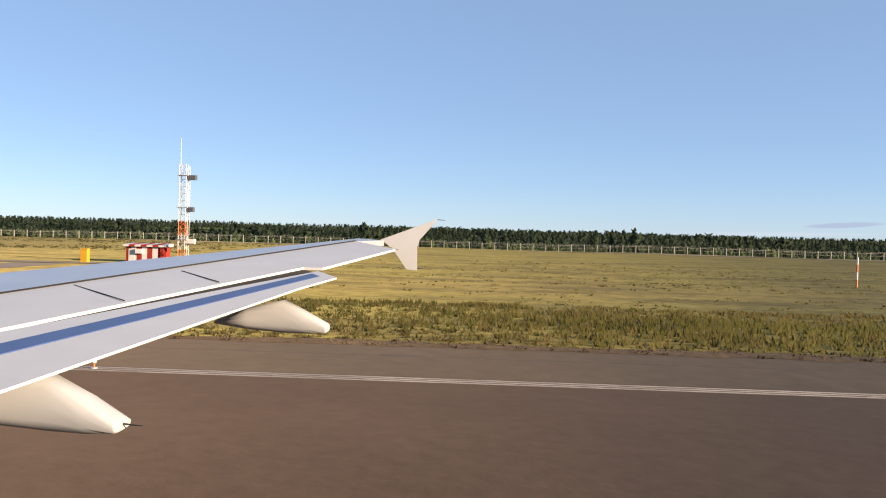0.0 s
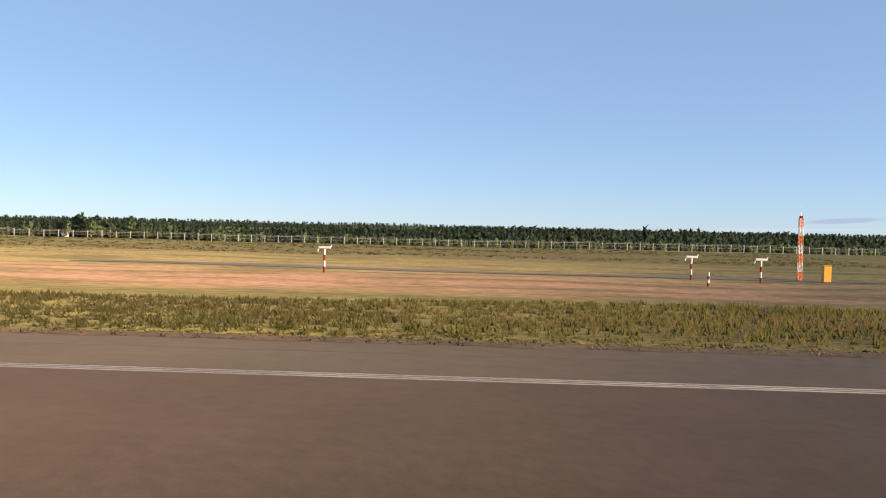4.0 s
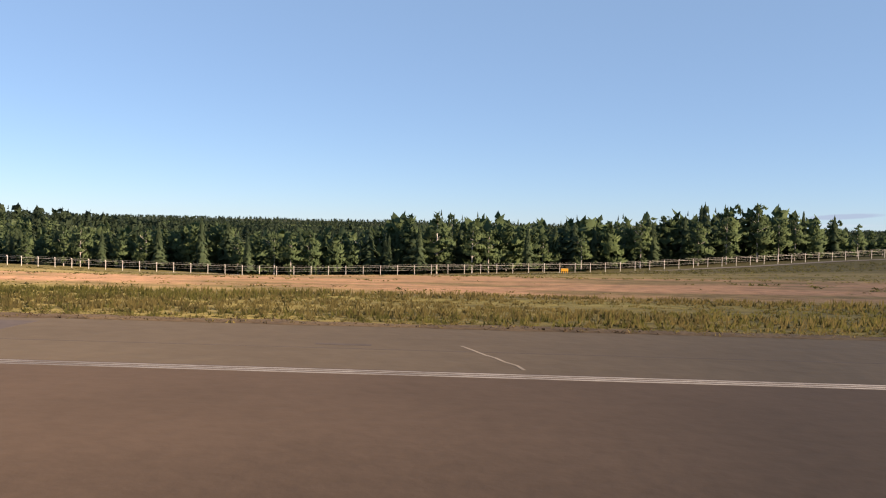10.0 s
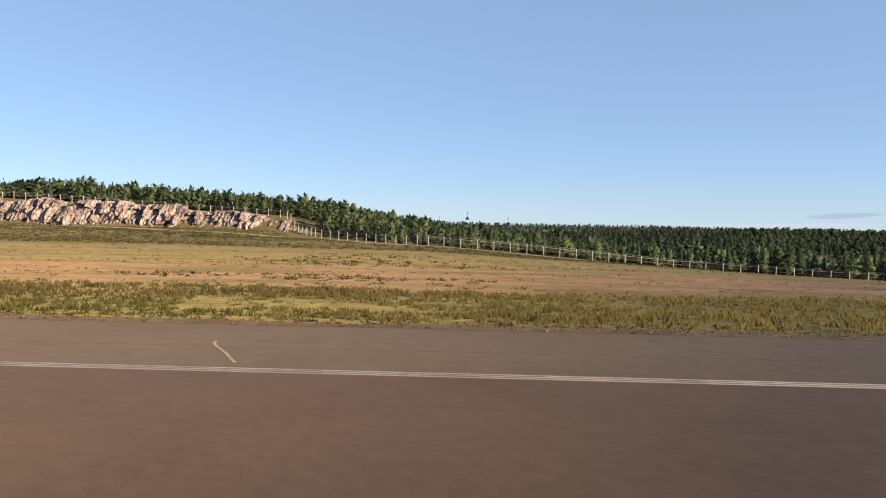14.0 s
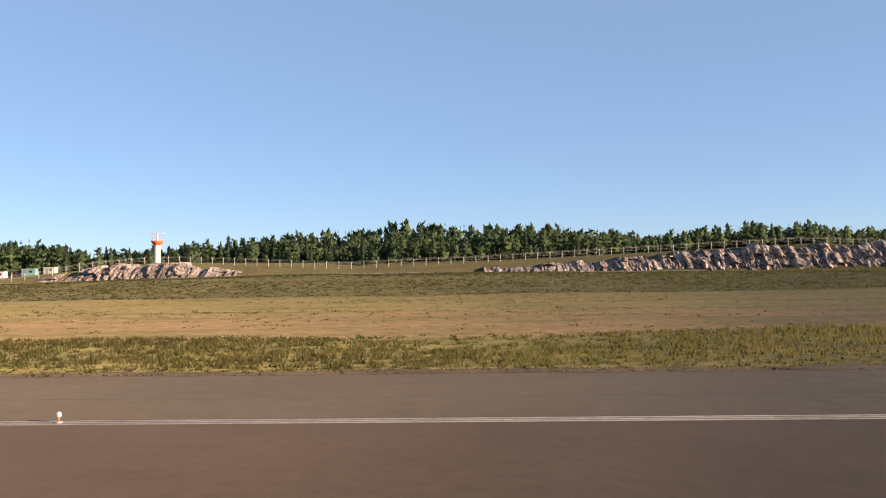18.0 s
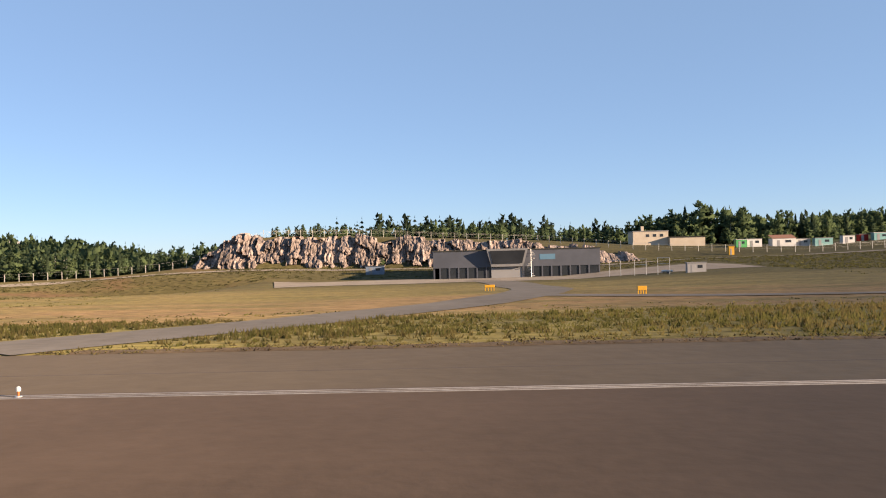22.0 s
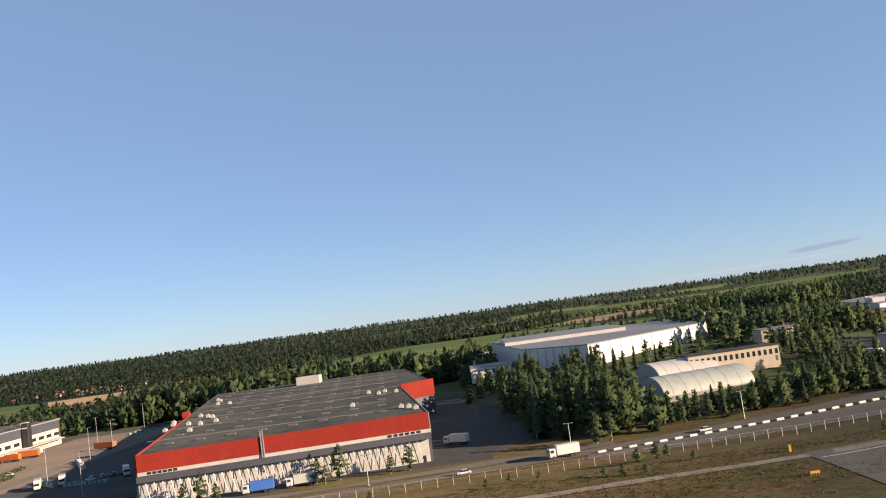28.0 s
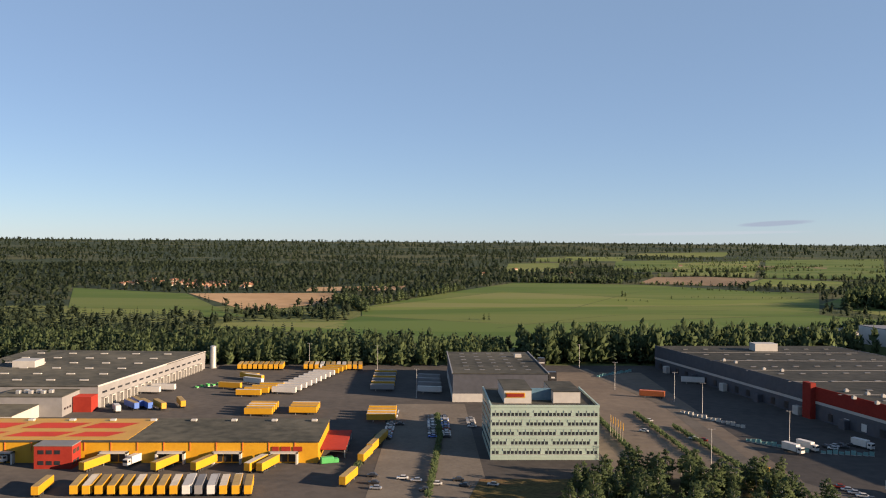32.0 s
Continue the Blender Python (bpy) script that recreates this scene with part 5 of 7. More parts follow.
for args in [(-1166, 284, 3.5, 2.5, 2.5, GREEN, WHITE, "pale green site cabin behind the fence"), (-1161, 286, 5, 3, 2.6, WHITE, ROOFGREY, "white site cabin in a storage yard"), (-1150, 289, 8, 4, 2.6, WHITE, TILE, "white shed with a low red roof", 1.2),
             (-1143, 290, 5, 3, 2.4, OFFWHITE, ROOFGREY, "long pale steel storage container"), (-1137, 287, 6, 2.5, 2.5, TURQUOISE, ROOFGREY, "blue-green steel storage container in the yard"), (-1129, 286, 4, 2.5, 2.5, WHITE, ROOFGREY, "white storage container behind wire"),
             (-1123, 288, 3, 2.5, 2.2, RED, ROOFGREY, "small red steel storage box standing in the yard"), (-1118, 286, 5, 2.5, 2.3, TURQUOISE, WHITE, "blue-green cabin with a pale roof"), (-1111, 287, 4, 2.5, 2.2, OFFWHITE, WHITE, "low pale cabin among stored goods"),
             (-1176, 262, 1.6, 1.4, 2.6, YELLOW, YELLOW, "yellow storage box on the slope"), (-1286, 234, 5.2, 2.4, 2.2, GREYBLUE, DARKWALL, "small grey-blue container by the road"), (-1209.5, 178, 4.0, 1.6, 2.0, GREYWALL, ROOFGREY, "low grey container on the forecourt")]:
    shed(*args)
ch = thing("cream_house", "flat-roofed cream rendered house above the slope", "house", pose(-1200, 297, ground_z(-1192, 300) - 0.3))
part("wall", boxes((0, 12.6, 0, 10, -0.8, 5.0)), CREAM, ch)
part("roof", boxes((-0.2, 12.8, -0.2, 10.2, 5.0, 5.25)), ROOFGREY, ch)
part("chimney", boxes((3.5, 4.5, 3, 4, 5.25, 7.0), bevel=0.03), CREAM, ch)
for k in range(3):
    part("window", boxes((4.6 + 2.5 * k, 5.8 + 2.5 * k, -0.05, 0.0, 3.0, 4.0)), GLASS, ch)
part("annex_wall", boxes((12.6, 25, -2.5, 6, -0.8, 2.6)), CREAM, ch)
part("annex_roof", boxes((12.3, 25.3, -2.8, 6.2, 2.6, 2.9)), ROOFDARK, ch)
tent = thing("boat_trailer", "white covered boat on a trailer in the grass", "trailer", pose(-1215, 181, ground_z(-1215, 181)) @ Matrix.Scale(0.55, 4))
part("hull", boxes((-2.2, 2.2, -0.9, 0.9, 0.5, 1.3), bevel=0.3), WHITE, tent)
part("frame", boxes((-2.6, 2.4, -0.1, 0.1, 0.35, 0.5)), STEEL, tent)
for a in (-0.8, 0.8):
    part("wheel", tubes(((0.3, a - 0.1, 0.3), (0.3, a + 0.1, 0.3), 0.3), n=10), RUBBER, tent)

for x, y in [(-1226, 183), (-1221, 180), (-1216.5, 177.5)]:
    pf = thing("pipe_frame", "slender white pipe frame beside the forecourt", "frame", pose(x, y, ground_z(x, y), 0, 0, -30), "pipe frames on the forecourt")
    for a in (-1.3, 1.3):
        part("post", tubes(((a, 0, -0.3), (a, 0, 3.6), 0.06), n=6), STEEL, pf)
    part("crossbar", tubes(((-1.4, 0, 3.55), (1.4, 0, 3.55), 0.06), n=6), STEEL, pf)
    part("brace", tubes(((-1.3, 0, 2.3), (1.3, 0, 2.3), 0.04), n=6), STEEL, pf)

# ---- grass tufts on the verge ----
def blades(V, F, x, y, z, h, spread, width, count, g):
    """One tuft: leaning blades that fan out from a point."""
    for _ in range(count):
        a, b = g.uniform(-0.9, 0.9), len(V)
        ox, oy = g.normal() * spread * 0.4, g.normal() * spread * 0.4
        c, s = math.cos(a) * width, math.sin(a) * width
        hh = h * g.uniform(0.55, 1.1)
        V += [(x + ox - c, y + oy - s, z), (x + ox + c, y + oy + s, z), (x + ox + g.normal() * spread * 0.5, y + oy + g.normal() * spread * 0.5, z + hh)]
        F.append((b, b + 1, b + 2))


def on_road(x, y):
    return -62 < x < -50 or (-1298 < x < -1240 and abs(y - float(np.interp(x, [-1294, -1279, -1270, -1261, -1252, -1245], [32, 51, 63, 77, 97, 118]))) < 8.5)


g = np.random.default_rng(3)

V, F, HUE = [], [], []
for _ in range(112000):
    x = g.uniform(-1640, 110)
    y0 = 41.6 if x < -240 else 37.0
    reach = 24 + 9 * noise.noise((x * 0.02, 2, 1))
    bare = 1.2 if x > -1240 else 5.5
    y = y0 + g.uniform() ** 1.1 * reach
    if on_road(x, y):
        continue
    thick = 0.62 + 0.8 * noise.noise((x * 0.035, y * 0.10, 4)) + 0.45 * noise.noise((x * 0.25, y * 0.3, 6))
    if thick < 0.05 + 0.25 * g.uniform() or y - y0 < bare and g.uniform() < 0.6:
        continue
    h = (0.16 + 0.40 * min(max(thick, 0.0), 1.1)) * (0.35 + 0.65 * min((y - y0) / (bare + 3), 1)) * g.uniform(0.7, 1.15)
    n0 = len(F)
    blades(V, F, x, y, ground_z(x, y) - 0.04, h, 0.30, 0.060, 5, g)
    HUE += [1 if g.uniform() < 0.5 + 0.9 * noise.noise((x * 0.03, y * 0.09, 9)) else 0] * (len(F) - n0)
# the sward is shaded as one soft mass: its blades face up and a little towards the pavement
N = g.normal(size=(len(V), 3)) * 0.16 + np.array((0.05, -0.25, 0.93))
N /= np.linalg.norm(N, axis=1)[:, None]
tagged(new("verge_grass", mesh_of("verge_grass", V, F, [TUFT, GREENTUFT], HUE, normals=N)), "tall dry yellow-green grass along the pavement", "grass", kind="stuff")

# clods and straw where the grass frays out over the pavement edge
V, F, HUE = [], [], []
for _ in range(15000):
    x = g.uniform(-1640, 110)
    y0 = 41.0 if x < -240 else 36.4
    y = y0 - 0.1 + abs(g.normal()) * 1.1
    if on_road(x, y):
        continue
    n0 = len(F)
    blades(V, F, x, y, 0.0, g.uniform(0.05, 0.20), 0.30, 0.06, 4, g)
    HUE += [0 if noise.noise((x * 0.1, y, 3)) + 0.4 * g.normal() < 0.1 else 1] * (len(F) - n0)
tagged(new("verge_litter", mesh_of("verge_litter", V, F, [SOIL, TUFT], HUE)), "clods and dry straw along the pavement edge", "grass", kind="stuff")

# ---- heather and dry tussocks over the field ----
V, F = [], []
g = np.random.default_rng(11)
while len(F) < 6 * 34000:
    x, y = g.uniform(-1900, -60), 62 + 195 * g.uniform()
    thick = noise.noise((x * 0.012, y * 0.05, 3)) + (0.30 if y > 165 else -0.55)
    if x > -640 and g.uniform() < 0.7 or g.uniform() > 0.35 + 1.6 * thick or y > line_y(FENCE, x) - 16:
        continue
    if -1420 < x < -1190 and y < 225 or -215 < x < -40 and 104 < y < 122:
        continue
    blades(V, F, x, y, ground_z(x, y) - 0.06, g.uniform(0.16, 0.46), 0.8, 0.15, 6, g)
tagged(new("heather", mesh_of("heather", V, F, [HEATHER])), "low dark heather and tussocks over the field", "heather", kind="stuff")
# tussocks over the field
V, F, HUE = [], [], []
for _ in range(16000):
    x, y = g.uniform(-1900, -1400), 48 + 150 * g.uniform()
    thick = noise.noise((x * 0.03, y * 0.06, 12)) + 0.5 * noise.noise((x * 0.15, y * 0.2, 2))
    if thick < 0.05 + 0.2 * g.normal() or -1674 < x < -1642 or y > line_y(PERIMETER, x) - 5:
        continue
    n0 = len(F)
    blades(V, F, x, y, ground_z(x, y) - 0.05, g.uniform(0.2, 0.55), 0.9, 0.24, 5, g)
    HUE += [int(min(2, max(0, 1 + 2.2 * noise.noise((x * 0.05, y * 0.1, 5)) + 0.5 * g.normal())))] * (len(F) - n0)
for _ in range(30000):
    x, y = g.uniform(-1400, 110), 58 + 110 * g.uniform()
    thick = noise.noise((x * 0.015, y * 0.08, 12)) + 0.5 * noise.noise((x * 0.08, y * 0.3, 2))
    if thick < 0.0 + 0.2 * g.normal() or on_road(x, y) or -1310 < x < -1130 and y > 78 or -230 < x < -30:
        continue
    n0 = len(F)
    blades(V, F, x, y, ground_z(x, y) - 0.04, g.uniform(0.10, 0.26), 0.7, 0.13, 4, g)
    HUE += [int(min(2, max(0, 1.6 + 2.0 * noise.noise((x * 0.03, y * 0.15, 5)) + 0.5 * g.normal())))] * (len(F) - n0)
tagged(new("tussocks", mesh_of("tussocks", V, F, [HEATHER, GREENTUFT, TUFT], HUE)), "scattered green and brown tussocks over the field", "grass", kind="stuff")

# ---- industrial area beyond the runway end ----
Z0 = -5.0
tagged(drape("yard", [(-2300, 258), (-1905, 258), (-1905, 560), (-2300, 560)], YARD, 0.06, 40), "wide grey asphalt goods yard", "yard", kind="structure")
tagged(drape("yard", [(-1905, 258), (-1738, 262), (-1745, 470), (-1905, 560)], YARD, 0.06, 40), "dark asphalt yard round the red hall", "yard", kind="structure")
tagged(drape("yard", [(-1925, 245), (-1800, 252), (-1800, 263), (-1925, 263)], YARD, 0.08, 12), "asphalt strip before the red hall", "yard", kind="structure")
tagged(drape("yard", [(-1740, 265), (-1720, 298), (-1724, 346), (-1742, 432)], YARD, 0.085, 12), "dark asphalt yard round the red hall", "yard", kind="structure")
tagged(drape("yard", [(-1998, 262), (-1934, 262), (-1926, 530), (-2000, 530)], PALEYARD, 0.08, 40), "sun-bleached sandy asphalt yard by the office", "yard", kind="structure")
tagged(drape("car_park", [(-1985, 292), (-1940, 292), (-1936, 425), (-1985, 425)], PALEYARD, 0.10, 40), "asphalt car park between clipped hedges", "car park", kind="structure")
tagged(drape("car_park", [(-2090, 268), (-2048, 268), (-2048, 425), (-2084, 425)], ROAD, 0.10, 40), "asphalt car park beside the office", "car park", kind="structure")
tagged(drape("lot", [(-1712, 236), (-1606, 246), (-1604, 270), (-1710, 248)], ROAD, 0.09, 6), "empty asphalt lot beside the road", "car park", kind="structure")
tagged(drape("works_yard", [(-1598, 306), (-1510, 332), (-1492, 372), (-1594, 430)], YARD, 0.10, 10), "dark asphalt yard among the workshops", "yard", kind="structure")
tagged(ribbon("road", HIGHWAY, 9.0, ROAD, 0.12), "two-lane asphalt road along the fence", "road", kind="structure")
tagged(ribbon("road", [(-1700, 262), (-1790, 246), (-1860, 243), (-1925, 262), (-1945, 300), (-1940, 420), (-1962, 545)], 7.0, ROAD, 0.14), "asphalt yard road past the car park", "road", kind="structure")
tagged(drape("taxi_stub", [(-1668, 42), (-1648, 42), (-1648, 199), (-1668, 195)], ROAD, 0.10, 8), "short asphalt stub taxiway", "taxiway", kind="structure")
tagged(drape("stub_line", [(-1667, 186.0), (-1649, 189.5), (-1649, 190.1), (-1667, 186.6)], LINE, 0.16, 4), "white painted stop line", "line", kind="structure")


tagged(drape("lawn", [(-2064, 232), (-1942, 232), (-1942, 290), (-2050, 290)], GRASS, 0.16, 8), "rough grass under the clump of trees", "grass", kind="structure")


def put(ob, *specs):
    for name, bm, mat, *label in specs:
        part(name, bm, mat, ob, *label)


def along_wall(a, b, z):
    """A frame on a wall from a to b in plan: x along it, y inwards to its left, z up."""
    d = Vector(b) - Vector(a)
    return Matrix.Translation((a[0], a[1], z)) @ Matrix.Rotation(math.atan2(d.y, d.x), 4, "Z"), d.length


def wall_boxes(frame_m, specs, bevel=0.0):
    bm = boxes(*specs, bevel=bevel)
    bmesh.ops.transform(bm, matrix=frame_m, verts=bm.verts)
    return bm


def roof_bits(parent, poly, z, rows, cols, size, mat, name="skylight"):
    """Low upstands in rows over a four-cornered roof, each a part."""
    a, b, c, d = [Vector(p) for p in poly]
    me = None
    for j in range(rows):
        for i in range(cols):
            u, v = (i + 0.5) / cols, (j + 0.5) / rows
            p = (a * (1 - u) + b * u) * (1 - v) + (d * (1 - u) + c * u) * v
            if me is None:
                ob = part(name, boxes((-size[0] / 2, size[0] / 2, -size[1] / 2, size[1] / 2, 0, size[2]), bevel=0.1), mat, parent, "", pose(p.x, p.y, z))
                me = ob.data
            else:
                share(name, me, parent, pose(p.x, p.y, z))


# the red hall
rh = thing("red_warehouse", "large flat-roofed warehouse with a red upper wall band", "warehouse")
RP = [(-1849, 259), (-1757, 272.5), (-1775, 391), (-1761, 404), (-1787, 552), (-1911, 548)]
RT = 10.5
put(rh, ("core_wall", prism(RP, Z0 - 0.5, RT - 0.4), DARKWALL), ("roof", prism([(x, y) for x, y in RP], RT - 0.39, RT), ROOFDARK))
m, L = along_wall(RP[0], RP[1], 0)
put(rh, ("red_band", wall_boxes(m, [(0, L, -0.35, 0, 5.6, RT + 0.5)]), RED, "red metal cladding band"), ("white_strip", wall_boxes(m, [(0, L, -0.2, 0, 4.4, 5.6)]), OFFWHITE), ("canopy", wall_boxes(m, [(0, L, -2.2, 0, 2.6, 4.4)]), DARKWALL, "dark grey canopy band"), ("lower_wall", wall_boxes(m, [(0, L - 1, -0.15, 0, Z0, 2.6)]), OFFWHITE))
bm = bmesh.new()
k = 0
while 2.6 * k + 2.6 < L - 3:
    a = 1 + 2.6 * k
    tube(bm, (a, -1.0, Z0 + 0.6), (a + 1.3, -1.0, 2.5), 0.10, n=4)
    tube(bm, (a + 1.3, -1.0, 2.5), (a + 2.6, -1.0, Z0 + 0.6), 0.10, n=4)
    k += 1
bmesh.ops.transform(bm, matrix=m, verts=bm.verts)
put(rh, ("zigzag_bracing", bm, STEEL, "slender zigzag steel struts"))
for k in range(6):
    put(rh, ("window", wall_boxes(m, [(3 + 1.6 * k, 4.2 + 1.6 * k, -0.3, -0.2, 4.6, 5.4)]), GLASS))
    put(rh, ("window", wall_boxes(m, [(L - 14 + 1.9 * k, L - 12.7 + 1.9 * k, -0.3, -0.2, 4.6, 5.4)]), GLASS))
put(rh, ("door", wall_boxes(m, [(L - 3.4, L - 2.4, -0.25, -0.15, Z0, Z0 + 2.2)]), BLACK), ("ladder_mast", wall_boxes(m, [(38.6, 38.9, -0.8, -0.4, 0, RT + 2.5), (39.3, 39.6, -0.8, -0.4, 0, RT + 2.5)] + [(38.6, 39.6, -0.7, -0.5, 0.6 * q, 0.6 * q + 0.12) for q in range(21)]), STEEL))
m, L = along_wall(RP[5], RP[0], 0)
split = L * 0.53
put(rh, ("side_band", wall_boxes(m, [(0, split, -0.3, 0, 3.0, RT + 0.3)]), DARKWALL, "blue-grey cladding band"), ("red_band", wall_boxes(m, [(split, L, -0.4, 0, 4.0, RT + 0.4)]), RED, "dark red cladding band"),
    ("red_pier", wall_boxes(m, [(split - 2, split + 4, -3.0, 0, Z0, RT + 2.2)]), RED), ("window_strip", wall_boxes(m, [(0, split - 2, -0.2, 0, 1.6, 3.0)]), OFFWHITE), ("window_strip", wall_boxes(m, [(split + 4, L, -0.25, 0, 2.6, 4.0)]), OFFWHITE))
for k in range(26):
    a = 6 + k * (L - 12) / 26
    if abs(a - split) < 8:
        continue
    put(rh, ("dock_door", wall_boxes(m, [(a, a + 3.2, -0.25, 0, Z0 + 1.1, Z0 + 4.6)], 0.03), WHITE if a > split and k % 3 else BLACK))
    if k % 3 == 1:
        put(rh, ("dock_shelter", wall_boxes(m, [(a - 0.5, a + 3.7, -3.2, -0.25, Z0, Z0 + 4.4)], 0.1), OFFWHITE if k % 2 else DARKWALL))
for a in (L - 52, L - 28):
    put(rh, ("red_pier", wall_boxes(m, [(a, a + 4, -2.4, 0, Z0, RT - 1.0)]), RED))
m, L = along_wall(RP[2], RP[3], 0)
put(rh, ("red_band", wall_boxes(m, [(-1, L + 0.3, -0.5, 0, 4.5, RT + 1.8)]), RED, "red end wall"))
m, L = along_wall(RP[1], RP[2], 0)
put(rh, ("side_band", wall_boxes(m, [(0, L, -0.3, 0, 4.0, RT + 0.2)]), GREYWALL))
m, L = along_wall(RP[3], RP[4], 0)
put(rh, ("side_band", wall_boxes(m, [(0, L, -0.3, 0, 4.0, RT + 0.2)]), GREYWALL))
roof_bits(rh, [(-1850, 270), (-1768, 284), (-1795, 545), (-1906, 541)], RT, 11, 8, (3.2, 1.2, 0.5), ROOFLIGHT)
for j in range(7):
    y = 300 + 36 * j
    x0, x1 = -1856 - (y - 262) * 0.2, -1775 - max(0, y - 400) * 0.09
    put(rh, ("roof_seam", boxes((x0 + 2, x1 - 3, y - 0.25, y + 0.25, RT, RT + 0.18)), ROOFGREY))
put(rh, ("plant_room", boxes((-1853, -1838, 522, 531, RT, RT + 5.0), bevel=0.1), OFFWHITE, "white rooftop plant room"))
for x, y in [(-1862, 372), (-1858, 366), (-1868, 380), (-1855, 340), (-1850, 345), (-1880, 445), (-1872, 440), (-1782, 380), (-1776, 372), (-1784, 372), (-1790, 384), (-1762, 290), (-1765, 297), (-1768, 300), (-1866, 330), (-1870, 350), (-1862, 346), (-1874, 362), (-1886, 470), (-1890, 478), (-1790, 330), (-1852, 318)]:
    put(rh, ("roof_unit", boxes((x - 0.85, x + 0.85, y - 0.8, y + 0.8, RT, RT + 1.2), (x - 0.4, x + 0.4, y - 0.4, y + 0.4, RT + 1.2, RT + 1.6), bevel=0.08), OFFWHITE))

# the yellow parcel terminal
dh = thing("parcel_terminal", "long yellow freight terminal with dock doors and dark roof", "warehouse")
DT = 3.0
put(dh, ("wall", boxes((-2300, -2111, 311.5, 351, Z0 - 0.4, DT)), YELLOW), ("roof", boxes((-2300, -2110.6, 311.2, 351.3, DT, DT + 0.5)), ROOFDARK), ("roof_sheet", boxes((-2300, -2184, 313, 350, DT + 0.5, DT + 0.62)), YELLOW, "yellow roof panel"))
for k, (a, w, lean) in enumerate([(-2262, 22, 5), (-2234, 20, 5), (-2210, 16, 5)]):
    for y0, y1 in ((318, 326), (332, 342)):
        bm = bmesh.new()
        vs = [bm.verts.new((x, y, DT + 0.64)) for x, y in ((a, y0), (a + w, y0), (a + w + lean, y1), (a + lean, y1))]
        bm.faces.new(vs)
        put(dh, ("roof_emblem", bm, RED, "plain red painted shape on the roof"))
put(dh, ("emblem", prism([(-2128.5, 311.15), (-2126, 311.15), (-2126, 311.45), (-2128.5, 311.45)], -0.4, 1.4), RED), ("emblem", boxes((-2125, -2121.5, 311.15, 311.45, -0.4, 1.4)), RED), ("emblem", boxes((-2120.5, -2117, 311.15, 311.45, -0.4, 1.4)), RED))
for k in range(8):
    a = -2280 + 21.5 * k
    if -2216 < a < -2196:
        continue
    put(dh, ("dock_frame", boxes((a, a + 11, 309.2, 311.5, -0.9, -0.3), (a, a + 0.7, 309.2, 311.5, Z0, -0.3), (a + 10.3, a + 11, 309.2, 311.5, Z0, -0.3)), OFFWHITE, "white dock canopy"))
    for q in range(3):
        put(dh, ("dock_door", boxes((a + 0.9 + 3.2 * q, a + 3.6 + 3.2 * q, 311.35, 311.5, Z0 + 0.6, -1.0)), BLACK))
for k in range(18):
    put(dh, ("wall_rib", boxes((-2290 + 10 * k, -2289.7 + 10 * k, 311.25, 311.5, -0.2, DT)), ORANGE))
put(dh, ("end_canopy", boxes((-2111, -2101, 318, 350, -1.6, -1.2)), RED), *[("canopy_post", boxes((-2101.6, -2101.2, y, y + 0.4, Z0, -1.6)), STEEL) for y in (319, 329, 339, 349)])
for k in range(11):
    put(dh, ("roof_vent", boxes((-2288 + 17 * k, -2285.5 + 17 * k, 345, 347, DT + 0.5, DT + 1.4), bevel=0.2), OFFWHITE))
ro = thing("red_office_block", "small red office block with strip windows at the terminal", "building")
put(ro, ("wall", boxes((-2215, -2201, 303, 311, Z0 - 0.2, 3.6)), RED), ("roof", boxes((-2215.2, -2200.8, 302.8, 311.2, 3.6, 3.9)), ROOFGREY))
for z in (-3.4, 0.6):
    for k in range(3):
        put(ro, ("window", boxes((-2213.5 + 3 * k, -2211.4 + 3 * k, 302.9, 303.0, z, z + 1.5)), GLASS))
    for k in range(2):
        put(ro, ("window", boxes((-2201, -2200.9, 304 + 3 * k, 306.2 + 3 * k, z, z + 1.5)), GLASS))

# the grey freight hall
gh = thing("grey_warehouse", "large pale grey warehouse with loading docks along one side", "warehouse")
GP = [(-2330, 412), (-2234, 412), (-2213.5, 540), (-2330, 545)]
put(gh, ("wall", prism(GP, Z0 - 0.5, 6), GREYWALL), ("roof", prism([(-2330, 411.6), (-2233.7, 411.6), (-2213, 540.4), (-2330, 545.4)], 6.0, 6.4), ROOFDARK))
m, L = along_wall(GP[1], GP[2], 0)
put(gh, ("plinth_wall", wall_boxes(m, [(0, L, -0.2, 0, 1.2, 6.2)]), GREYWALL, "grey corrugated upper wall"), ("roof_edge", wall_boxes(m, [(0, L, -0.4, 0.2, 6.0, 6.7)]), OFFWHITE))
for k in range(16):
    a = 4 + k * (L - 8) / 16
    put(gh, ("dock_door", wall_boxes(m, [(a, a + 3.0, -0.3, 0, Z0 + 1.0, Z0 + 4.6)], 0.03), BLACK), ("dock_shelter", wall_boxes(m, [(a - 0.5, a, -1.6, 0, Z0, Z0 + 5), (a + 3, a + 3.5, -1.6, 0, Z0, Z0 + 5), (a - 0.5, a + 3.5, -1.6, 0, Z0 + 4.6, Z0 + 5.1)]), OFFWHITE), ("window", wall_boxes(m, [(a, a + 4.5, -0.28, -0.2, 2.0, 3.0)]), GLASS))
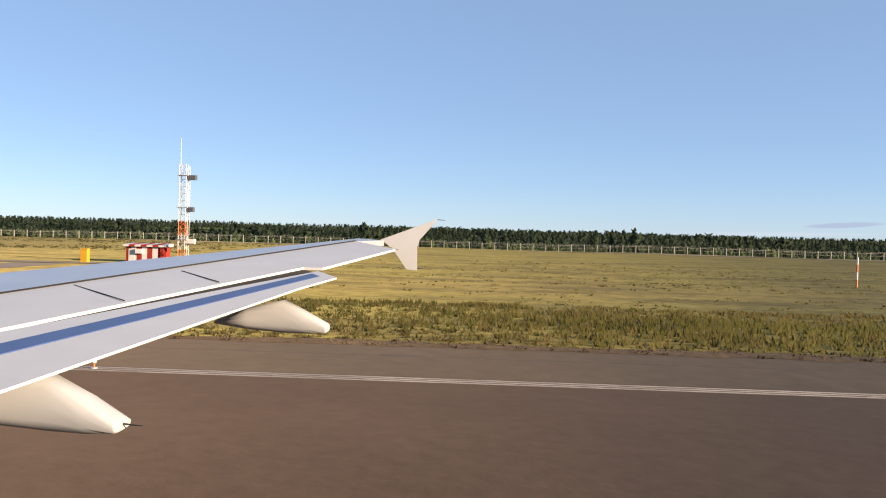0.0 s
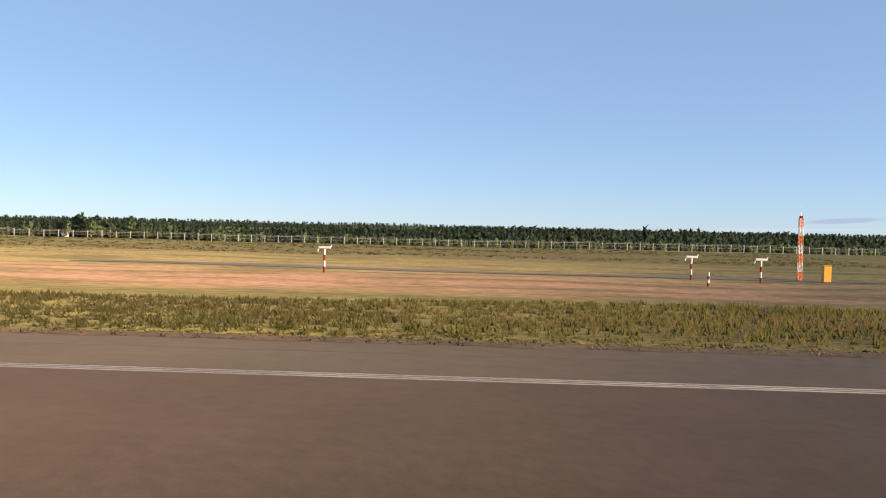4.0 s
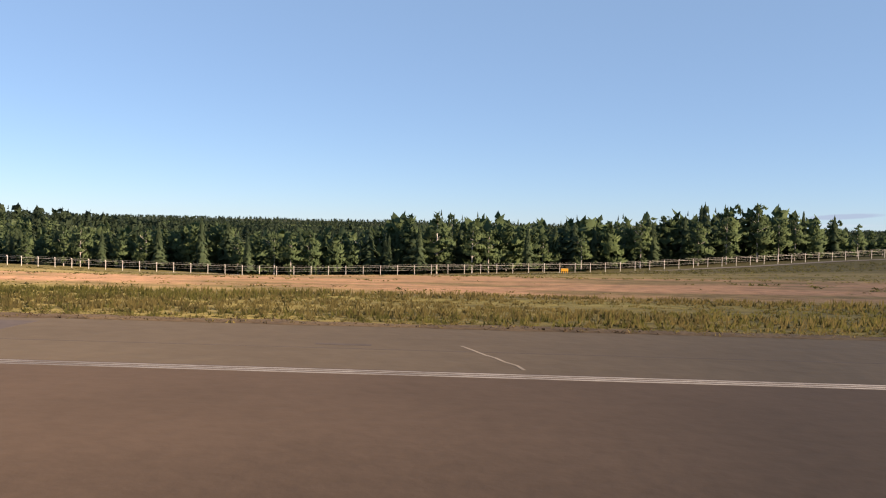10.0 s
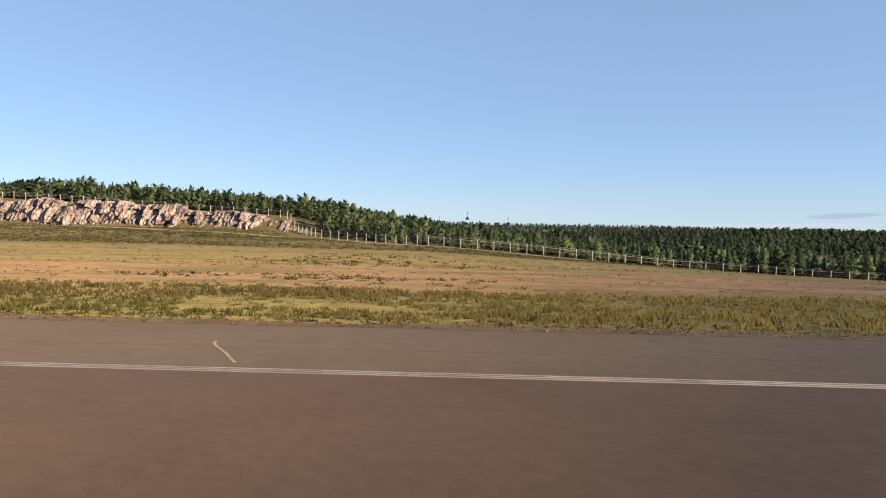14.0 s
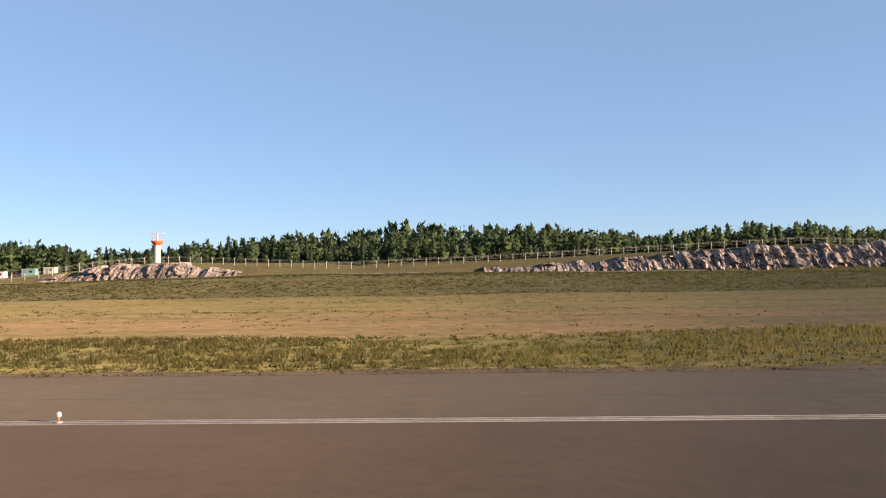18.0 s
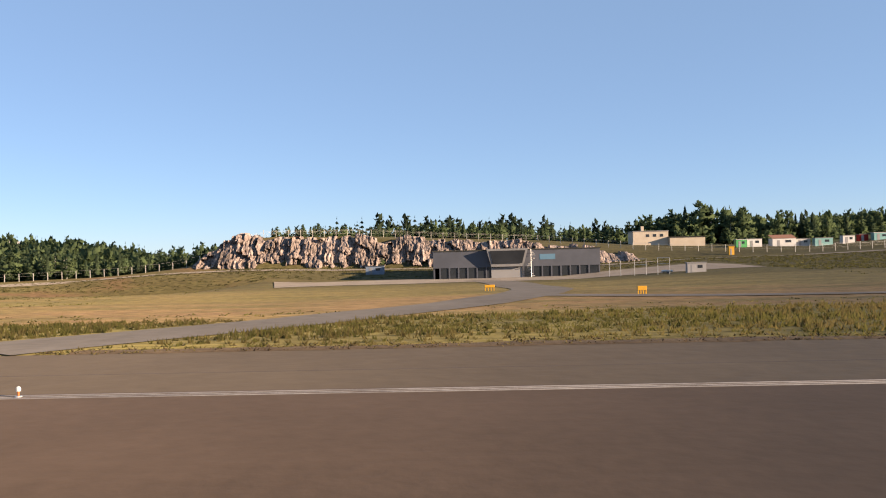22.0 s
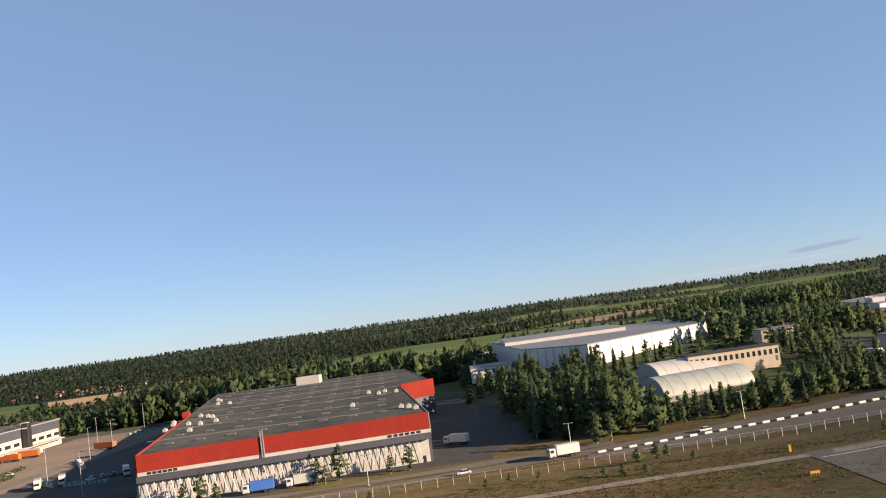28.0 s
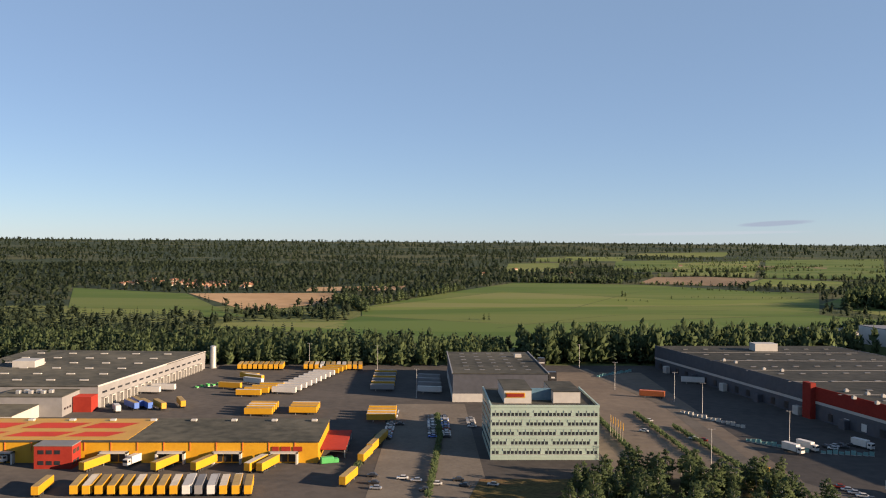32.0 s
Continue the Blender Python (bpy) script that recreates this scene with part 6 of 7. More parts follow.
put(gh, ("front_block", boxes((-2275, -2243, 392, 412, Z0 - 0.4, 4.6)), GREYWALL), ("front_block_roof", boxes((-2275.3, -2242.7, 391.7, 412.0, 4.6, 5.0)), ROOFDARK), ("low_block", boxes((-2330, -2254, 366, 392, Z0 - 0.4, 1.0)), OFFWHITE), ("low_roof", boxes((-2330, -2253.7, 365.7, 391.7, 1.0, 1.3)), ROOFDARK),
    ("red_stair_tower", boxes((-2242.6, -2233.6, 403, 411.5, Z0 - 0.3, 2.6), bevel=0.05), RED), ("plant_room", boxes((-2305, -2292, 470, 482, 6.4, 10.2), bevel=0.1), OFFWHITE))
roof_bits(gh, [(-2325, 418), (-2240, 418), (-2222, 535), (-2325, 538)], 6.4, 6, 5, (4.5, 1.2, 0.6), OFFWHITE)
for k in range(6):
    put(gh, ("roof_unit", boxes((-2268 + 3 * k, -2266 + 3 * k, 398 + 2 * (k % 2), 400 + 2 * (k % 2), 5.0, 6.6), bevel=0.1), STEEL))
for k in range(5):
    put(gh, ("window", boxes((-2243, -2242.9, 394 + 3 * k, 396 + 3 * k, -2.0, -1.0)), GLASS))
ch = thing("round_silo", "tall grey cylindrical steel silo beside the warehouse", "silo", pose(-2209, 543, Z0))
put(ch, ("shell", tubes(((0, 0, -0.3), (0, 0, 14.5), 2.0), n=24), STEEL), ("cap", tubes(((0, 0, 14.5), (0, 0, 15.0), 2.1, 1.2), n=24), STEEL), ("base_ring", tubes(((0, 0, -0.3), (0, 0, 0.5), 2.25), n=24), CONCRETE))

# the dark shed
sd = thing("dark_shed", "tall windowless dark grey shed with a pale base", "warehouse")
put(sd, ("wall", boxes((-2054, -2003, 431, 515, -0.5, 10)), DARKWALL), ("base_wall", boxes((-2054.2, -2002.8, 430.8, 515.2, Z0 - 0.4, -0.5)), OFFWHITE), ("roof", boxes((-2054.3, -2002.7, 430.7, 515.3, 10, 10.4)), ROOFDARK), ("roof_edge", boxes((-2054.6, -2054.0, 430.7, 515.3, 10, 10.8)), GREYWALL), ("roof_edge", boxes((-2003, -2002.4, 430.7, 515.3, 10, 10.8)), GREYWALL),
    ("sign_pylon", boxes((-2002.4, -1998.6, 470, 474, Z0, 13.0), bevel=0.08), BLACK), ("sign_pylon", boxes((-2002.4, -1998.0, 433, 437, Z0, 10.8), bevel=0.08), BLACK), ("sign_strip", boxes((-2001, -1999, 432.8, 433, 7.5, 8.3)), WHITE, "plain pale strip on the pylon"), ("facade_panel", boxes((-2002.8, -2002.5, 438, 469, -0.5, 5.0)), CREAM, "cream facade panel"), ("facade_panel", boxes((-2002.8, -2002.5, 475, 512, -0.5, 5.0)), CREAM, "cream facade panel"), ("sign_strip", boxes((-2002, -1999, 469.8, 470, 10.0, 10.6)), WHITE, "plain pale strip on the pylon"), ("roof_unit", boxes((-2014, -2010, 490, 493, 10.4, 12.4), bevel=0.1), OFFWHITE))
roof_bits(sd, [(-2050, 436), (-2008, 436), (-2008, 510), (-2050, 510)], 10.4, 6, 5, (3.0, 1.0, 0.4), ROOFLIGHT)
m, L = along_wall((-2002.8, 431), (-2002.8, 515), 0)
for k in range(9):
    put(sd, ("window", wall_boxes(m, [(3 + 9 * k, 9 + 9 * k, -0.42, -0.3, 1.0, 3.0)]), GLASS))
put(sd, ("side_canopy", boxes((-2002.8, -1998, 436, 510, -1.2, -0.6)), CONCRETE))

# the office
of = thing("office_block", "six-storey office block clad in pale green panels", "office building", pose(0, 0, 0))
OX0, OX1, OY0, OY1, OT = -2044.0, -2001.0, 316.0, 357.0, 15.8
put(of, ("wall", boxes((OX0, OX1, OY0, OY1, Z0 - 0.4, OT)), MINT), ("roof", boxes((OX0 + 0.5, OX1 - 0.5, OY0 + 0.5, OY1 - 0.5, OT, OT + 0.12)), ROOFDARK),
    ("parapet", boxes((OX0 - 0.15, OX1 + 0.15, OY0 - 0.15, OY0 + 0.5, OT, OT + 0.9), (OX0 - 0.15, OX0 + 0.5, OY0 + 0.5, OY1, OT, OT + 0.9), (OX1 - 0.5, OX1 + 0.15, OY0 + 0.5, OY1, OT, OT + 0.9)), MINT),
    ("penthouse", boxes((OX0 + 6, OX0 + 17, OY0 + 7, OY0 + 32, OT, OT + 5.4)), OFFWHITE), ("penthouse", boxes((OX0 + 26, OX1 - 6, OY0 + 8, OY0 + 32, OT, OT + 4.6)), OFFWHITE), ("penthouse_roof", boxes((OX0 + 5.8, OX0 + 17.2, OY0 + 6.8, OY0 + 32.2, OT + 5.4, OT + 5.7)), ROOFDARK), ("penthouse_roof", boxes((OX0 + 25.8, OX1 - 5.8, OY0 + 7.8, OY0 + 32.2, OT + 4.6, OT + 4.9)), ROOFDARK),
    ("glass_screen", boxes((OX0 + 17, OX0 + 26, OY0 + 14, OY0 + 14.4, OT, OT + 5.0)), BLUEGLASS, "blue-tinted glass screen"), ("emblem", boxes((OX0 + 7, OX0 + 14, OY0 + 6.6, OY0 + 6.95, OT + 2.8, OT + 4.2)), RED, "plain red sign panel"), ("emblem", boxes((OX1 - 5.98, OX1 - 5.7, OY0 + 12, OY0 + 19, OT + 2.2, OT + 3.4)), RED, "plain red sign panel"), ("emblem_ground", boxes((OX0 + 6.6, OX0 + 14.4, OY0 + 6.8, OY0 + 6.98, OT + 2.5, OT + 4.5)), YELLOW))
pane = boxes((0, 1.05, -0.05, 0.0, 0, 1.25))
me = bpy.data.meshes.new("window")
pane.to_mesh(me)
pane.free()
me.materials.append(GLASS)
for j in range(5):
    z = 12.4 - 3.75 * j
    put(of, ("spandrel", boxes((OX0, OX1, OY0 - 0.12, OY0, z - 1.5, z - 0.25)), MINT), ("sill", boxes((OX0, OX1, OY0 - 0.2, OY0, z - 0.25, z - 0.1)), STEEL))
    for i in range(28):
        if (i * 7 + j * 3) % 11 == 4:
            continue
        share("window", me, of, pose(OX0 + 0.7 + 1.5 * i, OY0 - 0.01, z))
    for i in range(24):
        share("window", me, of, pose(OX0 - 0.01, OY0 + 2 + 1.6 * i + 1.05, z, 0, 0, -90))
    for i in range(28):
        if (i + j) % 2:
            put(of, ("panel_rib", boxes((OX0 + 0.5 + 1.5 * i, OX0 + 0.62 + 1.5 * i, OY0 - 0.16, OY0, z + 1.3, z + 2.2)), OFFWHITE))

# the white hall, arched sheds and houses beyond the road
wh = thing("white_warehouse", "big white panelled warehouse among trees", "warehouse")
WP = [(-1712, 466), (-1680, 430), (-1598, 498), (-1567, 607), (-1724, 632)]
put(wh, ("wall", prism(WP, 3, 16.6), WHITE), ("roof", prism(WP, 16.6, 17.2), PALEROOF))
for i, q in ((0, 8), (1, 12), (2, 14)):
    m, L = along_wall(WP[i], WP[i + 1], 0)
    for k in range(q):
        put(wh, ("panel_joint", wall_boxes(m, [(L * k / q, L * k / q + 0.35, -0.15, 0, 7, 16.6)]), GREYWALL))
put(wh, ("upper_block", boxes((-1718, -1640, 530, 600, 17.2, 19.5)), WHITE), ("upper_roof", boxes((-1718.3, -1639.7, 529.7, 600.3, 19.5, 19.9)), PALEROOF), ("plant_tower", boxes((-1592, -1576, 540, 560, 17.2, 21), bevel=0.1), STEEL))
for k in range(8):
    put(wh, ("white_lorry", boxes((-1741 + 4.2 * k, -1738.2 + 4.2 * k, 458, 469, 4.4, 8.0), bevel=0.1), WHITE))


def barrel(x0, x1, y, r, z, mat, label, lift=0.75):
    ob = thing("arched_shed", label, "shed", pose(x0, y, 0, 0, 0, 16), "arched sheds")
    x0, x1, y = 0.0, x1 - x0, 0.0
    bm = bmesh.new()
    n = 20
    ring = [[bm.verts.new((x, y - r * math.cos(math.pi * k / n), z + r * lift * math.sin(math.pi * k / n))) for k in range(n + 1)] for x in (x0, x1)]
    for k in range(n):
        bm.faces.new((ring[0][k], ring[0][k + 1], ring[1][k + 1], ring[1][k]))
    for f in bm.faces:
        f.smooth = True
    part("roof_shell", bm, mat, ob)
    for x in (x0 + 0.1, x1 - 0.1):
        bm = bmesh.new()
        vs = [bm.verts.new((x, y - r * math.cos(math.pi * k / n), z + r * lift * math.sin(math.pi * k / n))) for k in range(n + 1)]
        bm.faces.new(vs)
        part("gable", bm, OFFWHITE, ob)
    for x in np.arange(x0 + 4, x1 - 2, 6.0):
        rib = bmesh.new()
        for k in range(n):
            a, b = math.pi * k / n, math.pi * (k + 1) / n
            tube(rib, (x, y - r * math.cos(a), z - 0.02 + r * lift * math.sin(a)), (x, y - r * math.cos(b), z - 0.02 + r * lift * math.sin(b)), 0.09, n=4)
        part("roof_rib", rib, mat, ob)
    part("base_wall", boxes((x0, x1, y - r - 0.15, y - r, z - 5, z + 0.4), (x0, x1, y + r, y + r + 0.15, z - 5, z + 0.4)), CONCRETE, ob)
    part("door", boxes((x0 - 0.1, x0, y - 2.2, y + 2.2, z - 1, z + 3.4)), GREYWALL, ob)


barrel(-1672, -1632, 328, 10, -1.0, VAULT, "pale ribbed arched shed behind a row of conifers")
barrel(-1668, -1640, 351, 12, 1.0, OFFWHITE, "large pale arched storage shed")


def house(x0, x1, y0, y1, z, h, wall, roof, label, n=5, rows=1, rz=0.0):
    ob = thing("low_building", label, "building", pose((x0 + x1) / 2, (y0 + y1) / 2, z, 0, 0, rz), "low buildings")
    w, d = (x1 - x0) / 2, (y1 - y0) / 2
    part("wall", boxes((-w, w, -d, d, min(-2.5, ground_z((x0 + x1) / 2, y0) - z - 1), h)), wall, ob)
    part("roof", boxes((-w - 0.3, w + 0.3, -d - 0.3, d + 0.3, h, h + 0.35)), roof, ob)
    for j in range(rows):
        for k in range(n):
            a = -w + (2 * w) * (k + 0.25) / n
            part("window", boxes((a, a + w / n, -d - 0.06, -d, h * (j + 0.45) / rows, h * (j + 0.78) / rows)), GLASS, ob)
    part("door", boxes((w - 2.0, w - 1.0, -d - 0.06, -d, 0, min(2.2, h * 0.8))), DARKWALL, ob)
    return ob


house(-1651, -1611, 352, 364, 4.0, 6.5, CREAM, ROOFDARK, "long cream office building with strip windows", 16, 1, 6)
house(-1563, -1545, 352, 366, 3.5, 4.6, CREAM, ROOFLIGHT, "cream workshop with a pale blue-grey roof", 4)
# white workshop: the shade on its front is put into the grey wall colour
house(-1550, -1522, 332, 343, 2.6, 4.8, GREYWALL, DARKWALL, "low pale grey workshop with dark roof edge", 7)
fc = thing("factory", "long factory with white upper wall and grey roof among trees", "factory")
FP = [(-1421, 646), (-1254, 763), (-1228, 897), (-1395, 777)]
put(fc, ("lower_wall", prism(FP, -14, 1.2), DARKWALL, "dark lower wall"), ("wall", prism(FP, 1.2, 5.6), WHITE), ("roof", prism(FP, 5.6, 6.2), ROOFGREY), ("plant_room", boxes((-1412, -1402, 674, 687, 6.2, 9.8), bevel=0.1), WHITE))
m, L = along_wall(FP[0], FP[1], 0)
for k in range(14):
    put(fc, ("panel_joint", wall_boxes(m, [(L * k / 14, L * k / 14 + 0.4, -0.15, 0, 1.2, 5.6)]), GREYWALL))
for k in (3, 6, 8, 11):
    put(fc, ("gate", wall_boxes(m, [(L * k / 14 + 2, L * k / 14 + 8, -0.2, 0, -6.0, 0.5)]), BLACK))
roof_bits(fc, [(-1412, 664), (-1262, 770), (-1240, 880), (-1388, 770)], 6.2, 7, 3, (3.5, 1.6, 1.1), OFFWHITE)
house(-1448, -1423, 628, 644, -3, 6.0, BRICK, ROOFDARK, "brick-red annex of the factory", 4)
house(-1592, -1572, 425, 438, 6.5, 6, CREAM, ROOFGREY, "cream two-storey building among trees", 5, 2)
house(-1570, -1550, 470, 482, 7, 5, OFFWHITE, ROOFDARK, "small pale workshop among trees", 4)
house(-1742, -1712, 474, 500, 3.5, 6, WHITE, PALEROOF, "low white loading block beside the hall", 8)
house(-1775, -1660, 640, 675, 2, 8, WHITE, ROOFGREY, "far white warehouse behind the wood", 10)


# ---- vehicles ----
def trailer(colour, word, at, roof=None):
    ob = thing("goods_trailer", word + " box trailer parked in the goods yard", "trailer", at, "parked trailers")
    part("box", boxes((-1.25, 1.25, -6.8, 6.8, 1.1, 4.0), bevel=0.06), colour, ob)
    part("roof", boxes((-1.2, 1.2, -6.75, 6.75, 4.0, 4.05)), roof or DUSTYROOF, ob)
    part("chassis", boxes((-0.5, 0.5, -6.6, 6.6, 0.75, 1.1)), BLACK, ob)
    for y in (-5.2, -3.9, -2.6):
        for s in (-1, 1):
            part("wheel", tubes(((s * 0.75, y, 0.5), (s * 1.2, y, 0.5), 0.5), n=10), RUBBER, ob)
    for s in (-0.8, 0.8):
        part("support_leg", boxes((s - 0.08, s + 0.08, 3.6, 3.8, 0.0, 1.1)), STEEL, ob)
    part("rear_door", boxes((-1.2, 1.2, -6.86, -6.8, 1.2, 3.9), bevel=0.01), colour, ob)
    return ob


def lorry(colour, word, at):
    ob = thing("lorry", word + " lorry with a box body", "lorry", at, "lorries")
    part("cargo_box", boxes((-1.25, 1.25, -5.0, 2.2, 1.0, 3.8), bevel=0.06), colour, ob)
    cab = part("cab", boxes((-1.22, 1.22, 2.5, 4.6, 0.6, 3.1), bevel=0.18), WHITE, ob)
    part("windscreen", boxes((-1.05, 1.05, 4.58, 4.63, 1.9, 2.8)), GLASS, cab)
    for s in (-1, 1):
        part("side_window", boxes((s * 1.2, s * 1.24, 3.1, 4.2, 1.9, 2.7)), GLASS, cab)
    part("chassis", boxes((-0.5, 0.5, -4.9, 4.2, 0.6, 1.0)), BLACK, ob)
    for y in (-3.6, -2.4, 3.4):
        for s in (-1, 1):
            part("wheel", tubes(((s * 0.8, y, 0.5), (s * 1.22, y, 0.5), 0.5), n=10), RUBBER, ob)
    return ob


def car(colour, word, at):
    ob = thing("car", word + " car parked on asphalt", "car", at, "cars")
    bm = boxes((-0.88, 0.88, -2.1, 2.1, 0.32, 0.9), bevel=0.14)
    part("body", bm, colour, ob)
    bm = boxes((-0.78, 0.78, -1.5, 1.0, 0.9, 1.45), bevel=0.1)
    for v in bm.verts:
        if v.co.z > 1.2:
            v.co.x *= 0.82
            v.co.y = v.co.y * 0.72 - 0.1
    cabin = part("cabin", bm, GLASS, ob)
    part("roof", boxes((-0.6, 0.6, -1.1, 0.55, 1.44, 1.49), bevel=0.02), colour, cabin)
    for y in (-1.3, 1.35):
        for s in (-1, 1):
            part("wheel", tubes(((s * 0.68, y, 0.32), (s * 0.9, y, 0.32), 0.32), n=10), RUBBER, ob)
    return ob


KT = {"y": trailer(YELLOW, "yellow", pose(-2183, 277, Z0 + 0.06, 0, 0, 8)), "w": trailer(WHITE, "white", pose(-2150, 277, Z0 + 0.06, 0, 0, 8), OFFWHITE), "g": trailer(GREYWALL, "grey", pose(-2142, 277, Z0 + 0.06, 0, 0, 8), ROOFGREY), "d": trailer(YELLOW, "dusty yellow", pose(-2134, 277, Z0 + 0.06, 0, 0, 8), CONCRETE), "o": trailer(ORANGE, "orange", pose(-1943, 444, Z0 + 0.06, 0, 0, 70), ORANGE), "b": trailer(BLUE, "blue", pose(-2217, 412, Z0 + 0.06, 0, 0, 40))}
spots = []
for i, k in enumerate("ydyyydyydwgwdyy"):
    spots.append((k, -2187.4 + 4.1 * i, 276, 8))
spots += [("y", -2199, 275, 4), ("y", -2097, 286, -14), ("y", -2093, 316, -12), ("y", -2090.5, 331, -12), ("y", -2088, 344, -12)]
spots += [("y", -2193, 304, -20), ("y", -2167, 304, -20), ("y", -2152.5, 304, -20), ("d", -2133, 303, -18), ("y", -2128.5, 303, -18)]
for i, k in enumerate("yyyyyyyyy"):
    spots.append((k, -2190 + 3.4 * i, 540, 4))
for i, k in enumerate("yydwyydwyyy"):
    spots.append((k, -2147 + 3.6 * i, 541, 4))
for i in range(12):
    spots.append(("w" if i < 9 else "y", -2147 + 1.9 * i, 452 + 7.4 * i, 82))
for i, k in enumerate("yddy"):
    spots.append((k, -2150, 395 + 5.5 * i, 88))
for i, k in enumerate("yyd"):
    spots.append((k, -2129, 399 + 5.5 * i, 88))
for i, k in enumerate("dyyy"):
    spots.append((k, -2165 + 3 * i, 444 + 7 * i, 86))
for i in range(6):
    spots.append(("d" if i % 2 else "g", -2093, 462 + 10 * i, 88))
for i in range(4):
    spots.append(("d" if i < 2 else "y", -2090, 383 + 6 * i, 88))
for i in range(4):
    spots.append(("g" if i else "w", -2066, 455 + 14 * i, 80))
spots += [("y", -2180, 466, 75), ("d", -2172, 494, 60), ("w", -2170, 482, 60), ("y", -2176, 500, 60), ("b", -2216, 418, 35), ("b", -2210, 413, 35), ("y", -2203, 412, 35), ("y", -2194, 418, 25), ("w", -2222, 452, 85), ("w", -2216, 460, 85), ("w", -1907.5, 268, 13), ("w", -1903.6, 252.6, 13), ("w", -1884.8, 253, 9), ("w", -1874.5, 257, 6), ("w", -1905, 489, 75), ("w", -1994, 462, 86), ("o", -1990, 452, 86), ("w", -2002, 452, 85), ("o", -1996, 444, 80)]
base = ground_z(-2000, 300) + 0.08
for k, x, y, r in spots:
    copy_thing(KT[k], pose(x, y, base, 0, 0, r))

KL = lorry(WHITE, "white", pose(-1918, 327, base, 0, 0, -155))
for x, y, r in [(-1910, 331, -155), (-1885, 334, -155), (-2180.5, 309, 160), (-2228, 314, 140), (-2222, 405, 30), (-1892.5, 249.5, 200)]:
    copy_thing(KL, pose(x, y, base, 0, 0, r))
copy_thing(KL, pose(-1717.4, 247.5, ground_z(-1717, 247) + 0.14, 0, 0, 104))
lorry(BLUE, "blue", pose(-1811, 256, ground_z(-1811, 256) + 0.1, 0, 0, 98))
lorry(OFFWHITE, "pale", pose(-1798, 258.5, ground_z(-1798, 258) + 0.1, 0, 0, 98))
copy_thing(KL, pose(-1750, 300, base, 0, 0, 60))

KC = [car(BLACK, "black", pose(-2081, 376, base + 0.02, 0, 0, 80)), car(WHITE, "white", pose(-2078, 290, base + 0.02, 0, 0, 85)), car(SILVER, "silver-grey", pose(-2063, 380, base + 0.02, 0, 0, 80)), car(RED, "dark red", pose(-1949, 346, base + 0.02, 0, 0, 60)), car(BLUE, "dark blue", pose(-2060, 386, base + 0.02, 0, 0, 80))]
g = np.random.default_rng(8)
cars = [(-2086 + 0.1 * i, 349 + 3.0 * i, 78) for i in range(20)] + [(-2066, 352 + 3.1 * i, 80) for i in range(14)] + [(-2060, 352 + 3.1 * i, 80) for i in range(14)] + [(-2047.5, 372 + 3.2 * i, 80) for i in range(6)]
cars += [(-2088, 284, 82), (-2087, 278, 82), (-2089, 293, 82), (-2073, 287, 85), (-2066, 283, 85), (-2058, 288, 85), (-2070, 276, 85), (-2056, 281, 60), (-1970, 363, 60), (-1952, 349, 60), (-1962, 384, 85), (-1992, 388, 10), (-1896, 336, -155), (-1892, 338, -155), (-1900, 335, -155), (-1924, 279, 70), (-1923, 275.5, 70), (-1922.4, 272, 70), (-1921.4, 268.5, 70), (-1920.5, 265, 70), (-1919.7, 261.5, 70), (-1919, 258, 70), (-1888, 338, 60), (-1893, 334, 60), (-1899, 332, 60), (-1988, 410, 80), (-2046, 282, 70)]
for x, y, r in cars:
    copy_thing(KC[int(g.choice(5, p=[0.36, 0.2, 0.26, 0.09, 0.09]))], pose(x, y, base + 0.03, 0, 0, r))
for x, y, r, k in [(-1672, 259.5, 106, 1), (-1600, 296, 60, 0), (-1592, 293, 60, 2), (-1747, 239, 100, 1), (-1606, 268, 70, 0), (-1597, 262, 40, 2), (-1540, 344, 20, 1), (-1555, 346, 80, 2)]:
    copy_thing(KC[k], pose(x, y, ground_z(x, y) + 0.14, 0, 0, r))
for col, word, x, y, r in [(WHITE, "white", -1556, 346, 80), (BLUE, "blue", -1552, 345, 84), (DARKWALL, "dark grey", -1547, 347, 78), (WHITE, "white", -1566, 338, 15), (RED, "red", -1541, 350, 60), (STEEL, "silver", -1571, 330, 20), (DARKWALL, "dark grey", -1562, 328, 70), (WHITE, "white", -1530, 327, 40)]:
    car(col, word, pose(x, y, ground_z(x, y) + 0.1, 0, 0, r))
lorry(WHITE, "white", pose(-1574, 346, ground_z(-1574, 346) + 0.1, 0, 0, 200))
bus = thing("bus", "white and blue single-decker bus on the road", "bus", pose(-1594, 287, ground_z(-1594, 287) + 0.1, 0, 0, -72))
put(bus, ("body", boxes((-1.25, 1.25, -6.3, 6.3, 0.4, 3.1), bevel=0.15), WHITE), ("lower_panel", boxes((-1.28, 1.28, -6.2, 6.2, 0.45, 1.2)), BLUE, "blue lower panel"), ("windows", boxes((-1.29, 1.29, -5.9, 5.9, 1.5, 2.5)), GLASS), ("roof_pod", boxes((-0.9, 0.9, -4, 1, 3.1, 3.35), bevel=0.08), OFFWHITE))
for y in (-3.6, 3.8):
    for s in (-1, 1):
        part("wheel", tubes(((s * 0.9, y, 0.48), (s * 1.3, y, 0.48), 0.48), n=10), RUBBER, bus)

# barriers along the lot
bb = thing("concrete_barrier", "pale concrete barrier block beside the road", "barrier", pose(-1706, 247.4, ground_z(-1706, 247.4), 0, 0, 14), "concrete barriers")
part("block", boxes((-1.3, 1.3, -0.3, 0.3, -0.1, 0.75), bevel=0.08), WHITE, bb)
part("foot", boxes((-1.35, 1.35, -0.42, 0.42, -0.15, 0.18), bevel=0.04), CONCRETE, bb)
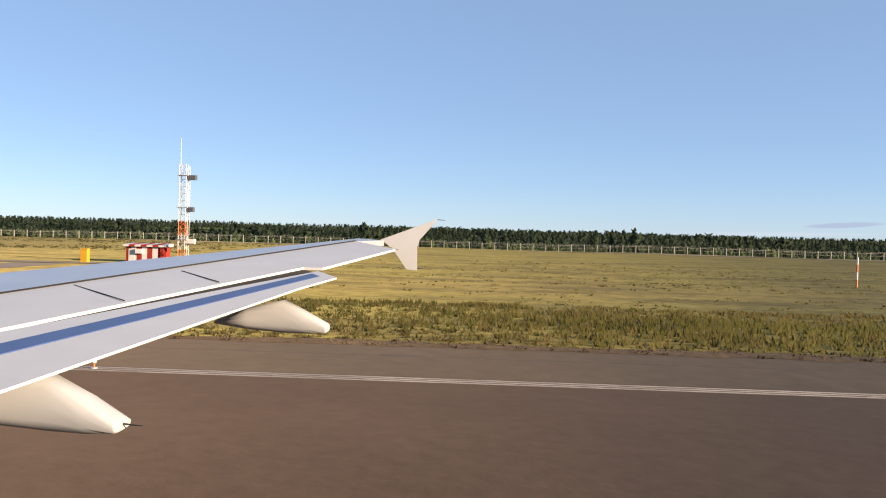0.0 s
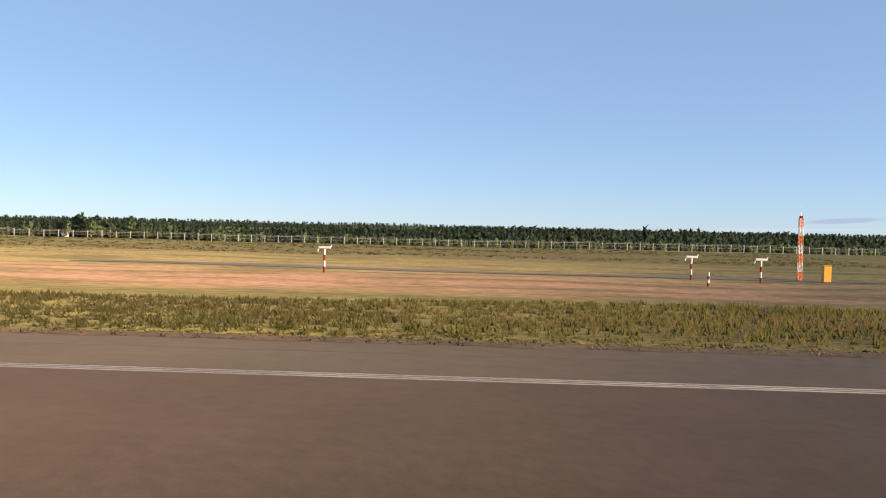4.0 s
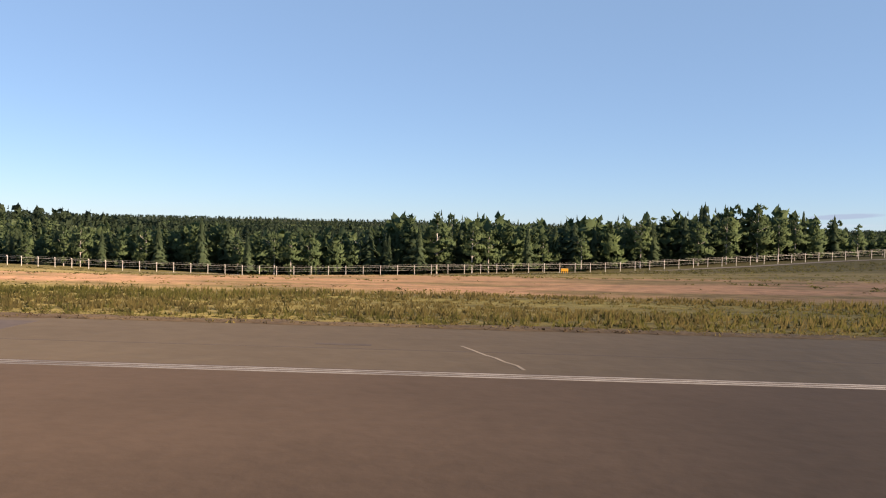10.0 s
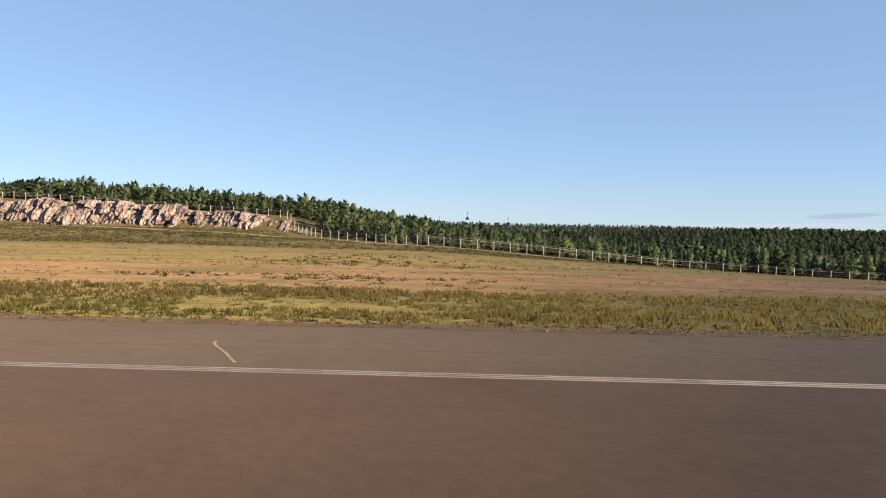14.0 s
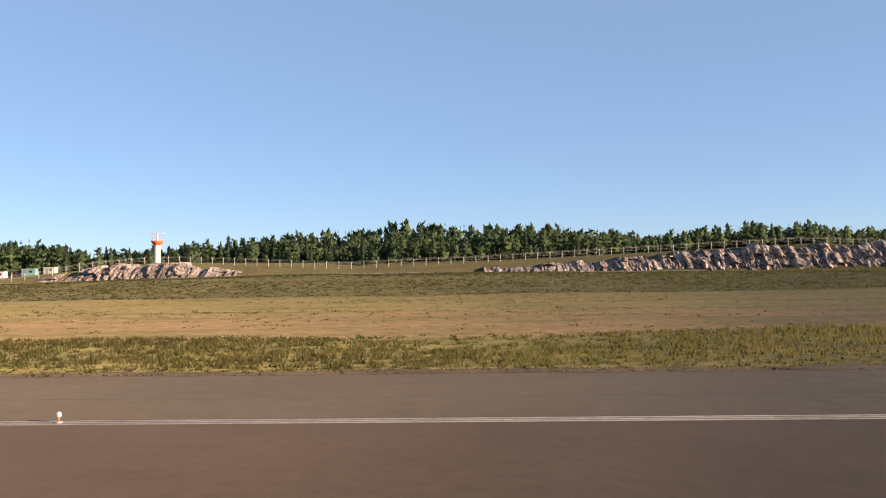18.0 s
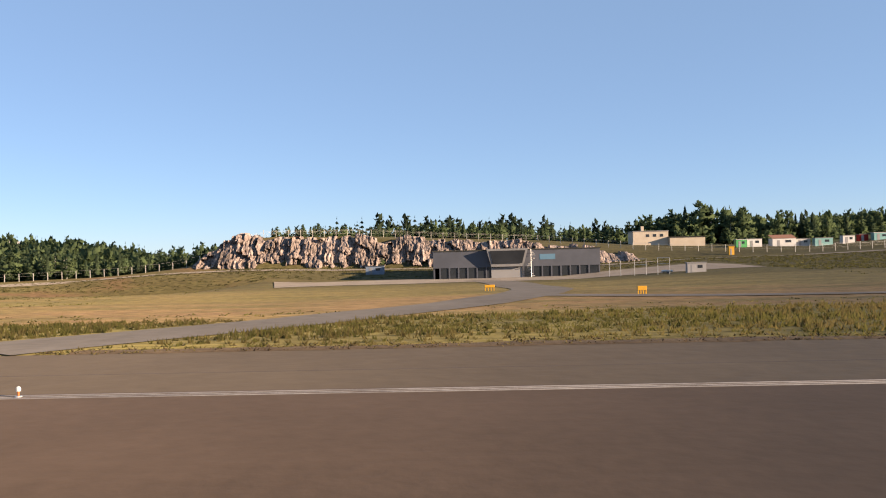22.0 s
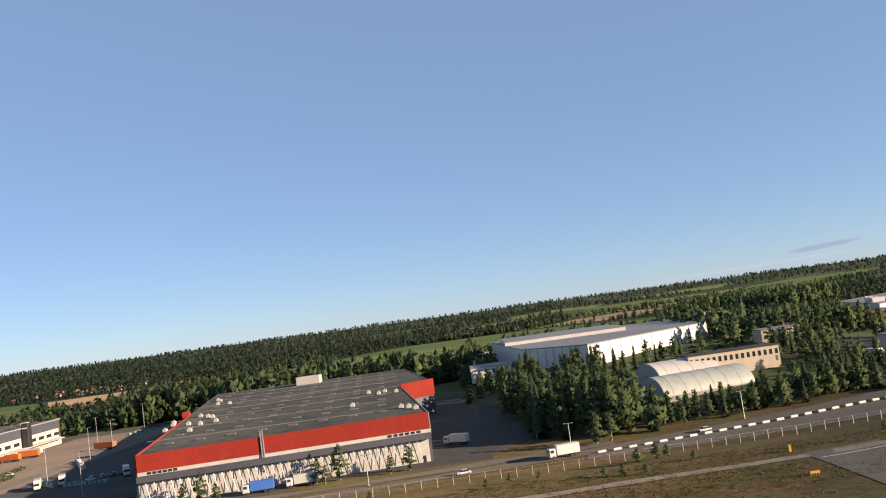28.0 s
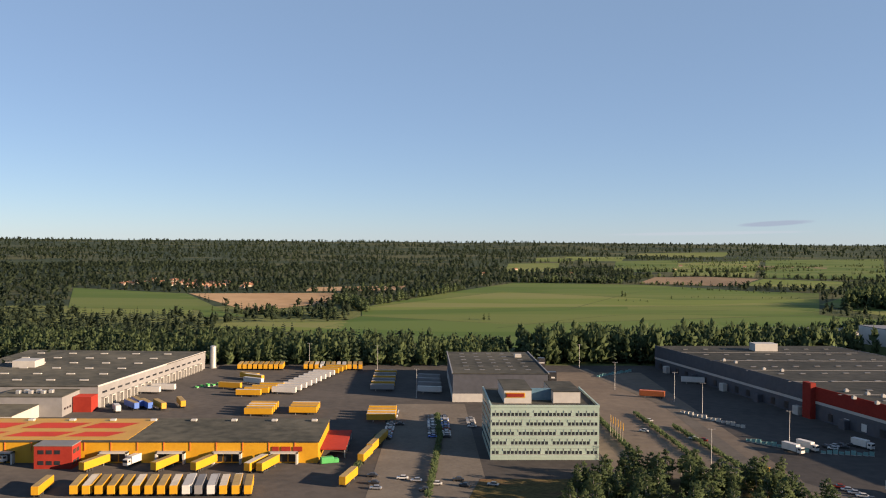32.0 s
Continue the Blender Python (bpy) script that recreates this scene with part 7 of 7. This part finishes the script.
for k in range(1, 21):
    x, y = -1706 + 4.85 * k, 247.4 + 1.18 * k
    copy_thing(bb, pose(x, y, ground_z(x, y), 0, 0, 14))


def lamp(x, y, h, at_z=None):
    ob = thing("street_lamp", "tall slim grey steel lamp post", "street lamp", pose(x, y, ground_z(x, y) if at_z is None else at_z), "lamp posts")
    put(ob, ("pole", tubes(((0, 0, -0.4), (0, 0, h), 0.16, 0.09), n=8), STEEL), ("arm", tubes(((-0.9, 0, h - 0.1), (0.9, 0, h - 0.1), 0.06), n=6), STEEL), ("lamp_head", boxes((-1.5, -0.8, -0.2, 0.2, h - 0.15, h + 0.05), bevel=0.05), GREYWALL), ("lamp_head", boxes((0.8, 1.5, -0.2, 0.2, h - 0.15, h + 0.05), bevel=0.05), GREYWALL), ("base", boxes((-0.35, 0.35, -0.35, 0.35, -0.3, 0.35), bevel=0.05), CONCRETE))
    return ob


lm = lamp(-2073.4, 441.4, 16)
for x, y in [(-1958, 468), (-1930.5, 399.5), (-1917, 333), (-2099.5, 538), (-2146, 549), (-1963, 548), (-1934, 433), (-1962, 300), (-1885, 296)]:
    copy_thing(lm, pose(x, y, base))
lm = lamp(-1714, 254, 9)
for x, y in [(-1655, 273), (-1830, 234), (-1775, 243), (-1604, 300), (-1895, 232)]:
    copy_thing(lm, pose(x, y, ground_z(x, y)))
for k in range(6):
    fp = thing("flagpole", "tall white flagpole before the office", "flagpole", pose(-1987 + 0.3 * k, 356 - 3.2 * k, base), "flagpoles")
    put(fp, ("pole", tubes(((0, 0, -0.2), (0, 0, 9.5), 0.11, 0.05), n=6), CREAM), ("furled_flag", tubes(((0.15, 0, 6.0), (0.18, 0, 9.2), 0.16, 0.1), n=6), YELLOW))


def hedge(a, b, w, h):
    vs, fs = [], []
    d = Vector((b[0] - a[0], b[1] - a[1]))
    blobs = [(a[0] + d.x * k / 60, a[1] + d.y * k / 60, base + h * 0.45, w, h * 0.6) for k in range(61)]
    vs, fs = leaf_cloud(blobs, 900, 0.9, RNG)
    tagged(new("hedge", mesh_of("hedge", vs, fs, [LEAF])), "clipped green hedge in the car park", "hedge", "car park hedges")


for a, b in [((-1964, 400), (-1962.5, 318)), ((-1953.5, 372), (-1948.5, 298)), ((-1985, 396), (-1985, 318)), ((-2069, 268), (-2063, 350)), ((-2098, 282), (-2090, 352)), ((-2063, 350), (-2063, 396))]:
    hedge(a, b, 1.3, 1.6)


def crates(x0, y0, x1, y1, n, mat, word):
    for k in range(n):
        x, y = x0 + (x1 - x0) * k / max(1, n - 1), y0 + (y1 - y0) * k / max(1, n - 1)
        ob = thing("roll_cage_stack", word + " roll cages stacked in a row", "roll cage", pose(x, y, base, 0, 0, 60), "stacked roll cages")
        h = 0.9 + 0.35 * (k % 3)
        put(ob, ("frame", boxes((-0.9, 0.9, -0.9, -0.8, 0.1, h), (-0.9, 0.9, 0.8, 0.9, 0.1, h), (-0.9, -0.8, -0.8, 0.8, 0.1, h), (0.8, 0.9, -0.8, 0.8, 0.1, h)), mat), ("base", boxes((-0.95, 0.95, -0.95, 0.95, -0.05, 0.2)), STEEL))


crates(-1939, 404, -1921, 372, 14, OFFWHITE, "pale")
crates(-1929, 346, -1912, 328, 12, TURQUOISE, "blue-green")
crates(-1906, 326, -1888, 322, 9, TURQUOISE, "blue-green")
crates(-1958, 512, -1932, 534, 12, TURQUOISE, "blue-green")
crates(-2200, 470, -2190, 480, 5, GREEN, "green")
ys = thing("yellow_sign_box", "upright yellow sign box by the yard road", "sign", pose(-1943.8, 292.5, base))
put(ys, ("panel", boxes((-1.0, 1.0, -0.2, 0.2, 0.6, 3.6), bevel=0.05), YELLOW), ("foot", boxes((-0.6, 0.6, -0.3, 0.3, -0.1, 0.6)), CONCRETE))
gm = thing("green_compactor", "green waste compactor beside the terminal", "compactor", pose(-2107, 311, base, 0, 0, 20))
put(gm, ("tank", boxes((-3, 2, -1.2, 1.2, 0.2, 2.6), bevel=0.2), GREEN), ("hopper", boxes((2, 4, -1.1, 1.1, 0.2, 1.8), bevel=0.1), GREEN), ("skid", boxes((-3.2, 4.2, -0.9, 0.9, -0.1, 0.2)), BLACK))

# ---- fields ----
for name, mat, c, label in FIELDS:
    tagged(drape(name, c, mat, 0.35, 30 if c[0][1] < 2000 else 90), label, "field", kind="structure")
for line, w in [(EDGES[1], 2.2), (EDGES[2], 2.6), (EDGES[3], 3.0), ([(-1990, 860), (-1850, 1000), (-1640, 1100)], 2.2), ([(-1870, 1090), (-1700, 1420), (-1560, 1620)], 2.0)]:
    tagged(ribbon("ditch", line, w, WOODFLOOR, 0.45, 30), "narrow dark ditch through the field", "ditch", kind="structure")

# ---- woods round the yards ----
spots = []


def belt(x0, y0, x1, y1, depth, step, h, p=1.0):
    L = math.hypot(x1 - x0, y1 - y0)
    for s in np.arange(0, L, step):
        for d in np.arange(0, depth, step):
            if RNG.uniform() < p:
                x = x0 + (x1 - x0) * s / L + RNG.uniform(-0.5, 0.5) * step
                y = y0 + (y1 - y0) * s / L + d + RNG.uniform(-0.5, 0.5) * step
                spots.append((x, y, h * RNG.uniform(0.6, 1.15), "fine" if y < 425 and x < -1590 else "low", RNG.uniform(0.95, 1.25)))


belt(-2420, 580, -2210, 562, 120, 7, 14)
belt(-2210, 556, -2060, 556, 70, 6, 17)
belt(-2060, 556, -2010, 560, 70, 6, 14)
belt(-1995, 562, -1915, 572, 60, 5.5, 22.5)
belt(-1915, 564, -1780, 570, 60, 5.5, 23.5)
belt(-1780, 575, -1735, 590, 60, 6, 22)
belt(-1719, 302, -1704, 302, 45, 6, 18, 0.9)
belt(-1726, 347, -1708, 347, 75, 6, 17, 0.9)
belt(-1742, 426, -1722, 426, 34, 6, 12, 0.9)
belt(-1746, 506, -1728, 508, 60, 6, 13, 0.9)
belt(-1718, 285, -1682, 268, 50, 6, 18)
belt(-1676, 279, -1640, 286, 14, 4.5, 9.5)
belt(-1640, 286, -1600, 294, 18, 4.5, 11.5)
belt(-1606, 300, -1574, 312, 26, 5.5, 9, 0.7)
belt(-1704, 350, -1680, 372, 50, 6.5, 14.5, 0.8)
belt(-1672, 392, -1600, 436, 10, 7, 12, 0.5)
belt(-1604, 372, -1582, 400, 18, 6, 12, 0.9)
belt(-1600, 444, -1508, 462, 110, 7.5, 15.5, 0.85)
belt(-1598, 520, -1510, 560, 90, 8, 17, 0.8)
belt(-1508, 372, -1440, 400, 60, 7, 11, 0.8)
belt(-1600, 318, -1574, 332, 44, 6, 10.5, 0.8)
belt(-1592, 398, -1556, 410, 24, 6, 10.5, 0.8)
belt(-1588, 302, -1532, 318, 9, 4.5, 4.5, 0.75)
belt(-1580, 266, -1496, 288, 10, 4.5, 4.2, 0.8)
belt(-1524, 352, -1494, 340, 26, 6, 9, 0.9)
belt(-1545, 372, -1500, 385, 40, 7, 11, 0.8)
belt(-1530, 322, -1496, 332, 12, 5, 6, 0.6)
belt(-1560, 640, -1440, 700, 90, 8, 13, 0.9)
belt(-1735, 640, -1560, 680, 60, 7, 16)
for _ in range(60):
    y0 = RNG.uniform(2300, 4600)
    x0 = RNG.uniform(-1650 + 0.1 * (y0 - 1900), -350 + 0.45 * (y0 - 1900))
    L, turn = RNG.uniform(60, 320), RNG.uniform(-0.12, 0.3)
    for s in np.arange(0, L, 7.0):
        if RNG.uniform() < 0.75:
            spots.append((x0 + s + RNG.normal() * 2, y0 + s * turn + RNG.normal() * 4, RNG.uniform(3.5, 11), "far", RNG.uniform(1.1, 1.7)))
# the dark wood beside the wide field, hedgerows along its plots and lone trees on it
for _ in range(420):
    u, v = RNG.uniform(), RNG.uniform()
    spots.append((-1478 + 150 * u + 130 * v, 1130 - 85 * u + 150 * v, RNG.uniform(20, 31), "low", RNG.uniform(0.9, 1.2)))
for (ax, ay), (bx, by), n, lo, hi in [((-1602, 1720), (-1414, 1645), 60, 4, 9), ((-1414, 1645), (-1368, 1420), 26, 3, 7), ((-1560, 1560), (-1420, 1440), 34, 3, 6), ((-1640, 1330), (-1540, 1310), 14, 2, 4), ((-1760, 1240), (-1720, 1225), 9, 2, 3.5), ((-1500, 1330), (-1440, 1335), 14, 2, 4),
                                      ((-1870, 1800), (-1640, 1760), 110, 9, 17), ((-1640, 1840), (-1470, 2080), 70, 7, 15), ((-1470, 2080), (-1240, 1970), 60, 6, 13), ((-1240, 1960), (-930, 1930), 60, 4, 11), ((-1480, 2480), (-1330, 2340), 46, 8, 16), ((-1330, 2330), (-1180, 2300), 40, 8, 16), ((-1180, 2300), (-880, 2700), 60, 6, 15), ((-1650, 2480), (-1490, 2520), 60, 9, 17), ((-880, 2200), (-560, 2500), 50, 4, 11), ((-900, 2700), (-480, 3160), 50, 5, 12),
                                      ((-2136, 1150), (-1990, 1500), 90, 8, 16), ((-2197, 1190), (-2140, 1060), 60, 8, 18), ((-2290, 1030), (-2160, 960), 70, 5, 14), ((-2330, 1060), (-2285, 1020), 14, 3, 7), ((-2210, 1400), (-2100, 1640), 60, 6, 14)]:
    for _ in range(n):
        u = RNG.uniform()
        spots.append((ax + (bx - ax) * u + RNG.normal() * 5, ay + (by - ay) * u + RNG.normal() * 7, RNG.uniform(lo, hi), "low" if ay < 1600 else "far", RNG.uniform(1.1, 1.7)))
for x, y, h in [(-1737, 1330, 11), (-1731, 1334, 8), (-1668, 1290, 6), (-1996, 945, 8), (-1990, 948, 10), (-2013, 950, 5)]:
    spots.append((x, y, h, "low", 1.3))
woods("yard_woods", spots, "belts of birch and spruce round the goods yards", leafy_share=0.6)
for k in range(105):
    x, y = RNG.uniform(-2032, -1940), RNG.uniform(232, 292)
    if y > 262 + 30 * math.sin((x + 2032) / 92 * 3.1):
        continue
    tree_at(int(RNG.integers(0, 4)), x, y, RNG.uniform(9, 14), RNG.uniform(1.25, 1.6))
for x, y, h in [(-1786, 260, 11), (-1793, 258, 8), (-1790, 256, 6), (-1828, 253, 9), (-1832, 251, 7), (-1846, 251, 6), (-1852, 252, 5), (-1856, 249, 5), (-1822, 250, 6), (-1764, 261, 8), (-1770, 259, 6), (-1722, 284, 8), (-1705, 262, 11), (-1700, 264, 9), (-1935, 300, 6), (-1975, 295, 7), (-1985, 404, 4)]:
    tree_at(int(RNG.integers(0, 4)), x, y, h, 1.3)
for x, y, h in [(-1697, 214, 4.5), (-1702, 213, 4), (-1694, 216, 3.6), (-1735, 206, 2.5), (-1728, 205, 2.2), (-1741, 202, 2.4), (-1770, 206, 2.5), (-1286, 250, 3.5), (-1709, 196, 3.2), (-1704, 194, 2.6), (-1713, 199, 2.2), (-1717, 170, 2.0), (-1722, 168, 1.6), (-1690, 205, 2.4), (-1640, 212, 2.6), (-1634, 214, 2.0), (-1612, 208, 2.2), (-1760, 190, 2.2), (-1753, 188, 1.8)]:
    tree_at(int(RNG.integers(0, 4)), x, y, h, 1.8, None, True)

# ---- village among the far woods ----
hv = thing("village_house", "far red-tiled pale house at the wood's edge", "house", pose(-2600, 1700, ground_z(-2600, 1700)), "village houses")
bm = prism([(-6, -4), (6, -4), (6, 4), (-6, 4)], -1, 3.4)
part("wall", bm, CREAM, hv)
bm = bmesh.new()
vs = [bm.verts.new(c) for c in ((-6.5, -4.5, 3.3), (6.5, -4.5, 3.3), (6.5, 4.5, 3.3), (-6.5, 4.5, 3.3), (-6.5, 0, 6.5), (6.5, 0, 6.5))]
for f in ((0, 1, 5, 4), (2, 3, 4, 5), (1, 2, 5), (3, 0, 4), (3, 2, 1, 0)):
    bm.faces.new([vs[i] for i in f])
part("roof", bm, TILE, hv)
part("chimney", boxes((1, 2, -0.5, 0.5, 5.5, 7.4)), CONCRETE, hv)
for k in range(46):
    x, y = -2660 + 270 * RNG.uniform(), 0
    y = 1600 + 220 * RNG.uniform() - 0.45 * (x + 2660)
    copy_thing(hv, pose(x, y, ground_z(x, y), 0, 0, RNG.uniform(-40, 40)))
for x, y in [(-1650, 2250), (-1500, 2500), (-1250, 2600), (-1750, 2700), (-900, 2900), (-1100, 3000), (-1900, 2200)]:
    copy_thing(hv, pose(x, y, ground_z(x, y), 0, 0, RNG.uniform(-40, 40)))

# ---- the airliner's wing at its place at the start of the take-off run ----
def slab(pts, thick, lift=0.0):
    """A plate under a bent outline."""
    bm = bmesh.new()
    hi = [bm.verts.new((x, y, z + lift)) for x, y, z in pts]
    lo = [bm.verts.new((x, y, z + lift - thick)) for x, y, z in pts]
    k = len(pts)
    bm.faces.new(hi)
    bm.faces.new(lo[::-1])
    for i in range(k):
        bm.faces.new((hi[i], lo[i], lo[(i + 1) % k], hi[(i + 1) % k]))
    bmesh.ops.recalc_face_normals(bm, faces=bm.faces)
    return bm


def plate(pts, y0, y1):
    """An upright plate over an outline in x and z."""
    bm = bmesh.new()
    near, far = [bm.verts.new((x, y0, z)) for x, z in pts], [bm.verts.new((x, y1, z)) for x, z in pts]
    k = len(pts)
    bm.faces.new(near)
    bm.faces.new(far[::-1])
    for i in range(k):
        bm.faces.new((near[i], far[i], far[(i + 1) % k], near[(i + 1) % k]))
    bmesh.ops.recalc_face_normals(bm, faces=bm.faces)
    return bm


WINGWHITE = material("white_wing_paint", (0.368, 0.380, 0.380), (0.415, 0.428, 0.428), 2.0, 0.4, 0.02)
WINGGREY = material("grey_wing_skin", (0.292, 0.318, 0.344), (0.344, 0.37, 0.396), 1.5, 0.25, 0.02, 0.3)
FAIRING = material("cream_fairing_paint", (0.300, 0.312, 0.312), (0.340, 0.353, 0.353), 2.0, 0.4, 0.02)
NAVY = material("navy_stripe", (0.03, 0.06, 0.16), (0.045, 0.08, 0.20), 3.0, 0.4, 0.02)
GAP = material("dark_slot", (0.015, 0.015, 0.015), (0.03, 0.028, 0.025), 3.0, 0.9, 0.0)
wing = thing("airliner_wing", "white airliner wing with a navy-striped flap and a wingtip fence", "aircraft wing")
put(wing,
    ("leading_skin", slab([(-8.6, 5.6, 4.05), (-5.75, 9.67, 4.43), (-4.43, 11.66, 4.61), (-2.17, 15.12, 4.93), (-1.67, 14.85, 4.91), (-2.17, 14.6, 4.88), (-4.93, 8.29, 4.30), (-6.6, 4.6, 3.96)], 0.10), WINGGREY, "blue-grey upper skin"),
    ("spoiler_skin", slab([(-6.58, 4.6, 3.965), (-4.90, 8.29, 4.305), (-2.15, 14.58, 4.883), (-1.33, 13.53, 4.783), (-2.06, 10.98, 4.55), (-2.32, 10.96, 4.55), (-3.41, 8.23, 4.29), (-3.99, 6.73, 4.15), (-5.0, 4.1, 3.9)], 0.035), WINGWHITE, "white spoiler panels"),
    ("slot", slab([(-5.0, 4.05, 3.86), (-3.98, 6.72, 4.12), (-2.32, 10.95, 4.52), (-2.06, 10.68, 4.49), (-3.90, 6.55, 4.09), (-4.9, 3.95, 3.85)], 0.05), GAP, "dark slot before the flap"),
    ("flap", slab([(-4.9, 3.95, 3.88), (-3.91, 6.58, 4.14), (-2.06, 10.68, 4.52), (-1.73, 10.18, 4.47), (-2.0, 9.3, 4.39), (-2.96, 5.0, 3.99), (-3.4, 3.1, 3.81)], 0.022), WINGWHITE, "white trailing-edge flap"),
    ("flap_stripe", slab([(-4.6, 3.75, 3.868), (-3.67, 6.19, 4.10), (-2.09, 10.41, 4.494), (-1.95, 10.20, 4.474), (-3.47, 5.85, 4.072), (-4.35, 3.6, 3.862)], 0.01, 0.006), NAVY, "navy blue stripe"),
    ("winglet", plate([(-1.77, 4.92), (-0.72, 5.33), (-0.80, 5.22), (-1.05, 4.93), (-1.09, 4.79), (-1.58, 4.78)], 15.19, 15.24), WINGWHITE),
    ("winglet_lower", plate([(-1.56, 4.78), (-1.09, 4.79), (-1.08, 4.36), (-1.28, 4.38)], 15.19, 15.24), WINGWHITE))
for (x0, y0, z0), (x1, y1, z1) in [((-4.48, 8.96, 4.363), (-3.53, 8.11, 4.285)), ((-3.75, 10.29, 4.486), (-3.0, 9.48, 4.411)), ((-5.25, 7.3, 4.21), (-4.25, 6.5, 4.136))]:
    put(wing, ("panel_joint", tubes(((x0, y0, z0 + 0.004), (x1, y1, z1 + 0.004), 0.006), n=4), GAP))
for (x0, y0, z0), (x1, y1, z1) in [((-3.41, 7.04, 4.16), (-3.21, 6.83, 4.14)), ((-2.95, 8.32, 4.27), (-2.73, 8.01, 4.25)), ((-2.74, 8.90, 4.33), (-2.55, 8.60, 4.30)), ((-2.47, 9.47, 4.38), (-2.31, 9.22, 4.36))]:
    put(wing, ("stripe_gap", tubes(((x0, y0, z0 + 0.008), (x1, y1, z1 + 0.008), 0.010), n=4), WINGWHITE))
put(wing, ("panel_joint", tubes(((-6.58, 4.6, 3.97), (-4.90, 8.29, 4.312), 0.014), ((-4.90, 8.29, 4.312), (-2.15, 14.58, 4.89), 0.012), n=4), GAP))


def fairing(rows, half):
    """A boat-shaped pod: rows of x, y, top, bottom along it."""
    bm = bmesh.new()
    rings = []
    for x, y, top, bot in rows:
        c, r = (top + bot) / 2, (top - bot) / 2
        rings.append([bm.verts.new((x, y + half * math.copysign(abs(math.cos(a)) ** 0.6, math.cos(a)), c + r * math.copysign(abs(math.sin(a)) ** 0.7, math.sin(a)))) for a in [2 * math.pi * k / 14 for k in range(14)]])
    for p, q in zip(rings, rings[1:]):
        for k in range(14):
            bm.faces.new((p[k], p[(k + 1) % 14], q[(k + 1) % 14], q[k]))
    bm.faces.new(rings[0])
    bm.faces.new(rings[-1][::-1])
    bmesh.ops.recalc_face_normals(bm, faces=bm.faces)
    for f in bm.faces:
        f.smooth = len(f.verts) == 4
    return bm


put(wing, ("flap_fairing", fairing([(-3.05, 9.6, 3.96, 3.92), (-2.67, 9.6, 4.12, 3.86), (-2.25, 9.6, 4.22, 3.83), (-2.0, 9.6, 4.10, 3.83), (-1.74, 9.6, 3.96, 3.84), (-1.72, 9.6, 3.94, 3.86)], 0.13), FAIRING),
    ("flap_fairing", fairing([(-4.2, 5.6, 3.86, 3.70), (-3.32, 5.6, 3.96, 3.63), (-2.94, 5.6, 3.99, 3.60), (-2.67, 5.6, 3.85, 3.59), (-2.45, 5.6, 3.70, 3.605), (-2.43, 5.6, 3.68, 3.62)], 0.13), FAIRING))
for x, y, z in [(-1.73, 13.0, 4.72), (-1.55, 13.3, 4.75), (-1.42, 13.6, 4.78), (-0.72, 15.25, 5.32), (-1.08, 15.22, 4.40), (-2.43, 5.6, 3.66)]:
    put(wing, ("static_wick", tubes(((x, y, z), (x + 0.14, y, z - 0.01), 0.008, 0.004), n=5), BLACK))
# ---- the whole plan to metres ----
for ob in scene.objects:
    if ob.parent is None and ob.type in {"MESH", "EMPTY", "FONT", "CURVE"}:
        ob.matrix_basis = Matrix.Scale(U, 4) @ ob.matrix_basis
